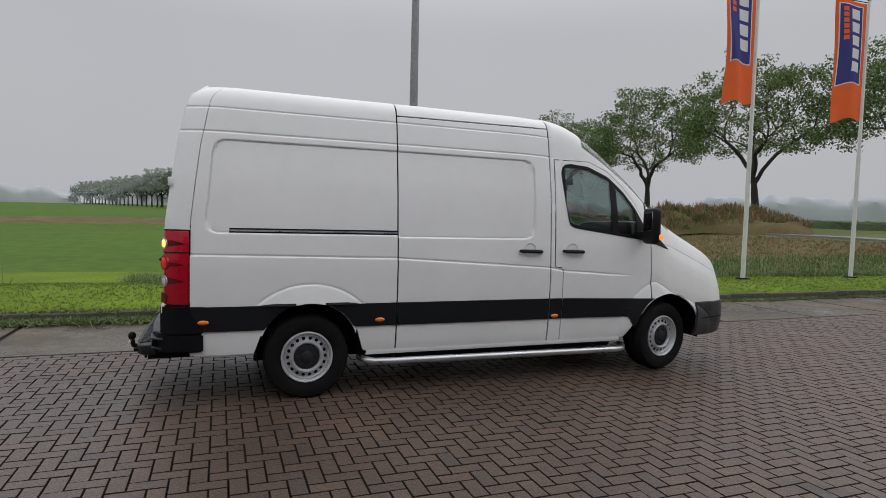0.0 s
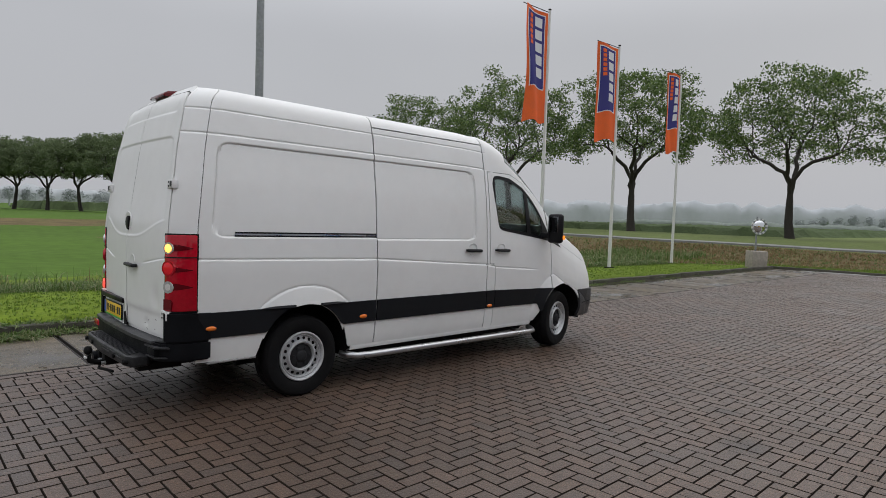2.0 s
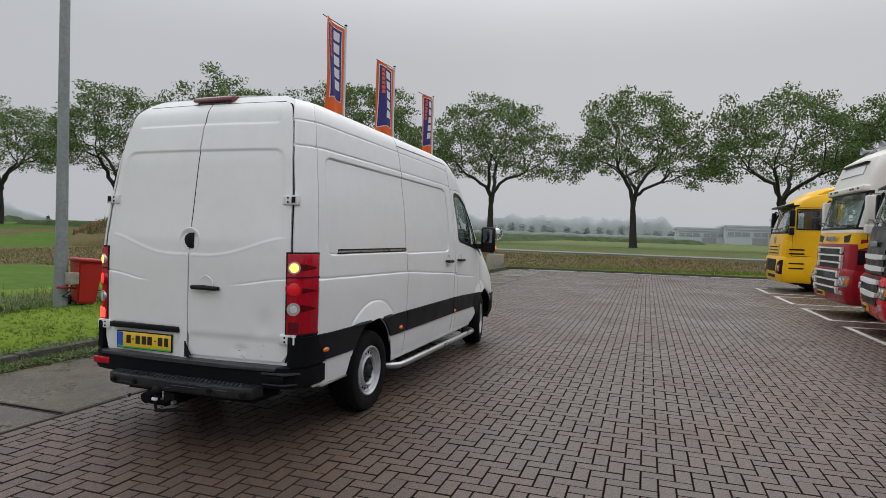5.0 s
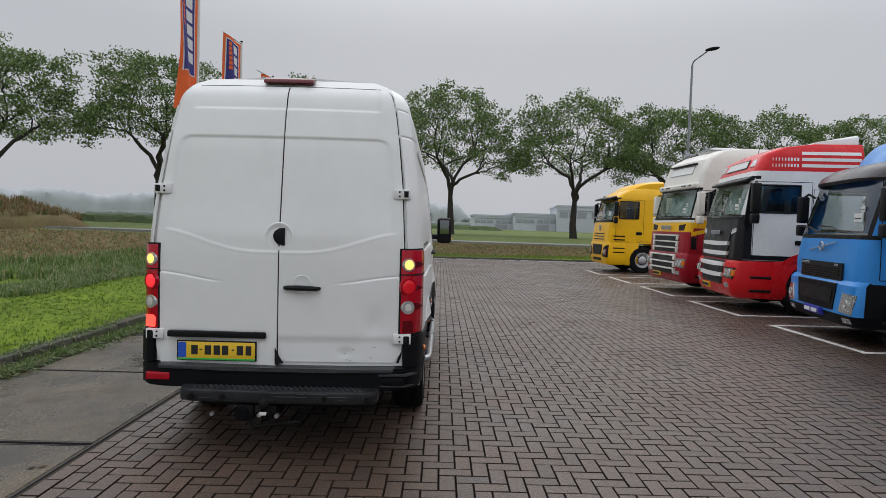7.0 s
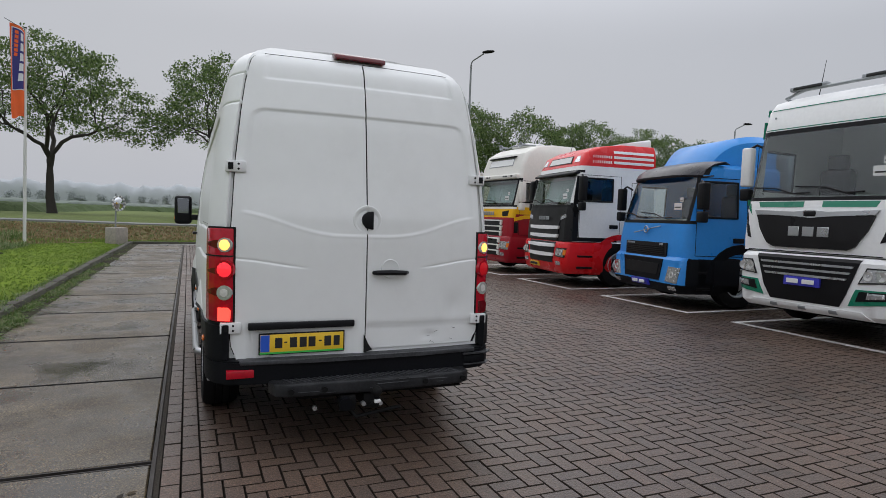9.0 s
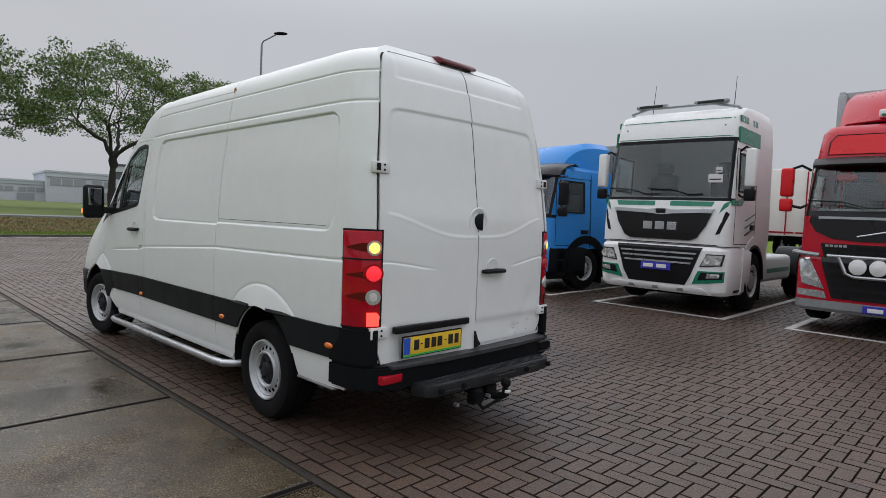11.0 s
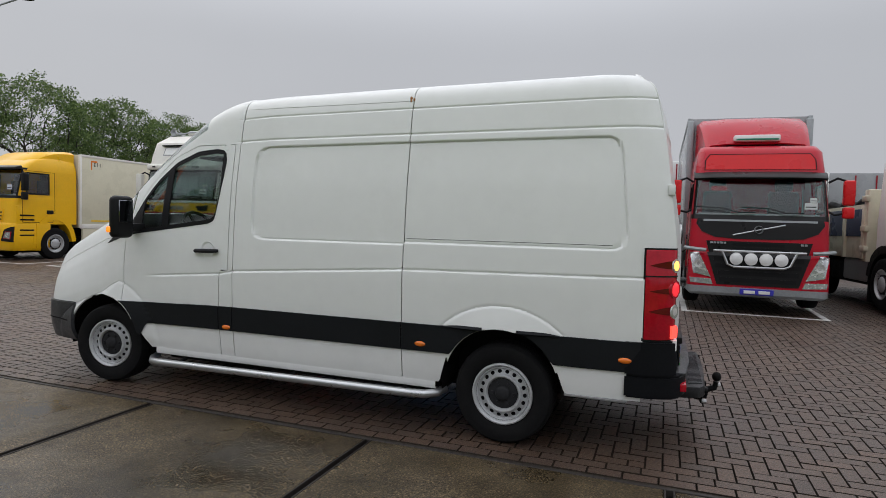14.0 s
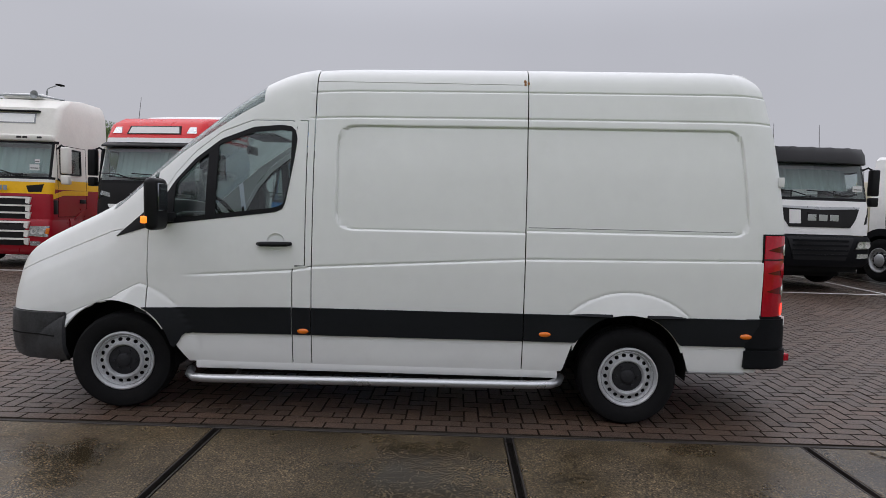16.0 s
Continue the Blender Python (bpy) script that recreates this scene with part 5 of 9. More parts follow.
def cab_ring(hw, yf, yb, r, marks):
    """Half of a cab's plan, from the middle of its front to the middle of its back."""
    pts = [(hw - r) * k / 5 for k in range(6)]
    ring = [(x, yf + 0.03 * ((hw - r) ** 2 - x * x) / (hw * hw)) for x in pts]
    for k in range(1, 6):
        a = math.pi / 2 * k / 5
        ring.append((hw - r + r * math.sin(a), yf - r + r * math.cos(a)))
    ring += [(hw, y) for y in marks]
    ring += [(hw, yb), (hw * 0.5, yb), (0, yb)]
    return ring


def islands(bm):
    """Splits a bmesh into its connected pieces."""
    todo, out = set(bm.faces), []
    while todo:
        stack, seen = [todo.pop()], []
        while stack:
            f = stack.pop()
            seen.append(f)
            for e in f.edges:
                for g in e.link_faces:
                    if g in todo:
                        todo.remove(g)
                        stack.append(g)
        nb, vs = bmesh.new(), {}
        for f in seen:
            for v in f.verts:
                if v not in vs:
                    vs[v] = nb.verts.new(v.co)
            nb.faces.new([vs[v] for v in f.verts])
        out.append(nb)
    return out


class Cab:
    """A cab drawn from rows of (z, half width, front y, colour of the band above)."""

    def __init__(self, root, rows, depth, r=0.14, glass=None, side=None, win=(-0.42, -1.18)):
        self.root, self.depth, self.r, self.win = root, depth, r, win
        for z in [q for g in (glass, side) if g for q in g]:
            rows = self.with_row(rows, z)
        self.rows = rows
        self.shell(glass, side)

    def with_row(self, rows, z):
        if any(abs(q[0] - z) < 1e-4 for q in rows):
            return rows
        out = []
        for a, b in zip(rows, rows[1:]):
            out.append(a)
            if a[0] < z < b[0]:
                f = (z - a[0]) / (b[0] - a[0])
                out.append((z, a[1] + (b[1] - a[1]) * f, a[2] + (b[2] - a[2]) * f, a[3]))
        return out + [rows[-1]]

    def at(self, z):
        """Half width and front at a height."""
        rows = self.rows
        z = min(max(z, rows[0][0]), rows[-1][0])
        for a, b in zip(rows, rows[1:]):
            if a[0] <= z <= b[0]:
                f = (z - a[0]) / (b[0] - a[0])
                return a[1] + (b[1] - a[1]) * f, a[2] + (b[2] - a[2]) * f

    def front(self, x, z):
        hw, yf = self.at(z)
        x, e = abs(x), hw - self.r
        if x <= e:
            return yf + 0.03 * (e * e - x * x) / (hw * hw)
        return yf - self.r + math.sqrt(max(0.0, self.r ** 2 - min(x - e, self.r) ** 2))

    def shell(self, glass, side):
        yb, r, root = -self.depth, self.r, self.root
        bodies, panes, side_panes = {}, bmesh.new(), {1: bmesh.new(), -1: bmesh.new()}

        def ring_of(w, f):
            return cab_ring(w, f, yb, r, [min(q, f - r - 0.02 * (k + 1)) for k, q in enumerate(self.win)])
        run, was = 0, None
        for (z0, w0, f0, key), (z1, w1, f1, _) in zip(self.rows, self.rows[1:]):
            run, was = run + (key != was), key
            ra, rb = ring_of(w0, f0), ring_of(w1, f1)
            glazed = glass and z0 >= glass[0] - 1e-6 and z1 <= glass[1] + 1e-6
            lit = side and z0 >= side[0] - 1e-6 and z1 <= side[1] + 1e-6
            ks = key.split("|")
            for s in (1, -1):
                for i in range(len(ra) - 1):
                    q = [(s * ra[i][0], ra[i][1], z0), (s * ra[i + 1][0], ra[i + 1][1], z0), (s * rb[i + 1][0], rb[i + 1][1], z1), (s * rb[i][0], rb[i][1], z1)]
                    if glazed and i < 7:
                        tgt = panes
                    elif lit and i == 11:
                        tgt = side_panes[s]
                    else:
                        zone = 0 if i < 5 else 1 if i < 10 else 2
                        kk = ks[min(zone, len(ks) - 1)] if len(ks) != 2 else ks[zone == 2]
                        if glazed and i == 7:
                            kk = "black"
                        tgt = bodies.setdefault((kk, run, zone if len(ks) > 1 or kk == "black" else 0), bmesh.new())
                    tgt.faces.new([tgt.verts.new(p) for p in q])
        for (key, _, _), bm in bodies.items():
            bmesh.ops.remove_doubles(bm, verts=bm.verts, dist=0.0005)
            for piece in islands(bm):
                part("cab_body", piece, M[key], root, solid=0.03, outward=Vector((0, -self.depth / 2, piece.verts[:][0].co.z)))
        todo = ([("windscreen", panes)] if glass else []) + ([("side_window", side_panes[s]) for s in (1, -1)] if side else [])
        for name, bm in todo:
            bmesh.ops.remove_doubles(bm, verts=bm.verts, dist=0.0005)
            o = part(name, bm, M["glass_dark"], root, solid=0.006, outward=Vector((0, -self.depth / 2, 2.0)))
            o.visible_shadow = False
        z, w, f, key = self.rows[-1]
        ring = ring_of(w, f)
        bm = bmesh.new()
        loop = ring + [(-x, y) for x, y in ring[::-1][1:-1]]
        vs = [bm.verts.new((x, y, z)) for x, y in loop]
        c = bm.verts.new((0, (f + yb) / 2, z + 0.04))
        for i in range(len(vs)):
            bm.faces.new((vs[i], vs[(i + 1) % len(vs)], c))
        bmesh.ops.remove_doubles(bm, verts=bm.verts, dist=0.0005)
        part("cab_roof", bm, M[key.split("|")[0]], root)

    def panel(self, name, poly, key, off=0.012, back=0.05, parent=None, label=""):
        """A plate laid on the cab's front, drawn in (x, z)."""
        bm = bmesh.new()
        bm.faces.new([bm.verts.new((x, 0.0, z)) for x, z in poly])
        bmesh.ops.triangulate(bm, faces=bm.faces[:])
        xs, zs = [q[0] for q in poly], [q[1] for q in poly]
        cuts = [((q, 0, 0), (1, 0, 0)) for q in [0.12 * k for k in range(-10, 11)] if min(xs) + 0.01 < q < max(xs) - 0.01]
        cuts += [((0, 0, r[0]), (0, 0, 1)) for r in self.rows if min(zs) + 0.005 < r[0] < max(zs) - 0.005]
        for co, no in cuts:
            bmesh.ops.bisect_plane(bm, geom=bm.verts[:] + bm.edges[:] + bm.faces[:], plane_co=co, plane_no=no, dist=0.0005)
        for v in bm.verts:
            v.co.y = self.front(v.co.x, v.co.z) + off
        rim = [e for e in bm.edges if e.is_boundary]
        out = bmesh.ops.extrude_edge_only(bm, edges=rim)
        for v in out["geom"]:
            if isinstance(v, bmesh.types.BMVert):
                v.co.y -= back + off
        return part(name, bm, M[key], parent or self.root, label)

    def lamp(self, poly, name="headlamp", off=0.014, shade="anthracite", eyes=2):
        cx, cz = sum(p[0] for p in poly) / len(poly), sum(p[1] for p in poly) / len(poly)
        h = self.panel(name, poly, shade, off)
        self.panel("lens", [(cx + (x - cx) * 0.86, cz + (z - cz) * 0.82) for x, z in poly], "headlamp", off + 0.006, 0.02, h)
        xs, zs = [p[0] for p in poly], [p[1] for p in poly]
        rr = (0.33 if eyes > 1 else 0.2) * min(max(zs) - min(zs), (max(xs) - min(xs)) / max(1, eyes))
        for k in range(eyes):
            x = cx + (k - (eyes - 1) / 2) * (max(xs) - min(xs)) * 0.42
            y = self.front(x, cz) + off
            bm = bmesh.new()
            lathe(bm, [(rr, -0.01), (rr, 0.014), (rr * 0.8, 0.012), (rr * 0.3, 0.004), (0, 0.002)], (x, y, cz), "y", 18)
            part("reflector", bm, M["clear_lens"], h)

    def line(self, s, pts, r=0.006, key="seam", name="panel_gap", off=0.0, closed=True, parent=None):
        """A gap, seal or trim line on the side, drawn in (y, z)."""
        pts = pts + pts[:1] if closed else pts
        fine = []
        for (ya, za), (yb, zb) in zip(pts, pts[1:]):
            n = max(1, int(math.hypot(yb - ya, zb - za) / 0.2))
            fine += [(ya + (yb - ya) * k / n, za + (zb - za) * k / n) for k in range(n)]
        fine.append(pts[-1])
        return part(name, tube(bmesh.new(), [(s * (self.at(z)[0] + off), y, z) for y, z in fine], r, 6), M[key], parent or self.root)

    def plate(self, s, poly, key, name="side_panel", off=0.006):
        """A plate or paint area on the side, drawn in (y, z)."""
        pts = []
        for (ya, za), (yb, zb) in zip(poly, poly[1:] + poly[:1]):
            n = max(1, int(math.hypot(yb - ya, zb - za) / 0.25))
            pts += [(ya + (yb - ya) * k / n, za + (zb - za) * k / n) for k in range(n)]
        bm = bmesh.new()
        a = [bm.verts.new((s * (self.at(z)[0] + off), y, z)) for y, z in pts]
        b = [bm.verts.new((s * (self.at(z)[0] - 0.02), y, z)) for y, z in pts]
        bm.faces.new(a)
        bm.faces.new(b[::-1])
        for i in range(len(pts)):
            j = (i + 1) % len(pts)
            bm.faces.new((a[i], b[i], b[j], a[j]))
        bmesh.ops.triangulate(bm, faces=[f for f in bm.faces if len(f.verts) > 4])
        return part(name, bm, M[key], self.root)


def door_lines(c, y0, y1, z0, z1, zw0, zw1, handle_z, surround=True):
    """Door gap, black window seal and handle on both sides of a cab."""
    for s in (1, -1):
        c.line(s, [(y0, z0), (y0, zw1 + 0.07), (y1, zw1 + 0.07), (y1, z0 + 0.12), (y1 + 0.08, z0)])
        if surround:
            c.line(s, [(c.win[0], zw0), (c.win[0], zw1), (c.win[1], zw1), (c.win[1], zw0)], 0.022, "black", "window_seal", 0.002)
        hw = c.at(handle_z)[0]
        part("door_handle", boxed(min(s * (hw - 0.02), s * (hw + 0.022)), max(s * (hw - 0.02), s * (hw + 0.022)), y1 + 0.05, y1 + 0.27, handle_z, handle_z + 0.09, 0.015), M["black"], c.root)


def wheel_arch(root, s, x, y, r, lip, key, deep=0.4, a0=0.0, a1=180.0, zc=0.5):
    """A mudguard: an arched shield over a wheel with a flat outer lip."""
    g, prev = bmesh.new(), None
    for i in range(15):
        a = radians(a0 + (a1 - a0) * i / 14)
        ca, sa = math.cos(a), math.sin(a)
        cur = [g.verts.new((s * x, y + r * ca, zc + r * sa)), g.verts.new((s * (x - deep), y + r * ca, zc + r * sa)), g.verts.new((s * x, y + (r + lip) * ca, zc + (r + lip) * sa)), g.verts.new((s * (x - 0.06), y + (r + lip) * ca, zc + (r + lip) * sa))]
        if prev:
            g.faces.new((prev[0], prev[1], cur[1], cur[0]))
            g.faces.new((prev[0], cur[0], cur[2], prev[2]))
            g.faces.new((prev[2], cur[2], cur[3], prev[3]))
        prev = cur
    return part("mudguard", g, M[key], root)


def steps(root, s, hw, y0, y1, zs, key="black"):
    for z in zs:
        part("step", boxed(min(s * (hw - 0.16), s * (hw + 0.004)), max(s * (hw - 0.16), s * (hw + 0.004)), y1, y0, z, z + 0.05, 0.012), M[key], root)


def curtain(root, hw, z0, z1, y, key="teal_cloth"):
    """A drawn cloth blind behind a windscreen."""
    bm, prev = bmesh.new(), None
    for i in range(61):
        x = -hw + 2 * hw * i / 60
        yy = y + 0.022 * math.sin(i * 1.3) + 0.01 * math.sin(i * 0.41) - 0.10 * (x / hw) ** 4
        cur = [bm.verts.new((x, yy, z0)), bm.verts.new((x, yy - 0.14, z1))]
        if prev:
            bm.faces.new((prev[0], cur[0], cur[1], prev[1]))
        prev = cur
    part("blind", bm, M[key], root, "pale drawn windscreen blind", solid=0.004)


M["teal_cloth"] = mat("pale_teal_cloth", (0.46, 0.56, 0.53), 0.9, vary=0.1, scale=5, fine=40)


def truck_wheel(root, x, y, r=0.5, w=0.3, s=1, rim="rim"):
    bm = bmesh.new()
    lathe(bm, [(r * 0.56, -w), (r * 0.8, -w), (r * 0.96, -w + 0.03), (r, -w + 0.07), (r, -0.06), (r * 0.96, -0.015), (r * 0.8, 0.005), (r * 0.58, -0.01), (r * 0.56, -w)], (x, y, r), "x", 36, s)
    t = part("wheel", bm, M["rubber"], root)
    bm = bmesh.new()
    lathe(bm, [(r * 0.58, -0.005), (r * 0.54, 0.0), (r * 0.5, -0.04), (r * 0.36, -0.07), (r * 0.3, -0.02), (r * 0.24, 0.0), (r * 0.16, 0.015), (0.0, 0.02)], (x, y, r), "x", 32, s)
    part("rim", bm, M[rim], t)
    bm = bmesh.new()
    star = [(r * (0.385 if i % 4 < 2 else 0.335), 2 * math.pi * i / 40) for i in range(40)]
    prism(bm, [(y + q * math.cos(a), r + q * math.sin(a)) for q, a in star], "x", x - s * 0.06, x - s * 0.022)
    part("nut_ring", bm, M["hub"], t)


def mirrors(root, hw, z0, z1, y, key, low_key=None, reach=0.30):
    for s in (1, -1):
        a, b = s * (hw + reach - 0.17), s * (hw + reach)
        m = part("mirror", boxed(min(a, b), max(a, b), y - 0.10, y + 0.05, z0, z1, 0.03, 3), M[key], root)
        m2 = boxed(min(a, b), max(a, b), y - 0.09, y + 0.05, z0 - 0.22, z0 - 0.03, 0.03, 3)
        part("wide_mirror", m2, M[low_key or key], m)
        part("mirror_arm", tube(bmesh.new(), [(s * (hw - 0.02), y - 0.12, z1 - 0.03), (s * (hw + 0.1), y - 0.06, z1 + 0.04), (s * (hw + reach - 0.08), y - 0.02, z1 - 0.03)], 0.02, 8), M["black"], m)
        part("mirror_arm", tube(bmesh.new(), [(s * (hw - 0.02), y - 0.12, z0 - 0.10), (s * (hw + 0.08), y - 0.06, z0 - 0.16), (s * (hw + reach - 0.08), y - 0.02, z0 - 0.12)], 0.02, 8), M["black"], m)


def wipers(root, z, y, hw):
    bm = bmesh.new()
    for x0 in (0.62, -0.15):
        tube(bm, [(x0 - 0.55, y + 0.05, z + 0.03), (x0 - 0.3, y + 0.05, z + 0.02), (x0, y + 0.045, z + 0.10), (x0 + 0.45, y + 0.04, z + 0.12)], 0.012, 6)
    part("wiper", bm, M["black"], root)


def insides(root, hw, z0, depth, yf):
    bm = bmesh.new()
    box(bm, -hw + 0.08, hw - 0.08, -depth + 0.06, yf - 0.2, z0 - 0.25, z0 - 0.2)
    box(bm, -hw + 0.1, hw - 0.1, yf - 0.55, yf - 0.16, z0 - 0.22, z0 + 0.04, 0.05)
    c = part("cabin_interior", bm, M["cabin"], root)
    for x in (-0.6, 0.6):
        bm = boxed(x - 0.27, x + 0.27, yf - 1.35, yf - 1.18, z0 - 0.2, z0 + 0.5, 0.06, 3)
        box(bm, x - 0.16, x + 0.16, yf - 1.33, yf - 1.2, z0 + 0.5, z0 + 0.72, 0.04)
        part("cab_seat", bm, M["seat"], root)


def sticker(root, x, z, y, w=0.22, h=0.14):
    o = part("sticker", boxed(x - w / 2, x + w / 2, y, y + 0.006, z, z + h), M["paper"], root, "white paper price sticker")
    part("bar", boxed(x - w * 0.4, x + w * 0.4, y + 0.005, y + 0.009, z + h * 0.3, z + h * 0.45), M["ink"], o)


def chassis(root, depth, length, axles, hw=1.2, r=0.5):
    bm = bmesh.new()
    for s in (-0.42, 0.42):
        box(bm, s - 0.05, s + 0.05, -length, -0.6, 0.62, 0.88)
    box(bm, -0.5, 0.5, -depth - 0.2, -0.3, 0.35, 0.9)
    # wide low blocks added to keep skylight off the ground under the truck
    box(bm, -1.02, 1.02, -0.62, -0.2, 0.34, 0.66)
    box(bm, -0.86, 0.86, -depth - 0.6, -0.5, 0.22, 0.62)
    box(bm, -1.0, 1.0, -length + 0.3, -depth - 0.2, 0.60, 0.66)
    for y in axles:
        rod(bm, (-0.95, y, r), (0.95, y, r), 0.08)
    box(bm, 0.55, 1.1, -length * 0.65, -depth - 0.25, 0.42, 0.85, 0.06)
    part("chassis", bm, M["dark"], root)
    for y in axles:
        for s in (1, -1):
            # flap added behind each wheel, also to darken the ground below
            part("mud_flap", boxed(min(s * 0.62, s * (hw - 0.06)), max(s * 0.62, s * (hw - 0.06)), y - r - 0.17, y - r - 0.14, 0.12, 0.80, 0.005, 1), M["rubber"], root)
            truck_wheel(root, s * (hw - 0.02), y, r, s=s)


def letters(root, n, x0, x1, z, h, y, key):
    """Plain bars in place of a maker's name."""
    w = (x1 - x0) / n
    for k in range(n):
        part("bar", boxed(x0 + w * k + w * 0.12, x0 + w * (k + 1) - w * 0.12, y, y + 0.012, z, z + h, 0.004, 1), M[key], root)


def tail_box(root, hw, y0, y1, z0, z1, key, trim="twhite"):
    b = part("cargo_box", boxed(-hw, hw, y1, y0, z0, z1, 0.03), M[key], root)
    bm = bmesh.new()
    for s in (1, -1):
        box(bm, min(s * (hw - 0.02), s * (hw + 0.012)), max(s * (hw - 0.02), s * (hw + 0.012)), y1, y0, z0 - 0.02, z0 + 0.10, 0.01)
        box(bm, min(s * (hw - 0.05), s * (hw + 0.015)), max(s * (hw - 0.05), s * (hw + 0.015)), y1, y0, z1 - 0.09, z1 + 0.012, 0.01)
        for y in (y0, y1):
            box(bm, min(s * (hw - 0.08), s * (hw + 0.012)), max(s * (hw - 0.08), s * (hw + 0.012)), y - 0.04, y + 0.04, z0, z1, 0.01)
    part("box_frame", bm, M[trim], b)
    return b


def place(x, yf, turn=0.0, wide=1.0, tall=1.0):
    return Matrix.Translation((x, yf, ground_z(x, yf))) @ Matrix.Rotation(radians(turn), 4, "Z") @ Matrix.Diagonal((wide, 1, tall, 1))


# white and green tractor unit
def truck_white_green():
    t = thing("truck", place(0.63, -6.66, 1.5, 0.93), "white tractor unit with green lines and black grille", "truck", "parked trucks")
    d = 2.25
    up = Cab(t, [(1.10, 1.17, -0.03, "twhite"), (1.30, 1.17, -0.02, "twhite"), (1.70, 1.17, -0.05, "twhite"), (1.82, 1.165, -0.08, "black|twhite"), (1.87, 1.16, -0.09, "twhite"), (2.80, 1.14, -0.27, "black|twhite"), (2.86, 1.14, -0.28, "twhite"), (3.18, 1.12, -0.34, "twhite"), (3.30, 1.10, -0.44, "twhite"), (3.40, 1.06, -0.75, "twhite"), (3.47, 1.0, -1.3, "twhite")], d, 0.18, (1.87, 2.80), (1.98, 2.62), (-0.40, -1.12))
    low = Cab(t, [(0.30, 1.13, -0.06, "twhite"), (0.36, 1.17, 0.0, "twhite"), (0.62, 1.18, 0.04, "twhite"), (1.02, 1.18, 0.03, "twhite"), (1.08, 1.15, -0.02, "twhite")], 0.80, 0.26)
    insides(t, 1.16, 1.86, d, -0.15)
    chassis(t, d, 6.3, [-1.42, -5.0])
    gr = up.panel("grille", [(-0.88, 1.62), (0.88, 1.62), (0.80, 1.42), (0.66, 1.22), (0.55, 1.17), (-0.55, 1.17), (-0.66, 1.22), (-0.80, 1.42)], "anthracite", 0.03)
    up.panel("grille_trim", [(-0.92, 1.69), (-0.25, 1.665), (0, 1.69), (0.25, 1.665), (0.92, 1.69), (0.88, 1.63), (0.2, 1.60), (0, 1.58), (-0.2, 1.60), (-0.88, 1.63)], "chrome", 0.04)
    letters(gr, 3, -0.33, 0.33, 1.33, 0.13, 0.025, "chrome")
    part("badge", boxed(-0.09, 0.09, -0.02, 0.035, 1.60, 1.68, 0.02, 3), M["anthracite"], gr)
    lg = low.panel("lower_grille", [(-0.78, 1.06), (0.78, 1.06), (0.62, 0.62), (0.52, 0.44), (-0.52, 0.44), (-0.62, 0.62)], "black", 0.014)
    for k, z in enumerate((0.80, 0.88, 0.96)):
        low.panel("grille_slat", [(-0.70 + 0.04 * (2 - k), z + 0.014), (0.70 - 0.04 * (2 - k), z + 0.014), (0.68 - 0.04 * (2 - k), z - 0.014), (-0.68 + 0.04 * (2 - k), z - 0.014)], "chrome", 0.03, 0.03, lg)
    low.panel("lip", [(-0.95, 0.305), (0.95, 0.305), (0.82, 0.41), (-0.82, 0.41)], "twhite", 0.03)
    for x in (-0.45, 0.0, 0.45):
        low.panel("tow_cover", [(x - 0.06, 0.335), (x + 0.06, 0.335), (x + 0.05, 0.385), (x - 0.05, 0.385)], "galv", 0.04)
    dp = low.panel("dealer_plate", [(-0.27, 0.66), (0.27, 0.66), (0.27, 0.78), (-0.27, 0.78)], "banner_blue", 0.045, label="blue dealer plate")
    letters(dp, 2, -0.24, 0.24, 0.69, 0.06, 0.118, "paper")
    up.panel("door_gap_line", [(-1.0, 1.105), (1.0, 1.105), (1.0, 1.118), (-1.0, 1.118)], "seam", 0.004)
    for s in (1, -1):
        low.lamp([(s * 0.76, 0.76), (s * 1.10, 0.79), (s * 1.13, 0.97), (s * 0.86, 0.97)])
        low.panel("fog_lamp_panel", [(s * 0.64, 0.47), (s * 1.13, 0.53), (s * 1.14, 0.70), (s * 0.74, 0.69)], "green", 0.012)
        low.panel("fog_lamp_recess", [(s * 0.74, 0.54), (s * 1.11, 0.58), (s * 1.12, 0.68), (s * 0.79, 0.67)], "black", 0.018)
        low.panel("fog_lamp", [(s * 0.88, 0.58), (s * 1.08, 0.60), (s * 1.08, 0.66), (s * 0.90, 0.66)], "headlamp", 0.026)
        up.panel("air_slot", [(s * 0.96, 1.28), (s * 1.03, 1.30), (s * 1.14, 1.62), (s * 1.09, 1.66)], "black", 0.006)
        up.panel("green_band", [(s * 0.14, 1.73), (s * 0.86, 1.73), (s * 0.90, 1.81), (s * 0.14, 1.81)], "green", 0.006)
        up.panel("green_edge", [(s * 0.99, 1.62), (s * 1.05, 1.78), (s * 1.155, 1.84), (s * 1.155, 1.76), (s * 1.09, 1.72)], "green", 0.006)
        up.plate(s, [(-0.14, 1.84), (-0.50, 1.85), (-0.72, 1.96), (-1.20, 1.99), (-1.20, 1.91), (-0.78, 1.88), (-0.55, 1.76), (-0.14, 1.76)], "green", "green_stripe")
        up.plate(s, [(-1.20, 1.91), (-1.20, 2.68), (-1.25, 2.72), (-1.27, 1.91)], "green", "green_stripe")
        up.plate(s, [(-0.36, 2.78), (-1.45, 2.78), (-1.45, 3.03), (-0.36, 3.03)], "green", "green_panel", 0.008)
        for yy in (-0.42, -0.56, -0.70, -1.05, -1.2):
            up.plate(s, [(yy, 3.12), (yy - 0.1, 3.12), (yy - 0.1, 3.22), (yy, 3.22)], "green", "bar")
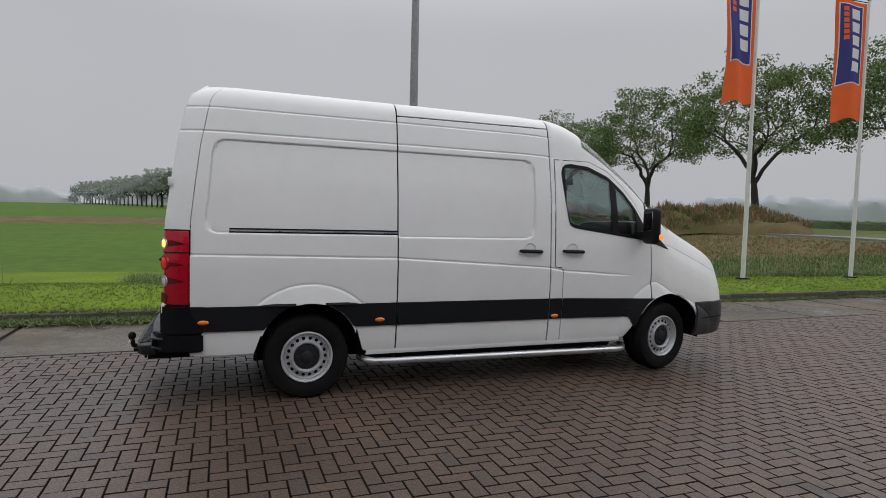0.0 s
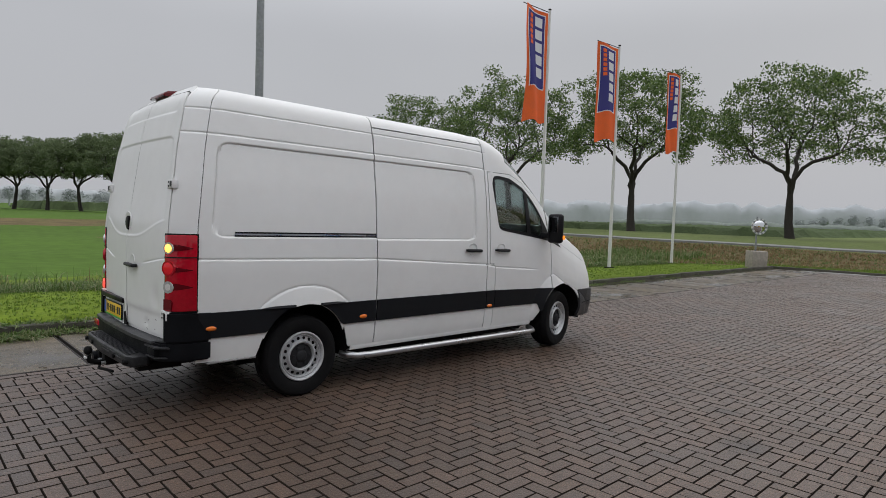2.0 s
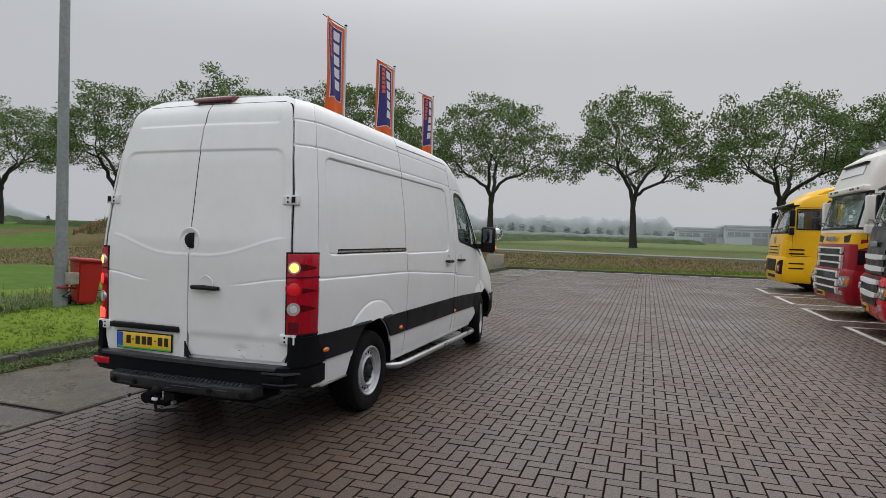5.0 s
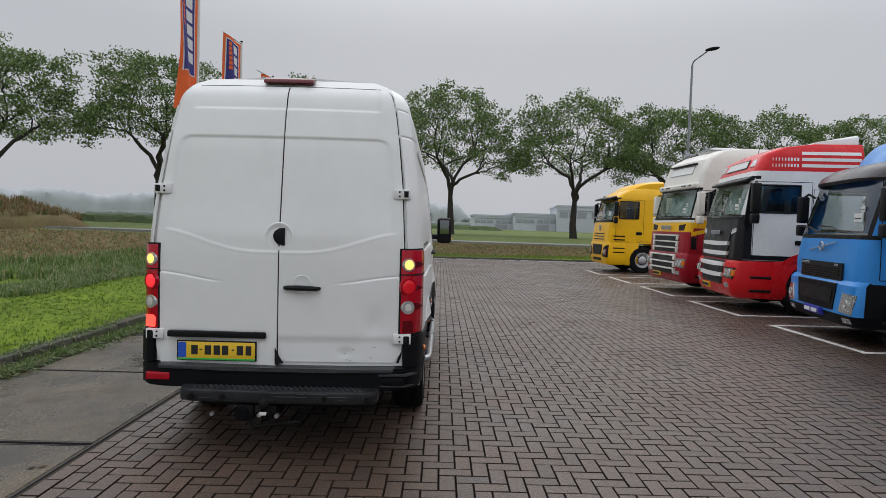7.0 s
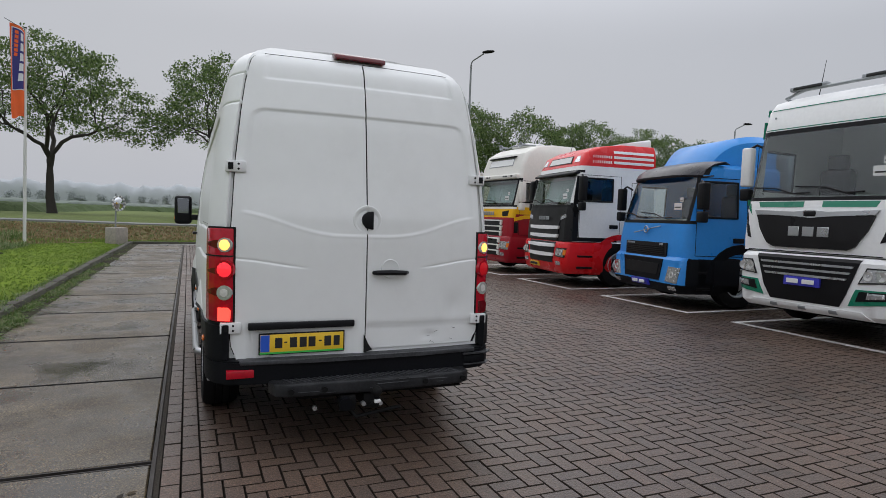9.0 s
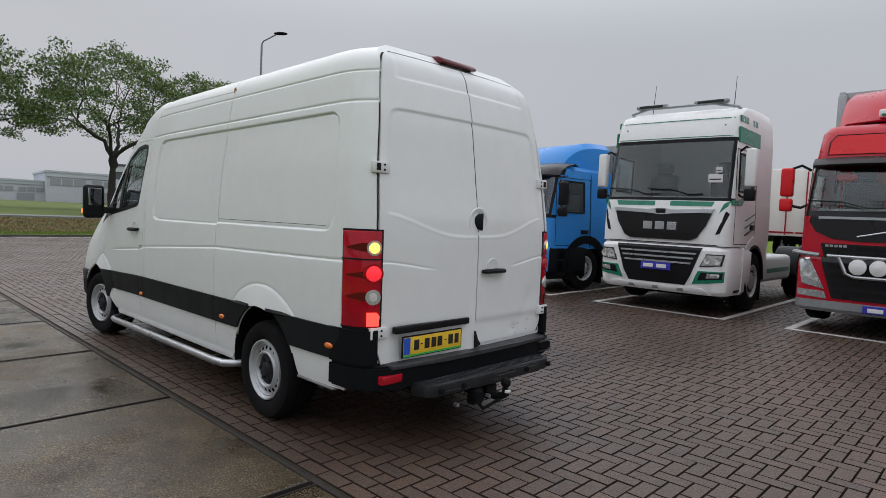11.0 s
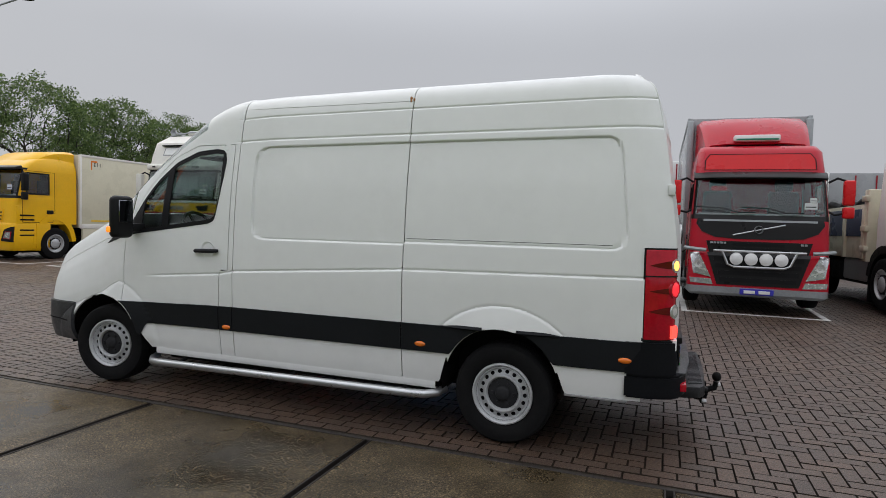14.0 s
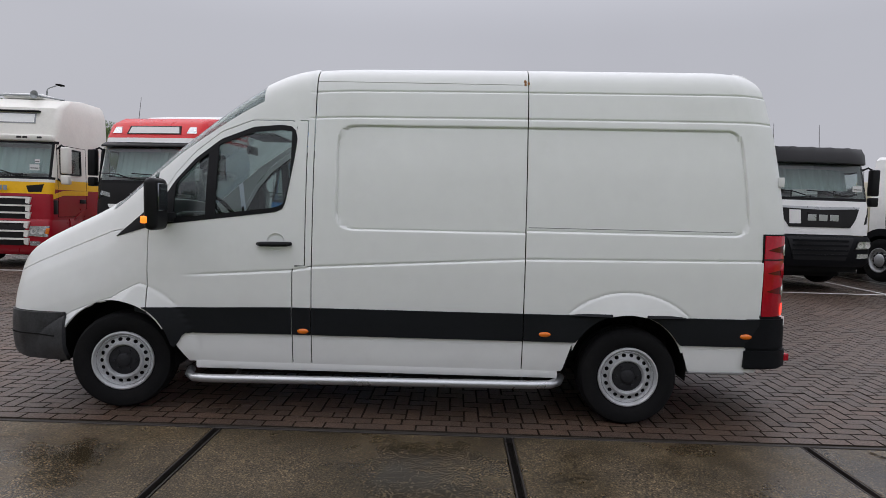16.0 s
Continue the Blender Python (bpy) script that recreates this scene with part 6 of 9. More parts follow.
        for zz in (1.30, 1.42, 1.54):
            up.plate(s, [(-0.80, zz), (-1.30, zz + 0.12), (-1.30, zz + 0.10), (-0.84, zz - 0.02)], "green", "green_flash")
        wheel_arch(t, s, 1.19, -1.42, 0.58, 0.05, "black")
        wheel_arch(t, s, 1.185, -1.42, 0.63, 0.14, "twhite", 0.05, 20, 168)
        steps(t, s, 1.17, -0.45, -0.80, (0.34, 0.62, 0.9))
        part("step_panel", boxed(min(s * 1.0, s * 1.17), max(s * 1.0, s * 1.17), -0.86, -0.66, 0.36, 1.1, 0.03), M["twhite"], t)
        part("cab_rear_panel", boxed(min(s * 0.95, s * 1.17), max(s * 0.95, s * 1.17), -2.24, -2.02, 0.75, 1.12, 0.03), M["twhite"], t)
        part("fuel_tank", boxed(min(s * 0.62, s * 1.15), max(s * 0.62, s * 1.15), -4.2, -2.2, 0.42, 0.92, 0.10, 3), M["twhite" if s < 0 else "galv"], t)
        part("tank_stripe", boxed(min(s * 1.14, s * 1.158), max(s * 1.14, s * 1.158), -4.0, -2.4, 0.60, 0.68), M["green"], t)
        wheel_arch(t, s, 1.2, -5.0, 0.58, 0.04, "black", 0.5)
    door_lines(up, -0.28, -1.36, 1.14, 2.72, 2.0, 2.60, 1.38)
    mirrors(t, 1.15, 2.06, 2.66, -0.30, "twhite", "black")
    wipers(t, 1.90, -0.10, 1.15)
    sticker(t, -0.86, 2.12, up.front(0.86, 2.12) + 0.005, 0.24, 0.13)
    sticker(t, -0.90, 2.28, up.front(0.9, 2.28) + 0.005, 0.11, 0.09)
    up.panel("brow_line", [(-1.04, 2.875), (1.04, 2.875), (1.04, 2.888), (-1.04, 2.888)], "green", 0.004)
    up.panel("brow_line", [(-1.04, 3.17), (1.04, 3.17), (1.04, 3.183), (-1.04, 3.183)], "green", 0.004)
    bm = bmesh.new()
    tube(bm, [(-1.02, -0.95, 3.34), (-0.98, -0.62, 3.40), (-0.6, -0.52, 3.46), (0.6, -0.52, 3.46), (0.98, -0.62, 3.40), (1.02, -0.95, 3.34)], 0.025, 8)
    for x0, x1 in ((-0.85, -0.25), (0.25, 0.85)):
        box(bm, x0, x1, -0.60, -0.50, 3.46, 3.53, 0.02)
    part("roof_lamp_bar", bm, M["galv"], t)
    part("roof_light_strip", boxed(0.32, 0.78, -0.505, -0.49, 3.475, 3.515, 0.004), M["ink"], t)
    part("roof_light_strip", boxed(-0.78, -0.32, -0.505, -0.49, 3.475, 3.515, 0.004), M["ink"], t)
    for x in (-0.75, 0.8):
        part("aerial", rod(bmesh.new(), (x, -1.1, 3.4), (x + 0.05, -1.3, 4.05), 0.008, 0.004, 6), M["black"], t)
    for x in (-0.9, -0.3, 0.3, 0.9):
        part("roof_marker_lamp", rod(bmesh.new(), (x, -0.4, 3.06), (x, -0.305, 3.06), 0.016, n=8), M["galv"], t)
    return t


truck_white_green()


# blue box truck
M["visor"] = mat("glossy_smoked_visor", (0.014, 0.013, 0.018), 0.34, vary=0.1, scale=4, coat=0.15, spec=0.3)


def truck_blue():
    t = thing("truck", place(4.09, -6.97, -10.0, 1.0), "blue rigid box truck with black sun visor", "truck", "parked trucks")
    d = 1.95
    up = Cab(t, [(0.86, 1.12, -0.02, "blue"), (1.12, 1.12, -0.02, "blue"), (1.47, 1.11, -0.07, "black|blue"), (1.53, 1.11, -0.08, "blue"), (2.34, 1.06, -0.30, "black|blue"), (2.46, 1.05, -0.36, "blue"), (2.51, 1.01, -0.48, "blue"), (2.54, 0.93, -0.66, "blue")], d, 0.19, (1.53, 2.34), (1.58, 2.24), (-0.40, -1.08))
    low = Cab(t, [(0.24, 1.08, -0.02, "bumper"), (0.32, 1.12, 0.02, "bumper"), (0.40, 1.13, 0.05, "blue|blue|bumper"), (0.82, 1.13, 0.04, "blue|blue|bumper"), (0.88, 1.11, -0.01, "blue|blue|bumper")], 0.66, 0.14)
    insides(t, 1.12, 1.52, d, -0.12)
    chassis(t, d, 7.2, [-1.18, -5.6], 1.13, 0.45)
    gr = up.panel("grille", [(-0.68, 1.12), (0.68, 1.12), (0.68, 0.865), (-0.68, 0.865)], "anthracite", 0.03)
    for k in range(5):
        up.panel("grille_slat", [(-0.62, 0.895 + 0.034 * k), (0.62, 0.895 + 0.034 * k), (0.62, 0.911 + 0.034 * k), (-0.62, 0.911 + 0.034 * k)], "bumper", 0.042, 0.02, gr)
    letters(gr, 5, 0.34, 0.62, 1.07, 0.035, 0.03, "galv")
    letters(gr, 2, -0.60, -0.48, 1.07, 0.035, 0.03, "galv")
    low.panel("lower_grille", [(-0.66, 0.83), (0.66, 0.83), (0.58, 0.44), (-0.58, 0.44)], "bumper", 0.014)
    low.panel("lower_grille", [(-0.56, 0.74), (0.56, 0.74), (0.52, 0.54), (-0.52, 0.54)], "black", 0.022)
    dp = low.panel("dealer_plate", [(-0.27, 0.32), (0.27, 0.32), (0.27, 0.43), (-0.27, 0.43)], "banner_blue", 0.05, label="blue dealer plate")
    letters(dp, 2, -0.24, 0.24, 0.345, 0.055, 0.122, "paper")
    bm = bmesh.new()
    rod(bm, (0.42, 0.02, 1.28), (-0.42, -0.01, 1.42), 0.010, n=6)
    lathe(bm, [(0.05, 0.015), (0.062, 0.035), (0.075, 0.015)], (0, 0, 1.35), "y", 24)
    part("badge", bm, M["galv"], t)
    for s in (1, -1):
        low.lamp([(s * 0.76, 0.44), (s * 1.06, 0.42), (s * 1.10, 0.70), (s * 0.84, 0.71)], shade="headlamp", eyes=1)
        low.panel("fog_lamp", [(s * 0.82, 0.29), (s * 1.02, 0.29), (s * 1.02, 0.36), (s * 0.82, 0.36)], "headlamp", 0.01)
        wheel_arch(t, s, 1.14, -1.18, 0.52, 0.17, "bumper", a1=178, zc=0.45)
        part("wing_panel", boxed(min(s * 0.85, s * 1.13), max(s * 0.85, s * 1.13), -0.62, -0.3, 0.30, 0.88, 0.04), M["bumper"], t)
        steps(t, s, 1.13, -0.32, -0.6, (0.32, 0.60))
        up.line(s, [(-1.30, 0.88), (-1.30, 2.40)], closed=False)
    door_lines(up, -0.26, -1.28, 0.92, 2.40, 1.60, 2.22, 1.16)
    g = bmesh.new()
    for k in range(16):
        xa, xb = -1.07 + 2.14 * k / 16, -1.07 + 2.14 * (k + 1) / 16
        ring = [[g.verts.new((x, y - 0.17 * abs(x) ** 4, z - 0.015 * abs(x) ** 4)) for y, z in ((-0.36, 2.34), (-0.15, 2.31), (-0.13, 2.35), (-0.19, 2.45), (-0.34, 2.55), (-0.56, 2.61), (-0.66, 2.57))] for x in (xa, xb)]
        for i in range(6):
            g.faces.new((ring[0][i], ring[0][i + 1], ring[1][i + 1], ring[1][i]))
    bmesh.ops.remove_doubles(g, verts=g.verts, dist=0.0005)
    part("sun_visor_panel", g, M["visor"], t, solid=0.02)
    g, prev = bmesh.new(), None
    for i in range(13):
        f = i / 12
        y, z = -0.66 - 1.26 * f, 2.56 + 0.54 * (1 - (1 - f) ** 4.5)
        w = 0.74 + 0.24 * min(1.0, 1.6 * f)
        cur = [g.verts.new(p) for p in ((-w, y, 2.5), (-w, y, z - 0.12), (-w + 0.14, y, z), (w - 0.14, y, z), (w, y, z - 0.12), (w, y, 2.5))]
        if prev:
            for k in range(5):
                g.faces.new((prev[k], prev[k + 1], cur[k + 1], cur[k]))
        prev = cur
    part("roof_fairing", g, M["blue"], t, solid=0.03)
    tail_box(t, 1.2, -2.1, -8.0, 0.95, 3.12, "grey_box", "galv")
    mirrors(t, 1.12, 1.72, 2.18, -0.18, "black")
    wipers(t, 1.55, -0.09, 1.12)
    sticker(t, -0.76, 1.72, up.front(0.76, 1.72) + 0.004, 0.22, 0.12)
    sticker(t, -0.80, 1.86, up.front(0.80, 1.86) + 0.004, 0.10, 0.08)
    return t


truck_blue()


# two high cabs with low headlamps
def high_cab(x, yf, turn, tall, style, label):
    t = thing("truck", place(x, yf, turn, 1.0, tall), label, "truck", "parked trucks")
    d = 2.25
    red = style == "red"
    if red:
        rows = [(1.02, 1.16, -0.02, "anthracite|anthracite|twhite"), (1.35, 1.16, -0.03, "anthracite|anthracite|twhite"), (1.74, 1.155, -0.08, "anthracite|anthracite|twhite"), (1.80, 1.15, -0.09, "black|twhite"), (1.86, 1.15, -0.10, "twhite"), (2.60, 1.13, -0.27, "black|twhite"), (2.66, 1.13, -0.28, "twhite"), (2.76, 1.13, -0.31, "red"), (3.06, 1.11, -0.45, "red"), (3.22, 1.06, -0.75, "red"), (3.30, 1.0, -1.3, "red")]
    else:
        rows = [(0.98, 1.16, -0.02, "maroon"), (1.44, 1.16, -0.03, "maroon"), (1.52, 1.16, -0.05, "yellow|yellow|maroon"), (1.62, 1.16, -0.06, "yellow"), (1.76, 1.155, -0.08, "ivory|ivory|yellow"), (1.82, 1.15, -0.09, "black|ivory"), (1.87, 1.15, -0.10, "ivory"), (2.56, 1.13, -0.26, "black|ivory"), (2.62, 1.13, -0.27, "ivory"), (2.94, 1.13, -0.34, "ivory"), (3.32, 1.11, -0.48, "ivory"), (3.54, 1.05, -0.85, "ivory"), (3.62, 0.98, -1.4, "ivory")]
    up = Cab(t, rows, d, 0.15, (1.86 if red else 1.87, 2.60 if red else 2.56), (1.94, 2.50), (-0.42, -1.15))
    lowk = "red" if red else "maroon"
    low = Cab(t, [(0.27, 1.10, -0.06, lowk), (0.34, 1.15, 0.0, lowk), (0.56, 1.17, 0.04, lowk), (0.94, 1.17, 0.03, lowk), (1.0, 1.15, -0.01, lowk)], 0.72, 0.15)
    insides(t, 1.15, 1.82, d, -0.12)
    curtain(t, 0.98, 1.95, 2.48, -0.34)
    chassis(t, d, 6.4, [-1.38, -5.1])
    mirrors(t, 1.15, 1.95, 2.5, -0.24, "black" if red else "ivory", "black" if red else "ivory")
    wipers(t, 1.88, -0.08, 1.15)
    sticker(t, -0.80, 2.0, up.front(0.8, 2.0) + 0.004, 0.2, 0.12)
    sticker(t, -0.84, 2.15, up.front(0.84, 2.15) + 0.004, 0.1, 0.08)
    if red:
        g = bmesh.new()
        prism(g, [(-0.34, 2.58), (-0.16, 2.555), (-0.17, 2.60), (-0.30, 2.67)], "x", -1.10, 1.10, 0.015)
        part("sun_visor_panel", g, M["black"], t)
        gr = up.panel("grille", [(-0.80, 1.62), (0.80, 1.62), (0.74, 1.03), (-0.74, 1.03)], "anthracite", 0.02)
        letters(gr, 6, -0.30, 0.30, 1.50, 0.09, 0.02, "galv")
        lg = low.panel("lower_grille", [(-0.72, 0.99), (0.72, 0.99), (0.64, 0.50), (-0.64, 0.50)], "black", 0.012)
        for c, z, w in ((up, 1.32, 0.80), (up, 1.12, 0.78), (low, 0.90, 0.76), (low, 0.68, 0.70)):
            c.panel("grille_bar", [(-w, z + 0.045), (w, z + 0.045), (w - 0.03, z - 0.03), (0.2, z - 0.045), (-0.2, z - 0.045), (-w + 0.03, z - 0.03)], "twhite", 0.045, 0.03, lg if c is low else gr)
        up.panel("sign_panel", [(-0.62, 2.84), (0.62, 2.84), (0.58, 3.02), (-0.58, 3.02)], "anthracite", 0.012)
        up.panel("sign_panel", [(-0.58, 2.86), (0.58, 2.86), (0.54, 3.00), (-0.54, 3.00)], "paper", 0.018, label="blank white roof sign panel")
        for s in (1, -1):
            up.panel("lamp_strip", [(s * 0.72, 1.58), (s * 1.0, 1.64), (s * 1.03, 1.56), (s * 0.78, 1.50)], "headlamp", 0.012)
            up.panel("roof_lamp", [(s * 0.74, 2.86), (s * 0.96, 2.86), (s * 0.92, 3.0), (s * 0.78, 3.0)], "headlamp", 0.014)
            up.panel("door_pillar", [(s * 1.06, 1.9), (s * 1.125, 1.9), (s * 1.10, 2.62), (s * 1.04, 2.62)], "twhite", 0.004)
            for k in range(3):
                up.plate(s, [(-1.15, 2.84 + 0.12 * k), (-2.2, 2.84 + 0.12 * k), (-2.2, 2.90 + 0.12 * k), (-1.15, 2.90 + 0.12 * k)], "twhite", "white_stripe")
                for j in range(9):
                    y = -0.62 - 0.055 * j
                    up.plate(s, [(y, 2.84 + 0.12 * k), (y - 0.012 - 0.003 * j, 2.84 + 0.12 * k), (y - 0.012 - 0.003 * j, 2.90 + 0.12 * k), (y, 2.90 + 0.12 * k)], "twhite", "white_stripe") if k < 2 else None
            up.plate(s, [(-0.16, 1.03), (-0.30, 1.03), (-0.30, 1.80), (-0.16, 1.84)], "anthracite", "corner_panel")
            up.plate(s, [(-0.30, 1.03), (-1.3, 1.03), (-1.3, 1.12), (-0.30, 1.12)], "black", "side_skirt")
            up.plate(s, [(-0.16, 1.84), (-0.42, 1.92), (-0.42, 2.52), (-0.24, 2.52)], "black", "window_corner")
    else:
        gr = up.panel("grille", [(-0.78, 1.46), (0.78, 1.46), (0.74, 1.0), (-0.74, 1.0)], "anthracite", 0.012)
        low.panel("lower_grille", [(-0.72, 0.96), (0.72, 0.96), (0.66, 0.46), (-0.66, 0.46)], "anthracite", 0.012)
        for c, z in ((up, 1.40), (up, 1.24), (up, 1.09), (low, 0.90), (low, 0.72), (low, 0.56)):
            c.panel("grille_bar", [(-0.79, z + 0.05), (0.79, z + 0.05), (0.79, z + 0.015), (-0.79, z + 0.015)], "ivory", 0.05, 0.04)
            for s in (1, -1):
                c.panel("grille_bar_end", [(s * 0.70, z + 0.03), (s * 0.80, z + 0.05), (s * 0.76, z - 0.09), (s * 0.69, z - 0.07)], "ivory", 0.045, 0.04)
        letters(gr, 6, -0.32, 0.32, 1.58, 0.10, 0.0, "galv")
        up.panel("sign_panel", [(-0.68, 2.98), (0.68, 2.98), (0.66, 3.20), (-0.66, 3.20)], "grey_box", 0.01)
        up.panel("sign_panel", [(-0.65, 3.0), (0.65, 3.0), (0.63, 3.18), (-0.63, 3.18)], "twhite", 0.016, label="blank white roof sign panel")
        part("sign_hood", boxed(-0.74, 0.74, -0.60, -0.36, 3.22, 3.255, 0.008), M["black"], t)
        part("roof_hatch", boxed(-0.45, 0.45, -1.6, -0.95, 3.58, 3.70, 0.05), M["twhite"], t)
        part("brow", boxed(-1.10, 1.10, -0.40, -0.20, 2.60, 2.74, 0.04, 3), M["ivory"], t)
        for x in (-0.85, -0.55, -0.42, 0.42, 0.55, 0.85):
            part("marker_lamp", boxed(x - 0.05, x + 0.05, -0.22, -0.192, 2.66, 2.70, 0.006), M["ink"], t)
        for x in (-0.4, 0.72):
            bm = bmesh.new()
            lathe(bm, [(0.02, -0.25), (0.03, -0.05), (0.09, 0.05), (0.08, 0.05), (0, -0.02)], (x, -0.78, 3.64), "y", 16)
            part("horn", bm, M["galv"], t)
        tube_bm = tube(bmesh.new(), [(-0.95, -0.9, 3.56), (-0.3, -0.9, 3.65), (0.3, -0.9, 3.65), (0.95, -0.9, 3.56)], 0.02, 8)
        part("roof_rail", tube_bm, M["galv"], t)
        for s in (1, -1):
            up.panel("air_slot", [(s * 0.66, 1.68), (s * 1.02, 1.72), (s * 0.98, 1.56), (s * 0.72, 1.55)], "black", 0.006)
            up.plate(s, [(-0.16, 1.52), (-0.5, 1.60), (-1.4, 1.62), (-1.4, 1.52), (-0.5, 1.50), (-0.16, 1.42)], "yellow", "yellow_stripe", 0.005)
            part("side_louvre", boxed(min(s * 1.10, s * 1.165), max(s * 1.10, s * 1.165), -0.30, -0.16, 1.1, 1.4, 0.01), M["black"], t)
    for s in (1, -1):
        low.lamp([(s * 0.76, 0.66), (s * 1.13, 0.64), (s * 1.15, 0.86), (s * 0.80, 0.86)], shade="anthracite" if red else "headlamp")
        low.panel("indicator", [(s * 1.10, 0.70), (s * 1.14, 0.70), (s * 1.15, 0.82), (s * 1.11, 0.82)], "orange_lens", 0.022)
        low.panel("fog_lamp", [(s * 0.80, 0.46), (s * 1.0, 0.46), (s * 1.0, 0.55), (s * 0.80, 0.55)], "headlamp", 0.012)
        wheel_arch(t, s, 1.18, -1.38, 0.58, 0.13, lowk, a1=175)
        part("step_panel", boxed(min(s * 0.95, s * 1.16), max(s * 0.95, s * 1.16), -0.82, -0.62, 0.3, 1.0, 0.03), M[lowk], t)
        steps(t, s, 1.175, -0.30, -0.70, (0.40, 0.66))
        part("fuel_tank", boxed(min(s * 0.62, s * 1.12), max(s * 0.62, s * 1.12), -4.3, -2.2, 0.45, 0.95, 0.1, 3), M["galv"], t)
    door_lines(up, -0.32, -1.36, 1.05, 2.56, 1.96, 2.48, 1.34)
    pl = low.panel("number_plate", [(0.10, 0.36), (0.62, 0.36), (0.62, 0.47), (0.10, 0.47)], "plate", 0.03, label="yellow number plate")
    letters(pl, 6, 0.15, 0.58, 0.385, 0.06, 0.066, "ink")
    g = bmesh.new()
    prism(g, [(-1.0, 3.2), (-1.5, 3.36), (-2.25, 3.50), (-2.25, 3.2)], "x", -0.92, 0.92, 0.05)
    part("roof_fairing", g, M["twhite" if red else "ivory"], t, "pale roof air deflector")
    part("aerial", rod(bmesh.new(), (0.85, -1.0, 3.1), (0.88, -1.15, 3.75), 0.008, 0.004, 6), M["black"], t)
    return t


high_cab(7.65, -6.96, -8.0, 1.0, "red", "red and white tractor unit with a black grille")
high_cab(10.9, -7.10, 2.0, 1.02, "ivory", "ivory tractor unit with yellow band and dark red lower cab")


# yellow rigid truck
def truck_yellow():
    t = thing("truck", place(18.4, -7.30, 1.2, 0.98), "yellow rigid truck with a cream insulated body", "truck", "parked trucks")
    d = 2.1
    up = Cab(t, [(0.98, 1.14, -0.02, "yellow"), (1.30, 1.14, -0.05, "yellow"), (1.56, 1.135, -0.10, "black|yellow"), (1.62, 1.13, -0.12, "yellow"), (2.38, 1.11, -0.30, "black|yellow"), (2.46, 1.10, -0.34, "yellow"), (2.60, 1.08, -0.46, "yellow"), (2.72, 1.02, -0.72, "yellow"), (2.78, 0.95, -1.2, "yellow")], d, 0.15, (1.62, 2.38), (1.66, 2.30), (-0.42, -1.15))
    low = Cab(t, [(0.30, 1.10, -0.04, "yellow"), (0.38, 1.14, 0.0, "yellow"), (0.60, 1.15, 0.04, "yellow"), (0.94, 1.15, 0.03, "yellow"), (1.0, 1.13, -0.01, "yellow")], 0.75, 0.15)
    insides(t, 1.13, 1.62, d, -0.12)
    chassis(t, d, 9.2, [-1.35, -6.4])
    g = bmesh.new()
    prism(g, [(-0.34, 2.40), (-0.08, 2.36), (-0.08, 2.44), (-0.30, 2.54)], "x", -1.10, 1.10, 0.02)
    part("sun_visor_panel", g, M["anthracite"], t)
    gr = up.panel("grille", [(-0.72, 1.30), (0.72, 1.30), (0.66, 1.02), (-0.66, 1.02)], "yellow", 0.02)
    for k in range(3):
        up.panel("grille_slot", [(-0.66, 1.06 + 0.08 * k), (0.66, 1.06 + 0.08 * k), (0.66, 1.09 + 0.08 * k), (-0.66, 1.09 + 0.08 * k)], "black", 0.024, 0.02, gr)
    part("badge", rod(bmesh.new(), (0, -0.05, 1.40), (0, -0.005, 1.40), 0.10, 0.095, 24), M["galv"], gr)
    low.panel("lower_grille", [(-0.66, 0.92), (0.66, 0.92), (0.58, 0.62), (-0.58, 0.62)], "black", 0.014)
    low.panel("bumper_slot", [(-0.55, 0.42), (0.55, 0.42), (0.5, 0.52), (-0.5, 0.52)], "black", 0.012)
    for s in (1, -1):
        low.panel("lamp_surround", [(s * 0.72, 0.58), (s * 1.13, 0.56), (s * 1.14, 0.92), (s * 0.84, 0.84)], "anthracite", 0.012)
        low.lamp([(s * 0.82, 0.64), (s * 1.08, 0.62), (s * 1.10, 0.80), (s * 0.90, 0.80)], off=0.02, shade="maroon", eyes=1)
        part("corner_deflector", boxed(min(s * 1.06, s * 1.145), max(s * 1.06, s * 1.145), -0.30, -0.12, 1.02, 1.4, 0.03), M["yellow"], t)
        for z in (1.06, 1.16, 0.70, 0.82):
            part("step_slot", boxed(min(s * 1.12, s * 1.156), max(s * 1.12, s * 1.156), -0.66, -0.22, z, z + 0.035, 0.006), M["black"], t)
        wheel_arch(t, s, 1.16, -1.35, 0.58, 0.15, "yellow", a1=175)
        part("step_panel", boxed(min(s * 0.95, s * 1.14), max(s * 0.95, s * 1.14), -0.80, -0.62, 0.32, 1.0, 0.03), M["yellow"], t)
    door_lines(up, -0.30, -1.34, 1.02, 2.40, 1.68, 2.28, 1.22)
    g, prev = bmesh.new(), None
    for i in range(13):
        f = i / 12
        y, z = -0.66 - 1.44 * f, 2.70 + 0.36 * (1 - (1 - f) ** 2.2)
        w = 0.86 + 0.14 * f
        cur = [g.verts.new(p) for p in ((-w, y, 2.6), (-w, y, z - 0.10), (-w + 0.14, y, z), (w - 0.14, y, z), (w, y, z - 0.10), (w, y, 2.6))]
        if prev:
            for k in range(5):
                g.faces.new((prev[k], prev[k + 1], cur[k + 1], cur[k]))
        prev = cur
    part("roof_fairing", g, M["yellow"], t, solid=0.03)
    b = tail_box(t, 1.2, -2.2, -9.5, 0.9, 3.0, "cream", "ivory")
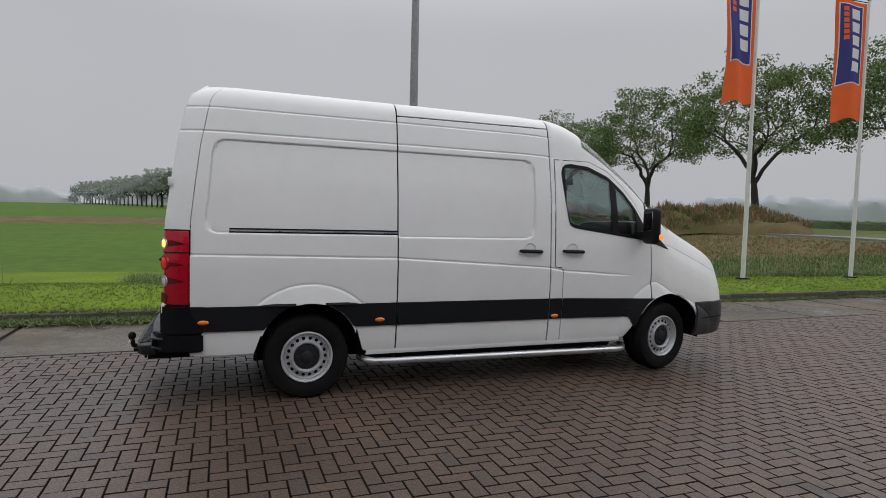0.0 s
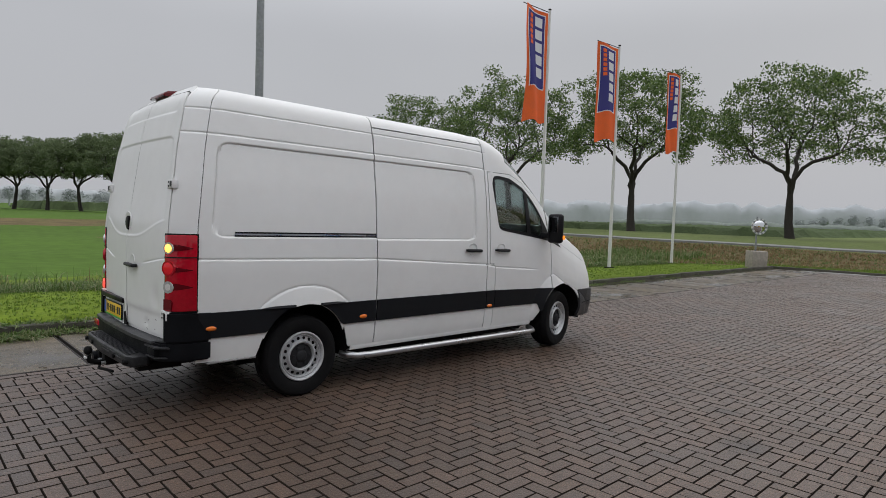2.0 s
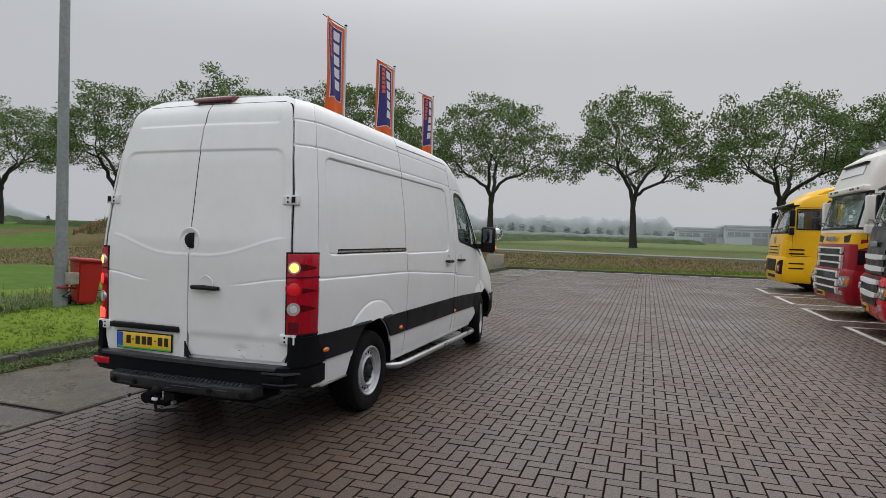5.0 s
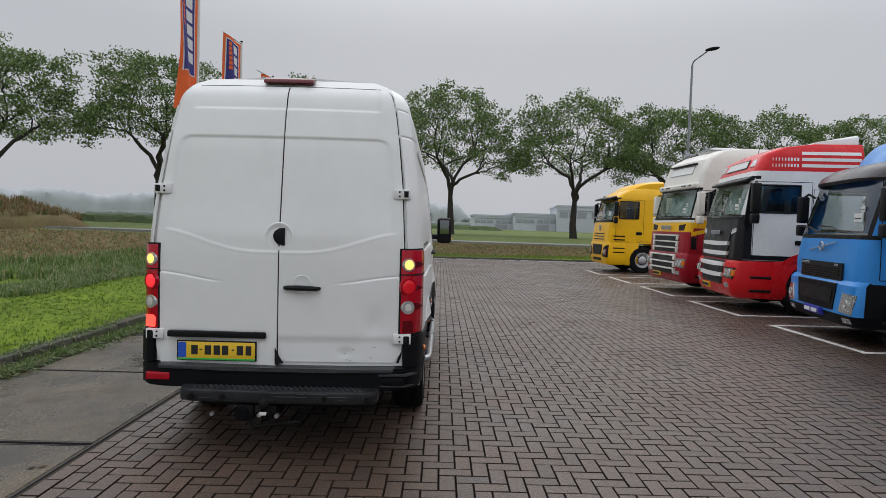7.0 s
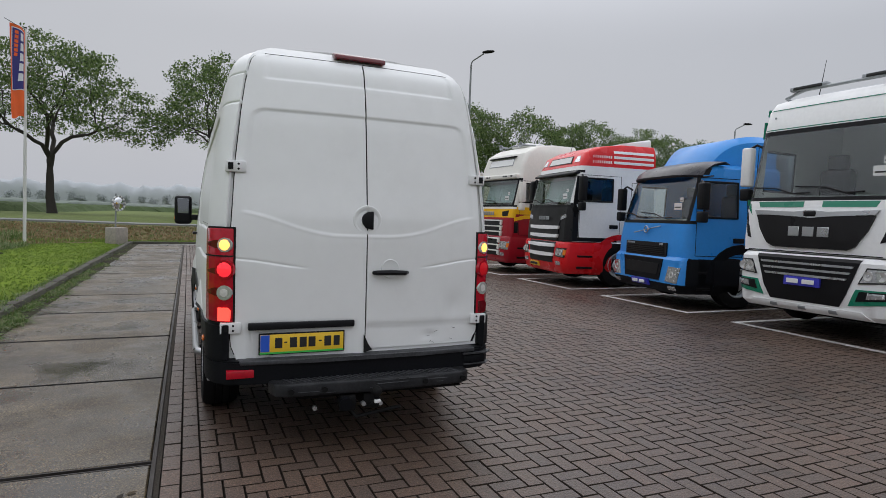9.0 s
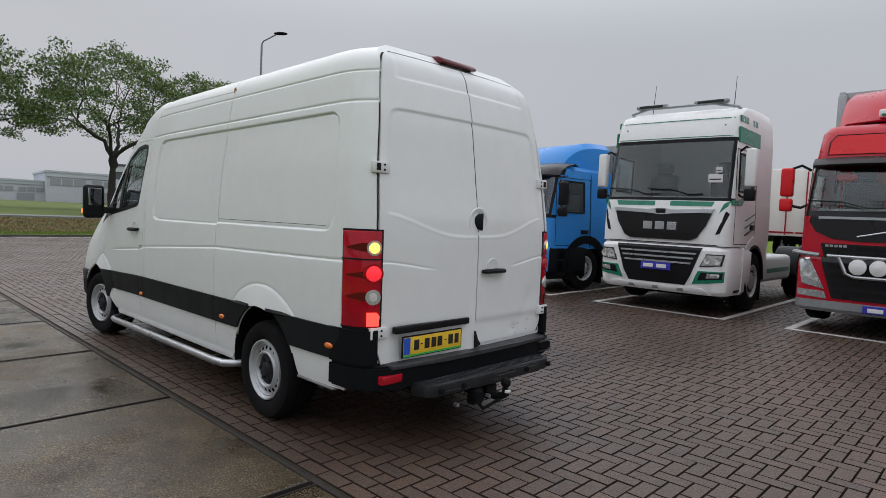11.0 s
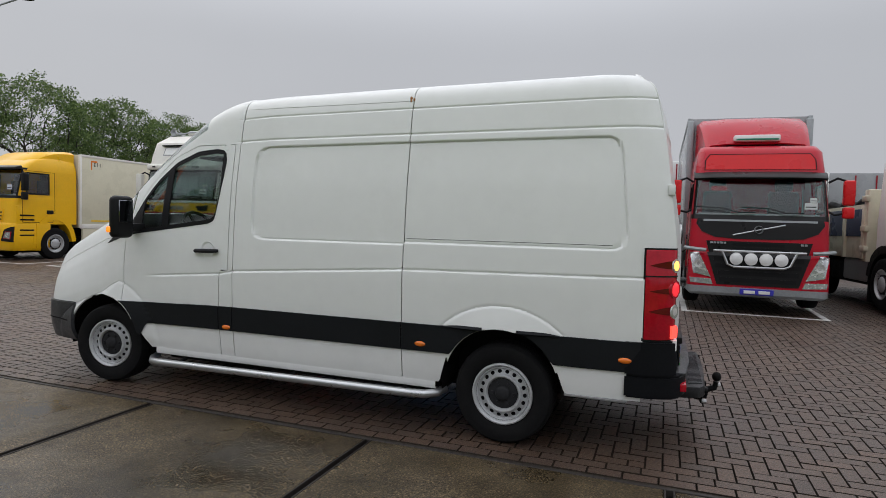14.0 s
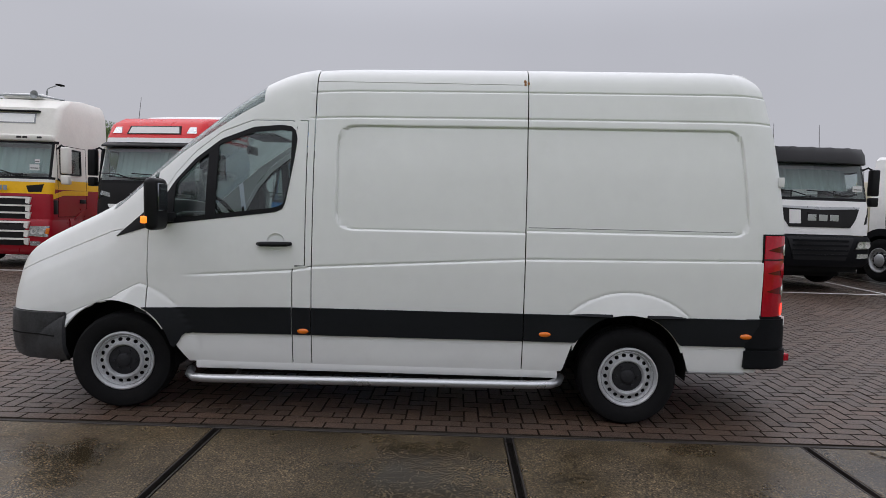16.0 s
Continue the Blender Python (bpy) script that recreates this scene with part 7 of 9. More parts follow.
    for s in (1, -1):
        part("side_skirt", boxed(min(s * 1.1, s * 1.19), max(s * 1.1, s * 1.19), -5.4, -2.3, 0.35, 0.88, 0.02), M["cream"], t)
        part("yellow_stripe", boxed(min(s * 1.19, s * 1.205), max(s * 1.19, s * 1.205), -9.4, -2.6, 1.06, 1.10), M["plate"], b)
        bm = bmesh.new()
        box(bm, min(s * 1.19, s * 1.206), max(s * 1.19, s * 1.206), -2.62, -2.58, 2.62, 2.84)
        box(bm, min(s * 1.19, s * 1.206), max(s * 1.19, s * 1.206), -2.82, -2.58, 2.80, 2.84)
        part("corner_mark", bm, M["orange_lens"], b)
        txt = bpy.data.curves.new("code", "FONT")
        txt.body, txt.size, txt.extrude = "E11", 0.2, 0.002
        tob = new("code", txt)
        tob.parent = b
        tob.matrix_local = Matrix.Translation((s * 1.207, -2.68 if s < 0 else -3.05, 2.62)) @ (Matrix.Rotation(radians(-90), 4, "Z") if s < 0 else Matrix.Rotation(radians(90), 4, "Z")) @ Matrix.Rotation(radians(90), 4, "X")
        txt.materials.append(M["ink"])
    mirrors(t, 1.13, 1.75, 2.25, -0.2, "black")
    wipers(t, 1.64, -0.09, 1.13)
    sticker(t, -0.8, 1.78, up.front(0.8, 1.78) + 0.004)
    # a tall day cab: everything over the wheels stands higher
    was, now = (0.55, 1.0, 1.66, 2.30, 2.60, 2.90, 3.06), (0.55, 1.14, 2.02, 2.70, 2.94, 3.36, 3.48)
    for o in t.children_recursive:
        if o.type == "FONT":
            o.location.z += 0.46
        elif o.name.split(".")[0] not in ("wheel", "rim", "nut_ring"):
            for v in o.data.vertices:
                v.co.z = float(np.interp(v.co.z, was, now)) if v.co.z > 0.55 else v.co.z
    return t


truck_yellow()


# red box truck with four driving lamps
def truck_crimson():
    t = thing("truck", place(-2.52, -6.86, 0.6, 0.975, 1.015), "crimson box truck with a bar of four driving lamps", "truck", "parked trucks")
    d = 2.1
    up = Cab(t, [(0.98, 1.14, -0.02, "crimson"), (1.22, 1.14, -0.02, "crimson"), (1.58, 1.13, -0.06, "anthracite|crimson"), (1.66, 1.13, -0.09, "crimson"), (2.32, 1.09, -0.26, "crimson"), (2.46, 1.08, -0.32, "crimson"), (2.80, 1.05, -0.44, "crimson"), (2.92, 0.99, -0.62, "crimson"), (2.98, 0.92, -0.95, "crimson")], d, 0.15, (1.66, 2.32), (1.72, 2.24), (-0.42, -1.12))
    low = Cab(t, [(0.24, 1.10, -0.02, "galv"), (0.29, 1.15, 0.04, "galv"), (0.40, 1.15, 0.05, "crimson"), (0.94, 1.15, 0.04, "crimson"), (1.0, 1.14, -0.01, "crimson")], 0.70, 0.14)
    insides(t, 1.13, 1.66, d, -0.12)
    chassis(t, d, 8.0, [-1.12, -5.8])
    up.panel("front_panel", [(-1.02, 1.60), (1.02, 1.60), (1.04, 1.50), (0.94, 1.36), (0.72, 1.27), (0.4, 1.245), (-0.4, 1.245), (-0.72, 1.27), (-0.94, 1.36), (-1.04, 1.50)], "anthracite", 0.012)
    up.panel("chrome_line", [(-0.92, 1.545), (0.92, 1.545), (0.92, 1.58), (-0.92, 1.58)], "galv", 0.022)
    bm = bmesh.new()
    rod(bm, (0.42, 0.01, 1.31), (-0.42, -0.02, 1.50), 0.012, n=6)
    lathe(bm, [(0.05, 0.0), (0.064, 0.03), (0.078, 0.0)], (0, 0.0, 1.405), "y", 24)
    part("badge", bm, M["chrome"], t)
    gr = up.panel("grille", [(-0.86, 1.20), (0.86, 1.20), (0.80, 0.99), (-0.80, 0.99)], "anthracite", 0.014)
    for z in (1.04, 1.12):
        up.panel("grille_slot", [(-0.42, z), (0.42, z), (0.42, z + 0.05), (-0.42, z + 0.05)], "black", 0.02, 0.03, gr)
    lg = low.panel("lower_grille", [(-0.84, 1.0), (0.84, 1.0), (0.66, 0.44), (-0.66, 0.44)], "anthracite", 0.014)
    for k in range(4):
        w = 0.62 + 0.035 * k
        low.panel("grille_slot", [(-w, 0.49 + 0.12 * k), (w, 0.49 + 0.12 * k), (w, 0.565 + 0.12 * k), (-w, 0.565 + 0.12 * k)], "black", 0.02, 0.03, lg)
    letters(gr, 5, 0.52, 0.80, 1.15, 0.035, 0.03, "galv")
    letters(gr, 2, -0.78, -0.66, 1.15, 0.035, 0.03, "galv")
    bm = bmesh.new()
    tube(bm, [(-0.74, 0.14, 1.03), (0.74, 0.14, 1.03)], 0.024, 10)
    tube(bm, [(0.60, 0.14, 1.03), (0.50, 0.15, 0.80), (0.40, 0.15, 0.76), (-0.40, 0.15, 0.76), (-0.50, 0.15, 0.80), (-0.60, 0.14, 1.03)], 0.024, 10)
    bar = part("lamp_bar", bm, M["chrome"], t)
    for x in (-0.36, -0.12, 0.12, 0.36):
        bm = bmesh.new()
        lathe(bm, [(0.0, 0.05), (0.07, 0.045), (0.092, 0.034), (0.105, 0.03), (0.108, 0.0), (0.08, -0.06)], (x, 0.14, 0.90), "y", 28)
        o = part("driving_lamp", bm, M["white_plastic"], bar, "round driving lamp with a pale glass")
    dp = low.panel("dealer_plate", [(-0.27, 0.28), (0.27, 0.28), (0.27, 0.385), (-0.27, 0.385)], "banner_blue", 0.05, label="blue dealer plate")
    letters(dp, 2, -0.24, 0.24, 0.305, 0.055, 0.118, "paper")
    for s in (1, -1):
        low.lamp([(s * 0.76, 0.56), (s * 1.06, 0.62), (s * 1.13, 0.98), (s * 0.98, 0.99)], shade="headlamp", eyes=1)
        low.panel("fog_lamp", [(s * 0.72, 0.43), (s * 1.10, 0.45), (s * 1.12, 0.54), (s * 0.76, 0.53)], "headlamp", 0.014)
        part("lamp_guard", tube(bmesh.new(), [(s * 0.86, 0.06, 1.03), (s * 1.08, 0.07, 1.05), (s * 1.20, -0.02, 1.06), (s * 1.21, -0.2, 1.06)], 0.032, 8), M["galv"], t)
        wheel_arch(t, s, 1.15, -1.12, 0.58, 0.12, "black", a1=175)
        part("step_panel", boxed(min(s * 0.95, s * 1.14), max(s * 0.95, s * 1.14), -0.75, -0.5, 0.3, 1.0, 0.03), M["crimson"], t)
        part("box_pillar", boxed(min(s * 1.06, s * 1.2), max(s * 1.06, s * 1.2), -2.2, -2.06, 0.95, 3.66, 0.03), M["galv"], t)
        low.panel("lamp_glare_bar", [(s * 0.84, 0.66), (s * 0.98, 0.70), (s * 1.0, 0.73), (s * 0.84, 0.69)], "clear_lens", 0.03, 0.01)
    door_lines(up, -0.28, -1.32, 1.02, 2.34, 1.74, 2.22, 1.2)
    g, prev = bmesh.new(), None
    for i in range(17):
        x = -1.10 + 2.2 * i / 16
        k = 1 - abs(x / 1.1) ** 4
        cur = [g.verts.new(p) for p in ((x, -0.40 - 0.16 * (1 - k), 2.46), (x, -0.16 - 0.20 * (1 - k), 2.42), (x, -0.04 - 0.22 * (1 - k), 2.32), (x, -0.08 - 0.22 * (1 - k), 2.29))]
        if prev:
            for m in range(3):
                g.faces.new((prev[m], prev[m + 1], cur[m + 1], cur[m]))
        prev = cur
    part("sun_visor_panel", g, M["anthracite"], t, solid=0.015)
    up.panel("sign_gap", [(-0.93, 2.47), (0.93, 2.47), (0.92, 2.66), (0.84, 2.77), (-0.84, 2.77), (-0.92, 2.66)], "seam", 0.006)
    up.panel("sign_panel", [(-0.91, 2.48), (0.91, 2.48), (0.90, 2.66), (0.83, 2.755), (-0.83, 2.755), (-0.90, 2.66)], "red", 0.014, label="blank red roof panel")
    g, prev = bmesh.new(), None
    for i in range(13):
        f = i / 12
        y, z = -0.80 - 1.3 * f, 2.98 + 0.66 * (1 - (1 - f) ** 1.9)
        w = 0.90 + 0.12 * f
        cur = [g.verts.new(p) for p in ((-w, y, 2.9), (-w, y, z - 0.08), (-w + 0.10, y, z), (-0.45, y, z + 0.03), (0.45, y, z + 0.03), (w - 0.10, y, z), (w, y, z - 0.08), (w, y, 2.9))]
        if prev:
            for k in range(7):
                g.faces.new((prev[k], prev[k + 1], cur[k + 1], cur[k]))
        prev = cur
    part("roof_fairing", g, M["crimson"], t, solid=0.03)
    part("sign_lamp", boxed(-0.40, 0.40, -1.02, -0.74, 3.04, 3.16, 0.03), M["twhite"], t, "white illuminated roof sign with green edge")
    part("sign_edge", boxed(-0.36, 0.36, -0.745, -0.732, 3.06, 3.09, 0.004), M["green"], t)
    tail_box(t, 1.18, -2.15, -8.5, 0.95, 3.72, "grey_box", "galv")
    mirrors(t, 1.13, 1.86, 2.28, -0.16, "red", "red", 0.36)
    wipers(t, 1.68, -0.06, 1.13)
    sticker(t, -0.82, 1.78, up.front(0.82, 1.78) + 0.004, 0.2, 0.11)
    sticker(t, -0.86, 1.90, up.front(0.86, 1.9) + 0.004, 0.1, 0.08)
    part("visor_reflector", boxed(0.52, 0.80, -0.36, -0.28, 2.10, 2.19, 0.04, 3), M["red"], t)
    return t


truck_crimson()


# white tippers beyond
def truck_tipper(x, yf):
    t = thing("truck", place(x, yf, 5.0, 0.96, 0.965), "white tipper truck with black visor and grey body", "truck", "parked trucks")
    d = 1.75
    up = Cab(t, [(1.12, 1.13, -0.02, "twhite"), (1.30, 1.13, -0.02, "twhite"), (1.70, 1.13, -0.06, "twhite"), (1.82, 1.12, -0.09, "black|twhite"), (1.88, 1.12, -0.10, "twhite"), (2.58, 1.08, -0.24, "black|twhite"), (2.64, 1.08, -0.26, "twhite"), (2.84, 1.06, -0.36, "twhite"), (2.92, 0.98, -0.7, "twhite")], d, 0.13, (1.88, 2.58), (1.96, 2.46), (-0.40, -1.10))
    low = Cab(t, [(0.46, 1.08, -0.04, "bumper"), (0.56, 1.14, 0.03, "bumper"), (1.02, 1.15, 0.04, "bumper"), (1.10, 1.13, -0.01, "bumper")], 0.72, 0.13)
    insides(t, 1.12, 1.86, d, -0.14)
    chassis(t, d, 7.0, [-1.35, -4.6, -5.9])
    g, prev = bmesh.new(), None
    for i in range(23):
        x0 = -1.10 + 2.2 * i / 22
        k = 1 - abs(x0 / 1.1) ** 6
        b = 0.015 if i % 4 == 0 else 0.0
        cur = [g.verts.new(p) for p in ((x0, -0.62, 2.96 + b), (x0, -0.24 - 0.14 * (1 - k), 2.92 + b), (x0, -0.12 - 0.16 * (1 - k), 2.80), (x0, -0.08 - 0.16 * (1 - k), 2.60), (x0, -0.14 - 0.16 * (1 - k), 2.58))]
        if prev:
            for m in range(4):
                g.faces.new((prev[m], prev[m + 1], cur[m + 1], cur[m]))
        prev = cur
    part("sun_visor_panel", g, M["anthracite"], t, solid=0.02)
    gr = up.panel("grille", [(-0.86, 1.66), (0.86, 1.66), (0.78, 1.44), (0.66, 1.27), (-0.66, 1.27), (-0.78, 1.44)], "anthracite", 0.012)
    up.panel("grille_trim", [(-0.88, 1.70), (0, 1.69), (0.88, 1.70), (0.84, 1.66), (0, 1.63), (-0.84, 1.66)], "chrome", 0.02)
    letters(gr, 3, -0.42, 0.30, 1.40, 0.13, 0.0, "chrome")
    up.panel("paper_sheet", [(0.42, 1.34), (0.66, 1.34), (0.66, 1.62), (0.42, 1.62)], "paper", 0.02)
    g = low.panel("lower_grille", [(-0.72, 1.07), (0.72, 1.07), (0.56, 0.60), (-0.56, 0.60)], "black", 0.014)
    for z in (0.70, 0.80, 0.90, 1.0):
        low.panel("grille_slat", [(-0.60, z - 0.018), (0.60, z - 0.018), (0.60, z + 0.018), (-0.60, z + 0.018)], "bumper", 0.026, 0.03, g)
    for s in (1, -1):
        low.lamp([(s * 0.74, 0.82), (s * 1.08, 0.84), (s * 1.11, 1.01), (s * 0.82, 1.01)])
        low.panel("fog_lamp", [(s * 0.80, 0.64), (s * 1.05, 0.66), (s * 1.06, 0.74), (s * 0.82, 0.74)], "headlamp", 0.012)
        up.panel("air_slot", [(s * 0.97, 1.34), (s * 1.03, 1.36), (s * 1.11, 1.66), (s * 1.07, 1.70)], "black", 0.006)
        wheel_arch(t, s, 1.16, -1.35, 0.58, 0.16, "bumper", a1=170)
        part("step_panel", boxed(min(s * 0.9, s * 1.13), max(s * 0.9, s * 1.13), -0.75, -0.45, 0.5, 1.12, 0.03), M["bumper"], t)
        steps(t, s, 1.17, -0.42, -0.74, (0.40, 0.62, 0.86), "galv")
        part("fuel_tank", boxed(min(s * 0.6, s * 1.12), max(s * 0.6, s * 1.12), -3.4, -2.1, 0.45, 0.95, 0.08, 3), M["galv"], t)
    door_lines(up, -0.26, -1.28, 1.16, 2.58, 1.98, 2.44, 1.42)
    mirrors(t, 1.12, 1.95, 2.5, -0.25, "black")
    wipers(t, 1.90, -0.08, 1.12)
    sticker(t, -0.85, 2.02, up.front(0.85, 2.02) + 0.004, 0.2, 0.12)
    part("dash_papers", boxed(-0.2, 0.35, -0.42, -0.40, 1.92, 2.06), M["paper"], t)
    curtain(t, 0.98, 2.05, 2.5, -0.45)
    g = bmesh.new()
    prism(g, [(-1.95, 0.95), (-1.95, 1.90), (-2.15, 2.06), (-7.2, 2.0), (-7.2, 0.95)], "x", -1.2, 1.2, 0.02)
    tip = part("tipper_body", g, M["cream"], t, "dirty cream tipper body")
    for s in (1, -1):
        for k in range(6):
            y = -2.1 - k * 0.98
            part("rib", boxed(min(s * 1.18, s * 1.26), max(s * 1.18, s * 1.26), y - 0.06, y + 0.06, 0.95, 1.98, 0.01), M["cream"], tip)
        part("front_post", boxed(min(s * 1.0, s * 1.24), max(s * 1.0, s * 1.24), -2.12, -1.92, 0.9, 2.34, 0.02), M["cream"], tip)
        for z in (1.1, 1.5, 2.1):
            part("hinge_box", boxed(min(s * 1.2, s * 1.29), max(s * 1.2, s * 1.29), -2.14, -1.9, z, z + 0.12, 0.02), M["cream"], tip)
        part("side_board", boxed(min(s * 1.19, s * 1.225), max(s * 1.19, s * 1.225), -7.0, -2.2, 1.40, 1.96, 0.01), M["slate_blue"], tip)
        part("load_cover", tube(bmesh.new(), [(s * 1.1, -2.1 - 0.3 * k, 2.10 + 0.05 * math.sin(k * 2.1)) for k in range(16)], 0.09, 8), M["black"], tip)
    bm = bmesh.new()
    for x0 in (-0.55, 0.5):
        rod(bm, (x0, -0.9, 2.88), (x0, -0.95, 3.5), 0.008, 0.004, 6)
    part("aerial", bm, M["black"], t)
    return t


truck_tipper(-5.95, -6.85)
truck_tipper(-9.5, -7.2)


# trailers standing behind
def trailer(x, y0, length, key, top=3.7, trim="twhite"):
    t = thing("trailer", place(x, y0), "white box trailer parked behind the trucks", "trailer", "trailers behind")
    tail_box(t, 1.22, 0, -length, 1.0, top, key, trim)
    bm = bmesh.new()
    box(bm, -0.5, 0.5, -length, -0.5, 0.7, 1.0)
    box(bm, -0.9, -0.7, -3.2, -3.0, 0, 1.0)
    box(bm, 0.7, 0.9, -3.2, -3.0, 0, 1.0)
    part("chassis", bm, M["dark"], t)
    for y in (-length + 1.5, -length + 2.8):
        for s in (1, -1):
            truck_wheel(t, s * 1.2, y, s=s)
    bm = bmesh.new()
    for s in (1, -1):
        box(bm, min(s * 0.02, s * 1.1), max(s * 0.02, s * 1.1), 0.0, 0.02, 1.1, 1.16)
        box(bm, min(s * 0.3, s * 0.34), max(s * 0.3, s * 0.34), 0.0, 0.04, 1.05, top - 0.1)
    part("door_bar", bm, M["maroon"], t)


for x, y0, ln, k, top in ((-0.9, -16.0, 8, "twhite", 3.5), (-4.6, -18.5, 9, "twhite", 3.7), (-7.6, -20.5, 9, "grey_box", 3.4), (-10.8, -17.5, 9, "ivory", 3.6), (2.4, -22.0, 9, "ivory", 3.5), (5.6, -22.0, 9, "twhite", 3.4)):
    trailer(x, y0, ln, k, top)

# ---- posts, flags, bin ----
M["pole_white"] = mat("white_lacquered_pole", (0.62, 0.62, 0.6), 0.45, vary=0.1, scale=3)
M["zinc"] = mat("grey_zinc_post", (0.24, 0.255, 0.265), 0.55, metal=0.3, vary=0.25, scale=2.5, fine=18, dirt=(0.4, 0.41, 0.4), dirt_amt=0.4)
M["flag_orange"] = mat("orange_flag_cloth", (0.78, 0.13, 0.03), 0.85, vary=0.12, scale=4)
M["flag_blue"] = mat("dark_blue_flag_cloth", (0.045, 0.042, 0.20), 0.85, vary=0.12, scale=4)
M["flag_white"] = mat("white_flag_print", (0.66, 0.66, 0.68), 0.85, vary=0.05)
M["bin"] = mat("red_bin_plastic", (0.40, 0.014, 0.014), 0.4, vary=0.12, scale=5, dirt=(0.2, 0.02, 0.02), dirt_amt=0.5)
M["stone"] = mat("rough_concrete_block", (0.3, 0.27, 0.23), 0.9, vary=0.35, scale=9, fine=60, bump=0.6, bump_scale=40)
M["mirror"] = mat("convex_mirror", (0.75, 0.77, 0.78), 0.06, metal=1.0, vary=0.02)


def verge(x, y):
    return land_z(x, y)


def flag(x, y, top, turn, sway, W=1.15):
    g = verge(x, y)
    f = thing("flagpole", Matrix.Translation((x, y, g)) @ Matrix.Rotation(radians(turn), 4, "Z"), "white flagpole with an orange and dark blue banner", "flagpole", "flagpoles on the verge")
    bm = bmesh.new()
    rod(bm, (0, 0, -0.15), (0, 0, top * 0.45), 0.06, 0.055, 16)
    rod(bm, (0, 0, top * 0.45), (0, 0, top), 0.05, 0.035, 16)
    part("pole", bm, M["pole_white"], f)
    part("foot", boxed(-0.13, 0.13, -0.13, 0.13, -0.1, 0.04, 0.02), M["dark"], f)
    bm = bmesh.new()
    ellipsoid(bm, (0, 0, top + 0.03), (0.05, 0.05, 0.03))
    rod(bm, (0, 0, top - 0.06), (-0.95, 0, top + 0.09), 0.012, n=6)
    part("arm", bm, M["black"], f)
    # the hanging cloth, gently folded; u runs out from the pole, v down
    H = 3.25

    def cloth(u, v):
        fold = 0.16 * math.sin(u * 4.2 + v * 2.1 + sway) * u + 0.08 * math.sin(u * 9 + v * 5 + sway * 2) * u * v
        drop = -0.3 * u * (1 - v) + 0.12 * math.sin(u * 6 + sway) * v + 0.1 * u * v
        return Vector((-(0.05 + u * W * (0.86 - 0.12 * v + 0.05 * math.sin(v * 6 + sway))), fold, top - 0.1 - v * H - drop * 0.5))

    def sheet(name, key, u0, u1, v0, v1, off, n=14):
        bm = bmesh.new()
        prev = None
        for i in range(n + 1):
            cur = []
            for j in range(2 * n + 1):
                p = cloth(u0 + (u1 - u0) * i / n, v0 + (v1 - v0) * j / (2 * n))
                p.y += off
                cur.append(bm.verts.new(p))
            if prev:
                for j in range(2 * n):
                    bm.faces.new((prev[j], prev[j + 1], cur[j + 1], cur[j]))
            prev = cur
        return bm
    cl = part("banner", sheet("banner", "flag_orange", 0, 1, 0, 1, 0), M["flag_orange"], f, "orange banner with a dark blue field", solid=0.003)
    for o in (-0.006, 0.006):
        part("white_border", sheet("b", "", 0.10, 0.92, 0.03, 0.70, o, 10), M["flag_white"], cl)
        part("blue_field", sheet("b", "", 0.13, 0.89, 0.04, 0.69, o * 2, 10), M["flag_blue"], cl)
        # block shapes in place of the lettering, running up the cloth
        for k in range(5):
            v0 = 0.60 - k * 0.112
            part("print_block", sheet("b", "", 0.22, 0.52, v0 - 0.085, v0, o * 3, 4), M["flag_white"], cl)
        for k in range(6):
            v0 = 0.33 - k * 0.047
            part("print_block", sheet("b", "", 0.64, 0.80, v0 - 0.036, v0, o * 3, 2), M["flag_orange"], cl)


flag(12.25, 6.05, 7.95, -18, 0.4, 0.98)
flag(16.7, 6.32, 7.95, -22, 1.9, 1.0)
flag(22.6, 6.85, 8.2, -30, 3.1, 0.62)

# lamp post by the verge
px, py = 3.30, 6.80
g = verge(px, py)
post = thing("street_lamp", Matrix.Translation((px, py, g)), "grey galvanised lamp post with a cable box", "street lamp", "street lamps")
bm = bmesh.new()
rod(bm, (0, 0, -0.2), (0, 0, 1.15), 0.115, 0.11, 20)
rod(bm, (0, 0, 1.15), (0, 0, 10.5), 0.10, 0.06, 20)
part("pole", bm, M["zinc"], post)
bm = bmesh.new()
tube(bm, [(0, 0, 10.4), (0.1, 0, 10.9), (0.5, 0, 11.2), (1.2, 0, 11.35)], 0.04)
part("arm", bm, M["zinc"], post)
part("lamp_head", boxed(1.1, 1.9, -0.14, 0.14, 11.3, 11.45, 0.05), M["zinc"], post)
part("cable_box", boxed(-0.02, 0.16, -0.26, -0.10, 0.40, 0.62, 0.015), M["stone"], post, "small grey cable box")
bm = bmesh.new()
tube(bm, [(0.05, -0.2, 0.4), (0.0, -0.22, 0.28), (-0.1, -0.16, 0.2), (0.05, -0.13, 0.16), (0.15, -0.2, 0.05)], 0.012, 6)
part("cable", bm, M["black"], post)

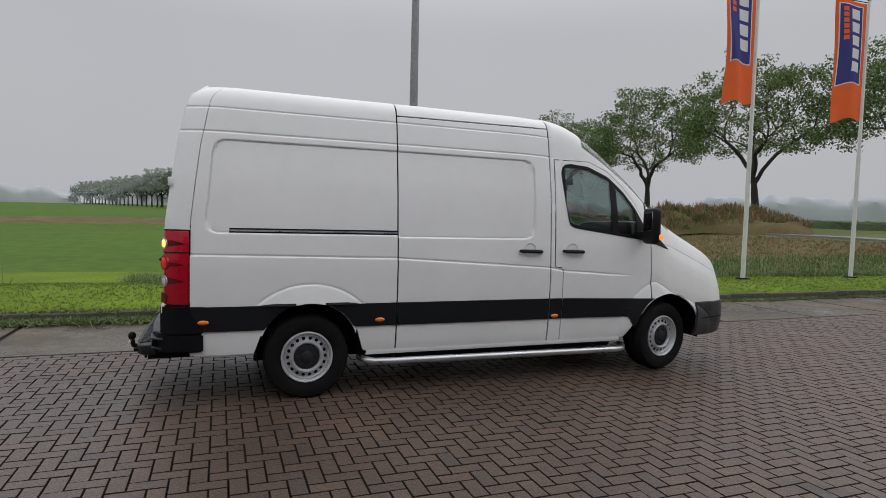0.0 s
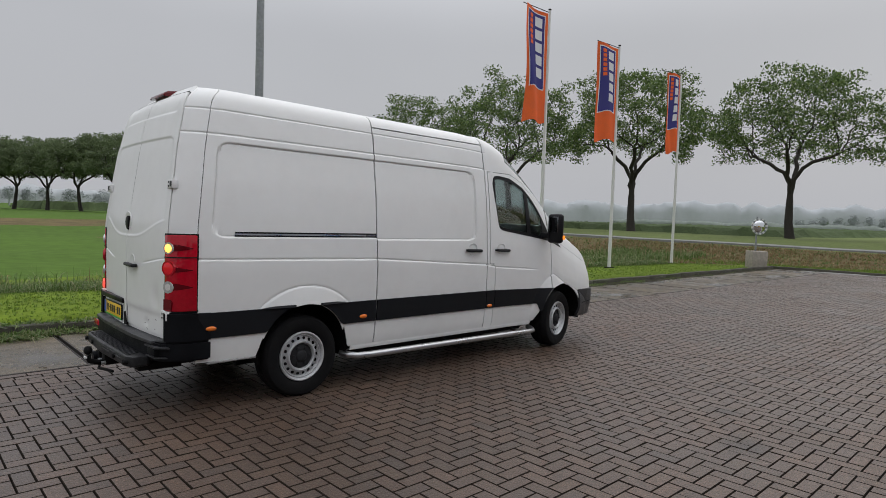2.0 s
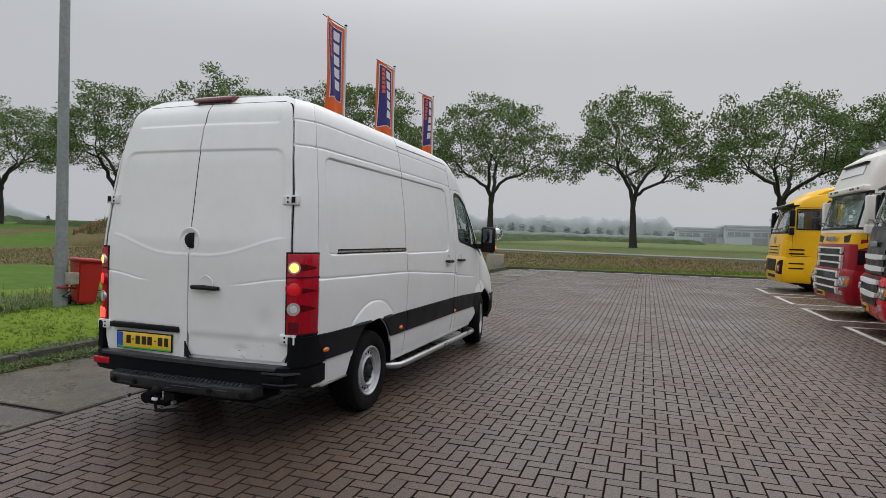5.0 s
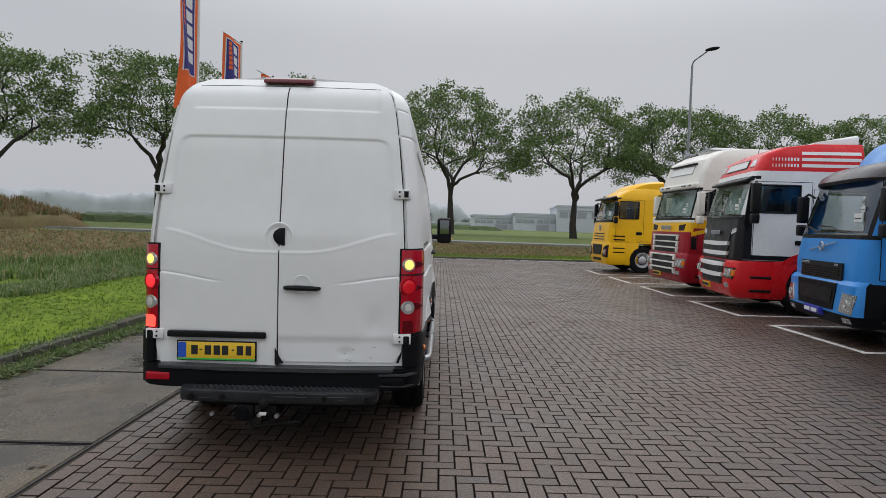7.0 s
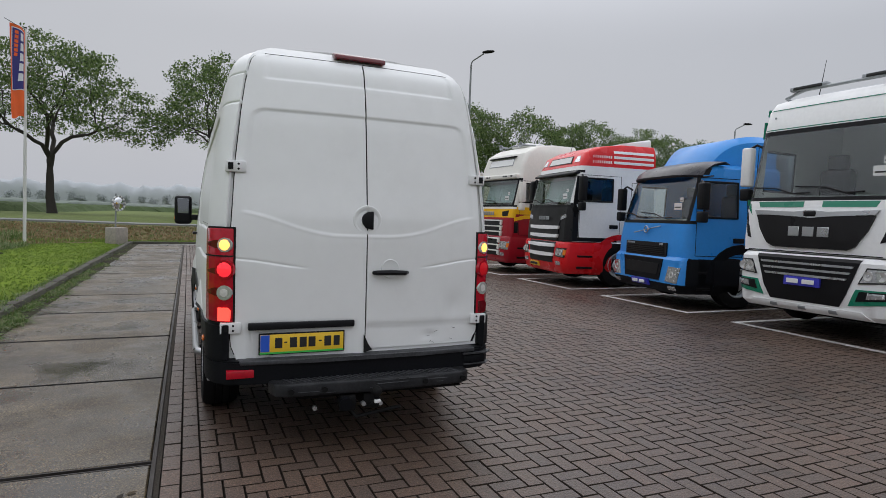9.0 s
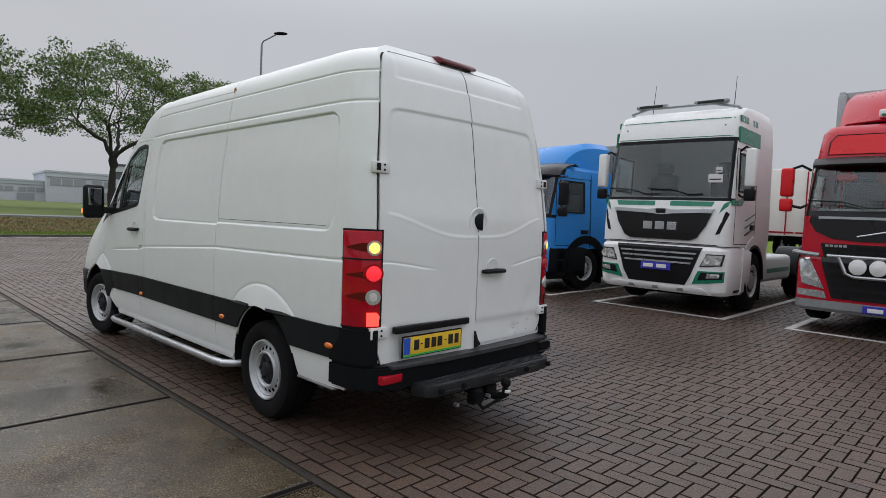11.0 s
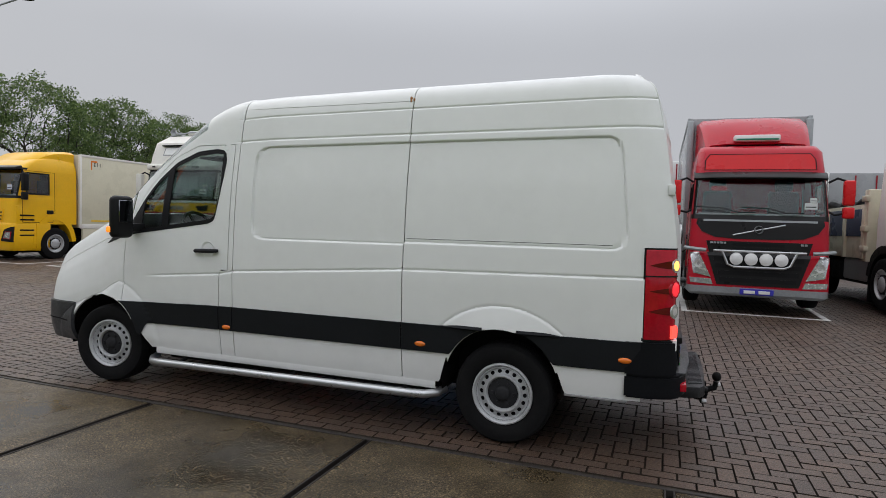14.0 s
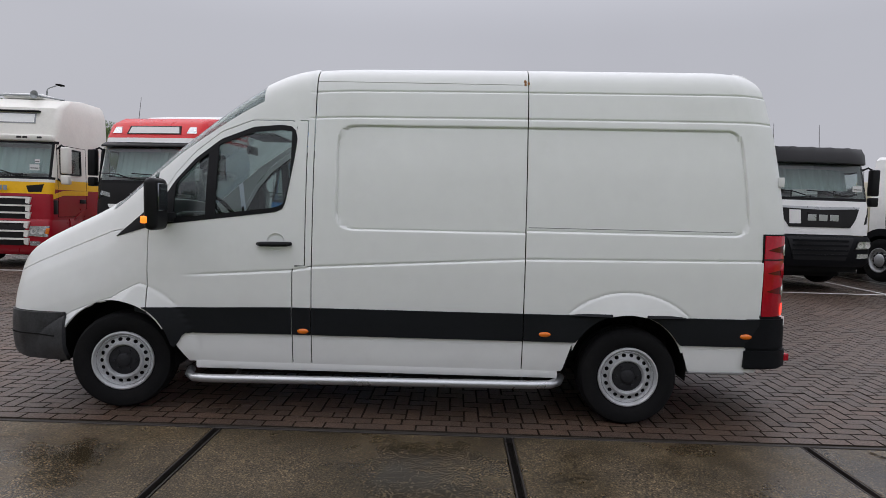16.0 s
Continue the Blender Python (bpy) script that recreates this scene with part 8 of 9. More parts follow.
bx, by = 3.64, 6.68
wb = thing("litter_bin", Matrix.Translation((bx, by, verge(bx, by) - 0.02)) @ Matrix.Rotation(radians(-20), 4, "Z") @ Matrix.Rotation(radians(5), 4, "Y") @ Matrix.Diagonal((0.78, 0.78, 0.92, 1)), "red plastic wheeled bin leaning by the lamp post", "bin")
bm = bmesh.new()
r0, r1 = [(-0.2, -0.22), (0.2, -0.22), (0.2, 0.22), (-0.2, 0.22)], [(-0.27, -0.29), (0.27, -0.29), (0.27, 0.3), (-0.27, 0.3)]
a, b = [bm.verts.new((x, y, 0.05)) for x, y in r0], [bm.verts.new((x, y, 0.88)) for x, y in r1]
bm.faces.new(a[::-1])
bm.faces.new(b)
for i in range(4):
    bm.faces.new((a[i], a[(i + 1) % 4], b[(i + 1) % 4], b[i]))
bmesh.ops.bevel(bm, geom=bm.edges[:], offset=0.03, segments=2, affect="EDGES")
part("body", bm, M["bin"], wb)
bm = boxed(-0.3, 0.3, -0.33, 0.33, 0.88, 0.95, 0.03, 3)
part("lid", bm, M["bin"], wb)
bm = bmesh.new()
rod(bm, (-0.24, 0.2, 0.1), (-0.20, 0.2, 0.1), 0.1)
rod(bm, (0.20, 0.2, 0.1), (0.24, 0.2, 0.1), 0.1)
part("bin_wheel", bm, M["rubber"], wb)
part("grip", rod(bmesh.new(), (-0.25, 0.36, 0.9), (0.25, 0.36, 0.9), 0.02), M["bin"], wb)

# convex traffic mirror on its block
cx, cy = 24.0, 3.86
tm = thing("traffic_mirror", Matrix.Translation((cx, cy, verge(cx, cy) - 0.03)) @ Matrix.Rotation(radians(48), 4, "Z"), "round traffic mirror with striped rim on a rough concrete block", "traffic mirror")
part("block", boxed(-0.30, 0.30, -0.32, 0.32, -0.1, 0.72, 0.03), M["stone"], tm)
part("post", rod(bmesh.new(), (0, 0.06, 0.7), (0, 0.06, 2.15), 0.035), M["zinc"], tm)
bm = bmesh.new()
lathe(bm, [(0.0, -0.07), (0.15, -0.058), (0.26, -0.024), (0.29, 0.0)], (-0.08, 0.0, 1.74), "x", 32)
part("mirror_face", bm, M["mirror"], tm)
for k in range(24):
    bm = bmesh.new()
    a0, a1 = 2 * math.pi * k / 24, 2 * math.pi * (k + 1) / 24
    q = [(r * math.cos(a), r * math.sin(a)) for r, a in ((0.28, a0), (0.335, a0), (0.335, a1), (0.28, a1))]
    prism(bm, [(u, 1.74 + v) for u, v in q], "x", -0.12, -0.06)
    part("rim_block", bm, M["pole_white"] if k % 2 else M["zinc"], tm, smooth=False)

# tall road lamps
def road_lamp(x, y, h, turn):
    t = thing("street_lamp", Matrix.Translation((x, y, ground_z(min(x, 24), y))) @ Matrix.Rotation(radians(turn), 4, "Z"), "tall slim grey road lamp", "street lamp", "street lamps")
    bm = bmesh.new()
    rod(bm, (0, 0, -0.3), (0, 0, h - 0.55), 0.105, 0.06, 12)
    tube(bm, [(0, 0, h - 0.55), (0.03, 0, h - 0.42), (0.12, 0, h - 0.30), (0.88, 0, h + 0.10)], 0.045)
    part("pole", bm, M["zinc"], t)
    bm = bmesh.new()
    ellipsoid(bm, (1.18, 0, h + 0.18), (0.44, 0.16, 0.10))
    part("lamp_head", bm, M["dark"], t)


road_lamp(31.0, -15.75, 12.05, 220)
road_lamp(36.2, -45.5, 10.6, 250)

# painted bay lines
lines = thing("bay_lines", YARD, "worn white painted parking bay lines", "road marking", kind="structure")
for i, xl in enumerate((18.4, 15.1, 11.78, 8.5, 5.12, 1.88, -1.32, -5.1, -8.6)):
    part("line", boxed(xl - 2.35, xl, -6.86, -6.76, -0.01, 0.0035), M["line"], lines, smooth=False)
    part("line", boxed(xl - 0.1, xl, -11.5, -6.862, -0.01, 0.0035), M["line"], lines, smooth=False)
    part("line", boxed(xl - 2.35, xl - 2.25, -11.5, -6.862, -0.01, 0.0035), M["line"], lines, smooth=False)

# strap that ties the bin to the lamp post
strap = bmesh.new()
tube(strap, [(px - 0.16, py - 0.10, g + 0.36), (px - 0.02, py - 0.17, g + 0.35), (px + 0.16, py - 0.16, g + 0.32), (px + 0.40, py - 0.24, g + 0.27), (px + 0.62, py - 0.22, g + 0.26)], 0.022, 6)
so = part("strap", strap, M["maroon"], post, "dark red tie strap round post and bin")
part("buckle", boxed(px + 0.40, px + 0.50, py - 0.285, py - 0.255, g + 0.235, g + 0.30, 0.006), M["zinc"], so)
so.matrix_parent_inverse = post.matrix_world.inverted()

# ---- trees ----
M["bark"] = mat("grey_brown_bark", (0.035, 0.03, 0.025), 0.95, vary=0.35, scale=5, fine=40, bump=0.8, bump_scale=25)


def leaf_mat(name, cols):
    m = bpy.data.materials.new(name)
    n, l, p = nodes_of(m)
    r = n.new("ShaderNodeValToRGB")
    r.color_ramp.elements[0].color, r.color_ramp.elements[1].color = (*cols[0], 1), (*cols[2], 1)
    e = r.color_ramp.elements.new(0.6)
    e.color = (*cols[1], 1)
    l.new(n.new("ShaderNodeNewGeometry").outputs["Random Per Island"], r.inputs[0])
    l.new(r.outputs[0], p.inputs["Base Color"])
    p.inputs["Roughness"].default_value = 0.6
    tr, ms = n.new("ShaderNodeBsdfTranslucent"), n.new("ShaderNodeMixShader")
    l.new(r.outputs[0], tr.inputs["Color"])
    ms.inputs[0].default_value = 0.42
    l.new(p.outputs[0], ms.inputs[1])
    l.new(tr.outputs[0], ms.inputs[2])
    l.new(ms.outputs[0], n["Material Output"].inputs["Surface"])
    return m


M["leaf"] = leaf_mat("tree_leaves", ((0.048, 0.084, 0.022), (0.102, 0.162, 0.046), (0.21, 0.275, 0.090)))
# haze painted into the next three leaf colours: paler and greyer further off
M["leaf_far_hazed"] = leaf_mat("haze_paled_far_leaves", ((0.13, 0.155, 0.115), (0.165, 0.195, 0.135), (0.20, 0.23, 0.16)))
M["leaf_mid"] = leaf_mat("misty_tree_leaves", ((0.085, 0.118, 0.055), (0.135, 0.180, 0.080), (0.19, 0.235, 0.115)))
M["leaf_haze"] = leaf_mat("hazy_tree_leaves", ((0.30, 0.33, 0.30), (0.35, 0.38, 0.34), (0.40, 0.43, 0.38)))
M["blade"] = leaf_mat("grass_blades", ((0.085, 0.155, 0.013), (0.13, 0.21, 0.020), (0.18, 0.23, 0.042)))
M["weed"] = leaf_mat("weed_blades", ((0.06, 0.11, 0.02), (0.12, 0.19, 0.045), (0.28, 0.27, 0.15)))
M["drystalk"] = leaf_mat("dry_stalks", ((0.14, 0.10, 0.045), (0.24, 0.165, 0.08), (0.33, 0.25, 0.13)))


def leaf_cards(rng, centres, per, spread, size):
    """Many small two-sided leaf sprays round the ends of twigs."""
    c = np.repeat(np.array(centres), per, axis=0)
    n = len(c)
    d = np.clip(rng.normal(size=(n, 3)), -1.7, 1.7) * np.array(spread)
    c = c + d
    a, b = rng.normal(size=(n, 3)), rng.normal(size=(n, 3))
    a /= np.linalg.norm(a, axis=1, keepdims=True)
    b -= a * (a * b).sum(1, keepdims=True)
    b /= np.linalg.norm(b, axis=1, keepdims=True)
    s = rng.uniform(0.55, 1.25, (n, 1)) * size
    v = np.stack([c - a * s, c + b * s * 0.55, c + a * s, c - b * s * 0.55], axis=1).reshape(-1, 3)
    f = np.arange(4 * n).reshape(-1, 4)
    return v, f


def groups_of(rng, pts, k):
    """Parts points into k neighbourly groups."""
    c = pts[rng.choice(len(pts), k, replace=False)]
    for _ in range(6):
        own = np.argmin(((pts[:, None] - c[None]) ** 2).sum(2), axis=1)
        c = np.array([pts[own == q].mean(0) if (own == q).any() else c[q] for q in range(k)])
    return [pts[own == q] for q in range(k) if (own == q).any()]


def make_tree(seed, m, label, height=13.0, spread=0.53, trunk=0.30, fork=0.27, clumps=185, per=115, leaf="leaf", size=0.108):
    """A tree whose limbs part again and again towards the leaf clumps that they carry."""
    rng = np.random.default_rng(seed)
    t = thing("tree", m, label, "tree", "roadside trees")
    H = height
    # where the leaf clumps hang: a wide uneven dome, open inside, lower at its outer edge
    mid, radii = np.array((0, 0, 0.62 * H)), np.array((spread, spread, 0.375)) * H
    spots = []
    for _ in range(6000):
        g = rng.normal(size=3)
        g /= np.linalg.norm(g)
        if g[2] < -0.62 or (g[2] < -0.15 and math.hypot(g[0], g[1]) < 0.80):
            continue
        lump = 0.84 + 0.42 * noise.noise((g[0] * 1.5 + seed, g[1] * 1.5, g[2] * 1.5))
        p = mid + g * radii * lump * rng.uniform(0.42, 1.0) ** 0.45
        if all(((p - q) ** 2).sum() > (0.062 * H) ** 2 for q in spots):
            spots.append(p)
        if len(spots) >= clumps:
            break
    spots = np.array(spots)
    bm = bmesh.new()

    def limb(p, d, own, r, level):
        if len(own) == 1:
            kids = [own]
        else:
            kids = groups_of(rng, own, min(len(own), (4, 3, 3, 2)[min(level, 3)] if len(own) > 3 else len(own)))
        for grp in kids:
            goal = Vector(grp.mean(0))
            end = Vector(grp[0]) if len(grp) == 1 else p + (goal - p) * (0.50, 0.48, 0.5, 0.55)[min(level, 3)]
            far = (end - p).length
            bend = p + d * far * 0.42 + Vector(rng.normal(size=3) * far * 0.07)
            rk = max(0.010, r * (len(grp) / len(own)) ** 0.42)
            n = 6 if level < 2 else 4
            pts, rs = [], []
            for k in range(n + 1):
                f = k / n
                q = p * (1 - f) ** 2 + bend * 2 * f * (1 - f) + end * f * f
                wob = Vector(rng.normal(size=3)) * far * 0.022 if 0 < k < n else Vector((0, 0, 0))
                pts.append(q + wob)
                rs.append(rk * (1 - 0.28 * f) if len(grp) > 1 else rk * (1 - 0.7 * f))
            tube(bm, pts, rs, 9 if level < 1 else 6 if level < 3 else 4)
            if len(grp) > 1:
                limb(end, (end - bend).normalized(), grp, rk * 0.74, level + 1)

    lean = Vector((rng.normal() * 0.05, rng.normal() * 0.05, 1)).normalized()
    side = Vector((rng.normal(), rng.normal(), 0)) * 0.07
    base = [Vector((0, 0, -0.3)), Vector((0, 0, 0.2)), lean * fork * H * 0.35 + side, lean * fork * H * 0.72 + side * 0.4, lean * fork * H]
    tube(bm, base, [trunk * 1.55, trunk * 1.1, trunk * 0.92, trunk * 0.8, trunk * 0.6], 14)
    limb(base[-1] - lean * 0.30, lean, spots, trunk * 1.02, 0)
    part("trunk", bm, M["bark"], t)
    # each clump: a ragged tuft, flatter than wide, with a few sprays that hang out of it
    v, f = leaf_cards(rng, spots, per, (0.029 * H, 0.029 * H, 0.018 * H), size)
    me = bpy.data.meshes.new("crown")
    me.from_pydata(v.tolist(), [], f.tolist())
    me.materials.append(M[leaf])
    cr = new("crown", me)
    cr.parent = t
    return t


def stand(x, y, turn, s):
    return Matrix.Translation((x, y, land_z(x, y) - 0.05)) @ Matrix.Rotation(turn, 4, "Z") @ Matrix.Diagonal((s, s, s, 1))


TREE_LABEL = "roadside tree with dark forked trunk and airy green crown"
kinds = []
# the row along the country road, nearest last: place, height
row = [(51, -13.5, 14.2), (51, -2.0, 14.3), (51.6, 11.1, 14.6), (53, 26.2, 17.2), (51, 40.7, 18.0), (51, 57.4, 17.6), (51, 77.4, 17.0), (51, -22.6, 13.4), (51, -31.6, 13.2), (51, -40, 12.8), (51, -48.5, 12.6),
       (51, -58, 12.4), (52, -68.5, 12.4), (52, -80, 12.6), (52, -93, 13.6), (53, -107, 14.0), (37.6, 80.0, 13.6)]
far_end = [(23.8, 98.2, 13.6), (20.2, 103.7, 13.0), (16.6, 109.2, 12.6), (12.9, 114.8, 12.8), (9.8, 119.6, 12.3), (6.9, 123.9, 12.6), (4.4, 127.8, 12.2), (2.2, 131.1, 12.4)]
for i, (x, y, h) in enumerate(row):
    if i < 4:
        kinds.append(make_tree(11 + i, stand(x, y, i * 2.3, h / 13.0), TREE_LABEL))
    else:
        copy_thing(kinds[i % 4], stand(x, y, i * 2.3, h / row[i % 4][2]))

for i, (x, y, h) in enumerate(far_end):
    if i == 0:
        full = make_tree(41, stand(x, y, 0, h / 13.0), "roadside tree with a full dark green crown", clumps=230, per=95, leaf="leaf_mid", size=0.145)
    else:
        copy_thing(full, stand(x, y, i * 1.7, h / far_end[0][2]))

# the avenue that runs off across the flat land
far_kind = make_tree(31, stand(0.3, 134, 0, 1.0), "far avenue tree with a full round crown", leaf="leaf_far_hazed", clumps=130, per=34, size=0.24)
# trees past 190 m take the palest leaves, haze put into their colour
hazy_kind = make_tree(32, stand(-18.3, 206, 1.0, 1.0), "far avenue tree with haze painted into its leaves", leaf="leaf_haze", clumps=120, per=30, size=0.27)
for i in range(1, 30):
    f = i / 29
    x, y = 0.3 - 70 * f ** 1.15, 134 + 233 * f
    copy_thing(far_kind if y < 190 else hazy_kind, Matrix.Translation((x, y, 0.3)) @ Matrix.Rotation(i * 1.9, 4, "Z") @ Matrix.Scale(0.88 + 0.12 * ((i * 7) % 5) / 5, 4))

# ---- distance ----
# far surfaces with the haze mixed into their base colour
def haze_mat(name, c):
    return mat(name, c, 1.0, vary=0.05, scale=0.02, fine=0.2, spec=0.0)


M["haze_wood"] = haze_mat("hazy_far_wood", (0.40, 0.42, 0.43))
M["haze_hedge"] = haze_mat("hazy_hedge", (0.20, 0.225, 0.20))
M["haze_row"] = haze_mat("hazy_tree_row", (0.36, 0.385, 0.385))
# hall wall and window greys lightened to stand for haze
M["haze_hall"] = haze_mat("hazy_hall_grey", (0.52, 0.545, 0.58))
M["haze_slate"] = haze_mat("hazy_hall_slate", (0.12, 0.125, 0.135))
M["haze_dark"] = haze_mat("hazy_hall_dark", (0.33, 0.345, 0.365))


def wood_line(name, key, pts, h, seed, clump=9.0):
    """A far wood: one long bank of merged crowns with an uneven, softly lumped top."""
    bm, prev = bmesh.new(), None
    for (x0, y0), (x1, y1) in zip(pts, pts[1:]):
        far = math.hypot(x1 - x0, y1 - y0)
        nx, ny = (y1 - y0) / far, -(x1 - x0) / far
        n = int(far / (clump * 0.22))
        for k in range(n + 1):
            x, y = x0 + (x1 - x0) * k / n, y0 + (y1 - y0) * k / n
            lump = 0.80 + 0.16 * noise.noise((x / clump / 4, y / clump / 4, seed)) + 0.15 * noise.noise((x / clump, y / clump, seed + 3)) + 0.09 * noise.noise((x / clump * 3, y / clump * 3, seed))
            ends = min(math.hypot(x - pts[0][0], y - pts[0][1]), math.hypot(x - pts[-1][0], y - pts[-1][1]))
            lump *= min(1.0, 0.25 + ends / (2.2 * clump))
            cur = []
            for i in range(13):
                a = math.pi * i / 12
                o = -math.cos(a) * clump * 0.9
                z = h * lump * math.sin(a) ** 0.45 if 0 < i < 12 else -0.5
                q = Vector((x + nx * o, y + ny * o, z))
                cur.append(bm.verts.new(q + Vector(noise.noise_vector(q * (2.2 / clump))) * clump * 0.12))
            if prev:
                for i in range(12):
                    bm.faces.new((prev[i], prev[i + 1], cur[i + 1], cur[i]))
            prev = cur
    o = part(name, bm, M[key], None)
    tagged(o, "far line of trees with haze painted into its colour", "trees", kind="stuff")


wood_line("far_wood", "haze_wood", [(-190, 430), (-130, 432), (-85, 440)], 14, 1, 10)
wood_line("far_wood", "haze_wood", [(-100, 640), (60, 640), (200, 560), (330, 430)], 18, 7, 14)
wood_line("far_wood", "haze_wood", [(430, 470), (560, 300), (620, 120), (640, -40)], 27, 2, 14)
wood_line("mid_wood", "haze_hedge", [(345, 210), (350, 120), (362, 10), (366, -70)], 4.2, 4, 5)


def far_tree_row(n, at, h0, h1, wide, key, seed):
    """Small trees far off: a short trunk and an uneven crown of sprays each."""
    rng = np.random.default_rng(seed)
    bm = bmesh.new()
    tops = []
    for k in range(n):
        x, y = at(k / (n - 1))
        x, y = x + rng.uniform(-1.5, 1.5), y + rng.uniform(-1.5, 1.5)
        h = rng.uniform(h0, h1)
        rod(bm, (x, y, 0), (x, y, h * 0.5), 0.04 * h, 0.025 * h, 6)
        for j in range(14):
            tops.append((x + rng.normal() * wide * h, y + rng.normal() * wide * h, h * rng.uniform(0.34, 0.95)))
    v, f = leaf_cards(rng, tops, 60, (0.095 * h1, 0.095 * h1, 0.07 * h1), 0.04 * h1)
    leaf = [bm.verts.new(q) for q in v.tolist()]
    for q in f.tolist():
        bm.faces.new([leaf[i] for i in q])
    o = part("far_tree_row", bm, M[key], None, smooth=False)
    tagged(o, "row of small trees with haze painted into their colour", "trees", kind="stuff")


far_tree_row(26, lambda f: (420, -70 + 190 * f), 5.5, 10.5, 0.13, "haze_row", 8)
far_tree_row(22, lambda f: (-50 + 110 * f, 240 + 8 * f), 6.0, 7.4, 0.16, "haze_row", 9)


# low business halls beyond the fields, haze put into their greys
def hall(x, y, w, h, depth, turn, stripe, tone="haze_hall", glass="haze_dark"):
    t = thing("business_hall", Matrix.Translation((x, y, 0.5)) @ Matrix.Rotation(radians(turn), 4, "Z"), "low grey business hall with a window band, haze put into its colour", "building", "far halls")
    part("wall", boxed(0, depth, -w / 2, w / 2, -0.5, h), M[tone], t, smooth=False)
    part("roof", boxed(-0.4, depth + 0.4, -w / 2 - 0.4, w / 2 + 0.4, h, h + 0.5), M[tone], t, smooth=False)
    part("fascia", boxed(-0.25, 0.0, -w / 2, w / 2, h * 0.86, h), M["haze_hall"], t, smooth=False)
    n = max(2, int(w / 7))
    for k in range(n):
        y0 = -w / 2 + w * (k + 0.08) / n
        win = part("window", boxed(-0.12, 0.1, y0, y0 + w / n * 0.84, h * stripe, h * (stripe + 0.22)), M[glass], t, smooth=False)
        for q in (0.28, 0.56):
            part("pane_bar", boxed(-0.16, -0.05, y0 + w / n * q, y0 + w / n * (q + 0.03), h * stripe, h * (stripe + 0.22)), M[tone], win, smooth=False)
    part("gate", boxed(-0.12, 0.1, -w * 0.3, -w * 0.3 + 4, 0, h * 0.42), M["haze_dark"], t, smooth=False)


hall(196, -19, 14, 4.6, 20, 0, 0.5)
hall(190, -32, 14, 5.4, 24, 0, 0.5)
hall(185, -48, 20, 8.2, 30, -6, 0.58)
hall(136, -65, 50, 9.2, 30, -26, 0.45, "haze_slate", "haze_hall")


# standing crops behind the road and the avenue
M["crop"] = mat("dark_green_crop", (0.07, 0.095, 0.045), 0.95, vary=0.35, scale=0.4, fine=6, bump=0.8, bump_scale=5, spec=0.05)


def crop(x0, x1, y0, y1, top, seed):
    rng = np.random.default_rng(seed)
    nx, ny = int((x1 - x0) / 1.2), int((y1 - y0) / 1.2)
    vs, fs = [], []
    for j in range(ny + 1):
        for i in range(nx + 1):
            x, y = x0 + (x1 - x0) * i / nx, y0 + (y1 - y0) * j / ny
            edge = i in (0, nx) or j in (0, ny)
            z = land_z(x, y) - 0.1 if edge else top + rng.normal() * 0.10 + 0.12 * noise.noise((x * 0.1, y * 0.1, 4))
            vs.append((x + rng.normal() * 0.2, y + rng.normal() * 0.2, z))
    for j in range(ny):
        for i in range(nx):
            q = j * (nx + 1) + i
            fs.append((q, q + 1, q + nx + 2, q + nx + 1))
    o = raw_mesh("crop_field", vs, fs, M["crop"])
    tagged(o, "dark green standing crop in the field", "crop", kind="stuff")


crop(17.5, 90, 124, 160, 1.9, 3)
crop(54, 118, 12, 80, 1.28, 4)
crop(120, 180, -14, 60, 1.45, 5)

# earth mound by the road
def mound_z(x, y):
    a, b = 0.62 * (x - 35.0) - 0.78 * (y - 32.5), 0.78 * (x - 35.0) + 0.62 * (y - 32.5)
    e = max(0.0, 1 - (a / 8.5) ** 2) * max(0.0, 1 - (b / 4.0) ** 2)
    return land_z(x, y) - 0.3 + (2.0 + 0.5 * noise.noise((x * 0.35, y * 0.35, 8))) * e ** 0.4 + 0.5 * e * noise.noise((x * 0.7, y * 0.7, 1)) + 0.25 * e * noise.noise((x * 2, y * 2, 5))


bm = bmesh.new()
prev = None
for i in range(61):
    cur = []
    for j in range(31):
        a, b = 8.5 * (i / 30 - 1), 4.0 * (j / 15 - 1)
        x, y = 35.0 + 0.62 * a + 0.78 * b, 32.5 - 0.78 * a + 0.62 * b
        cur.append(bm.verts.new((x, y, mound_z(x, y))))
    if prev:
        for j in range(30):
            bm.faces.new((prev[j], prev[j + 1], cur[j + 1], cur[j]))
    prev = cur
mound = part("mound", bm, M["drygrass"])
tagged(mound, "brown overgrown heap of earth by the road", "mound", kind="structure")

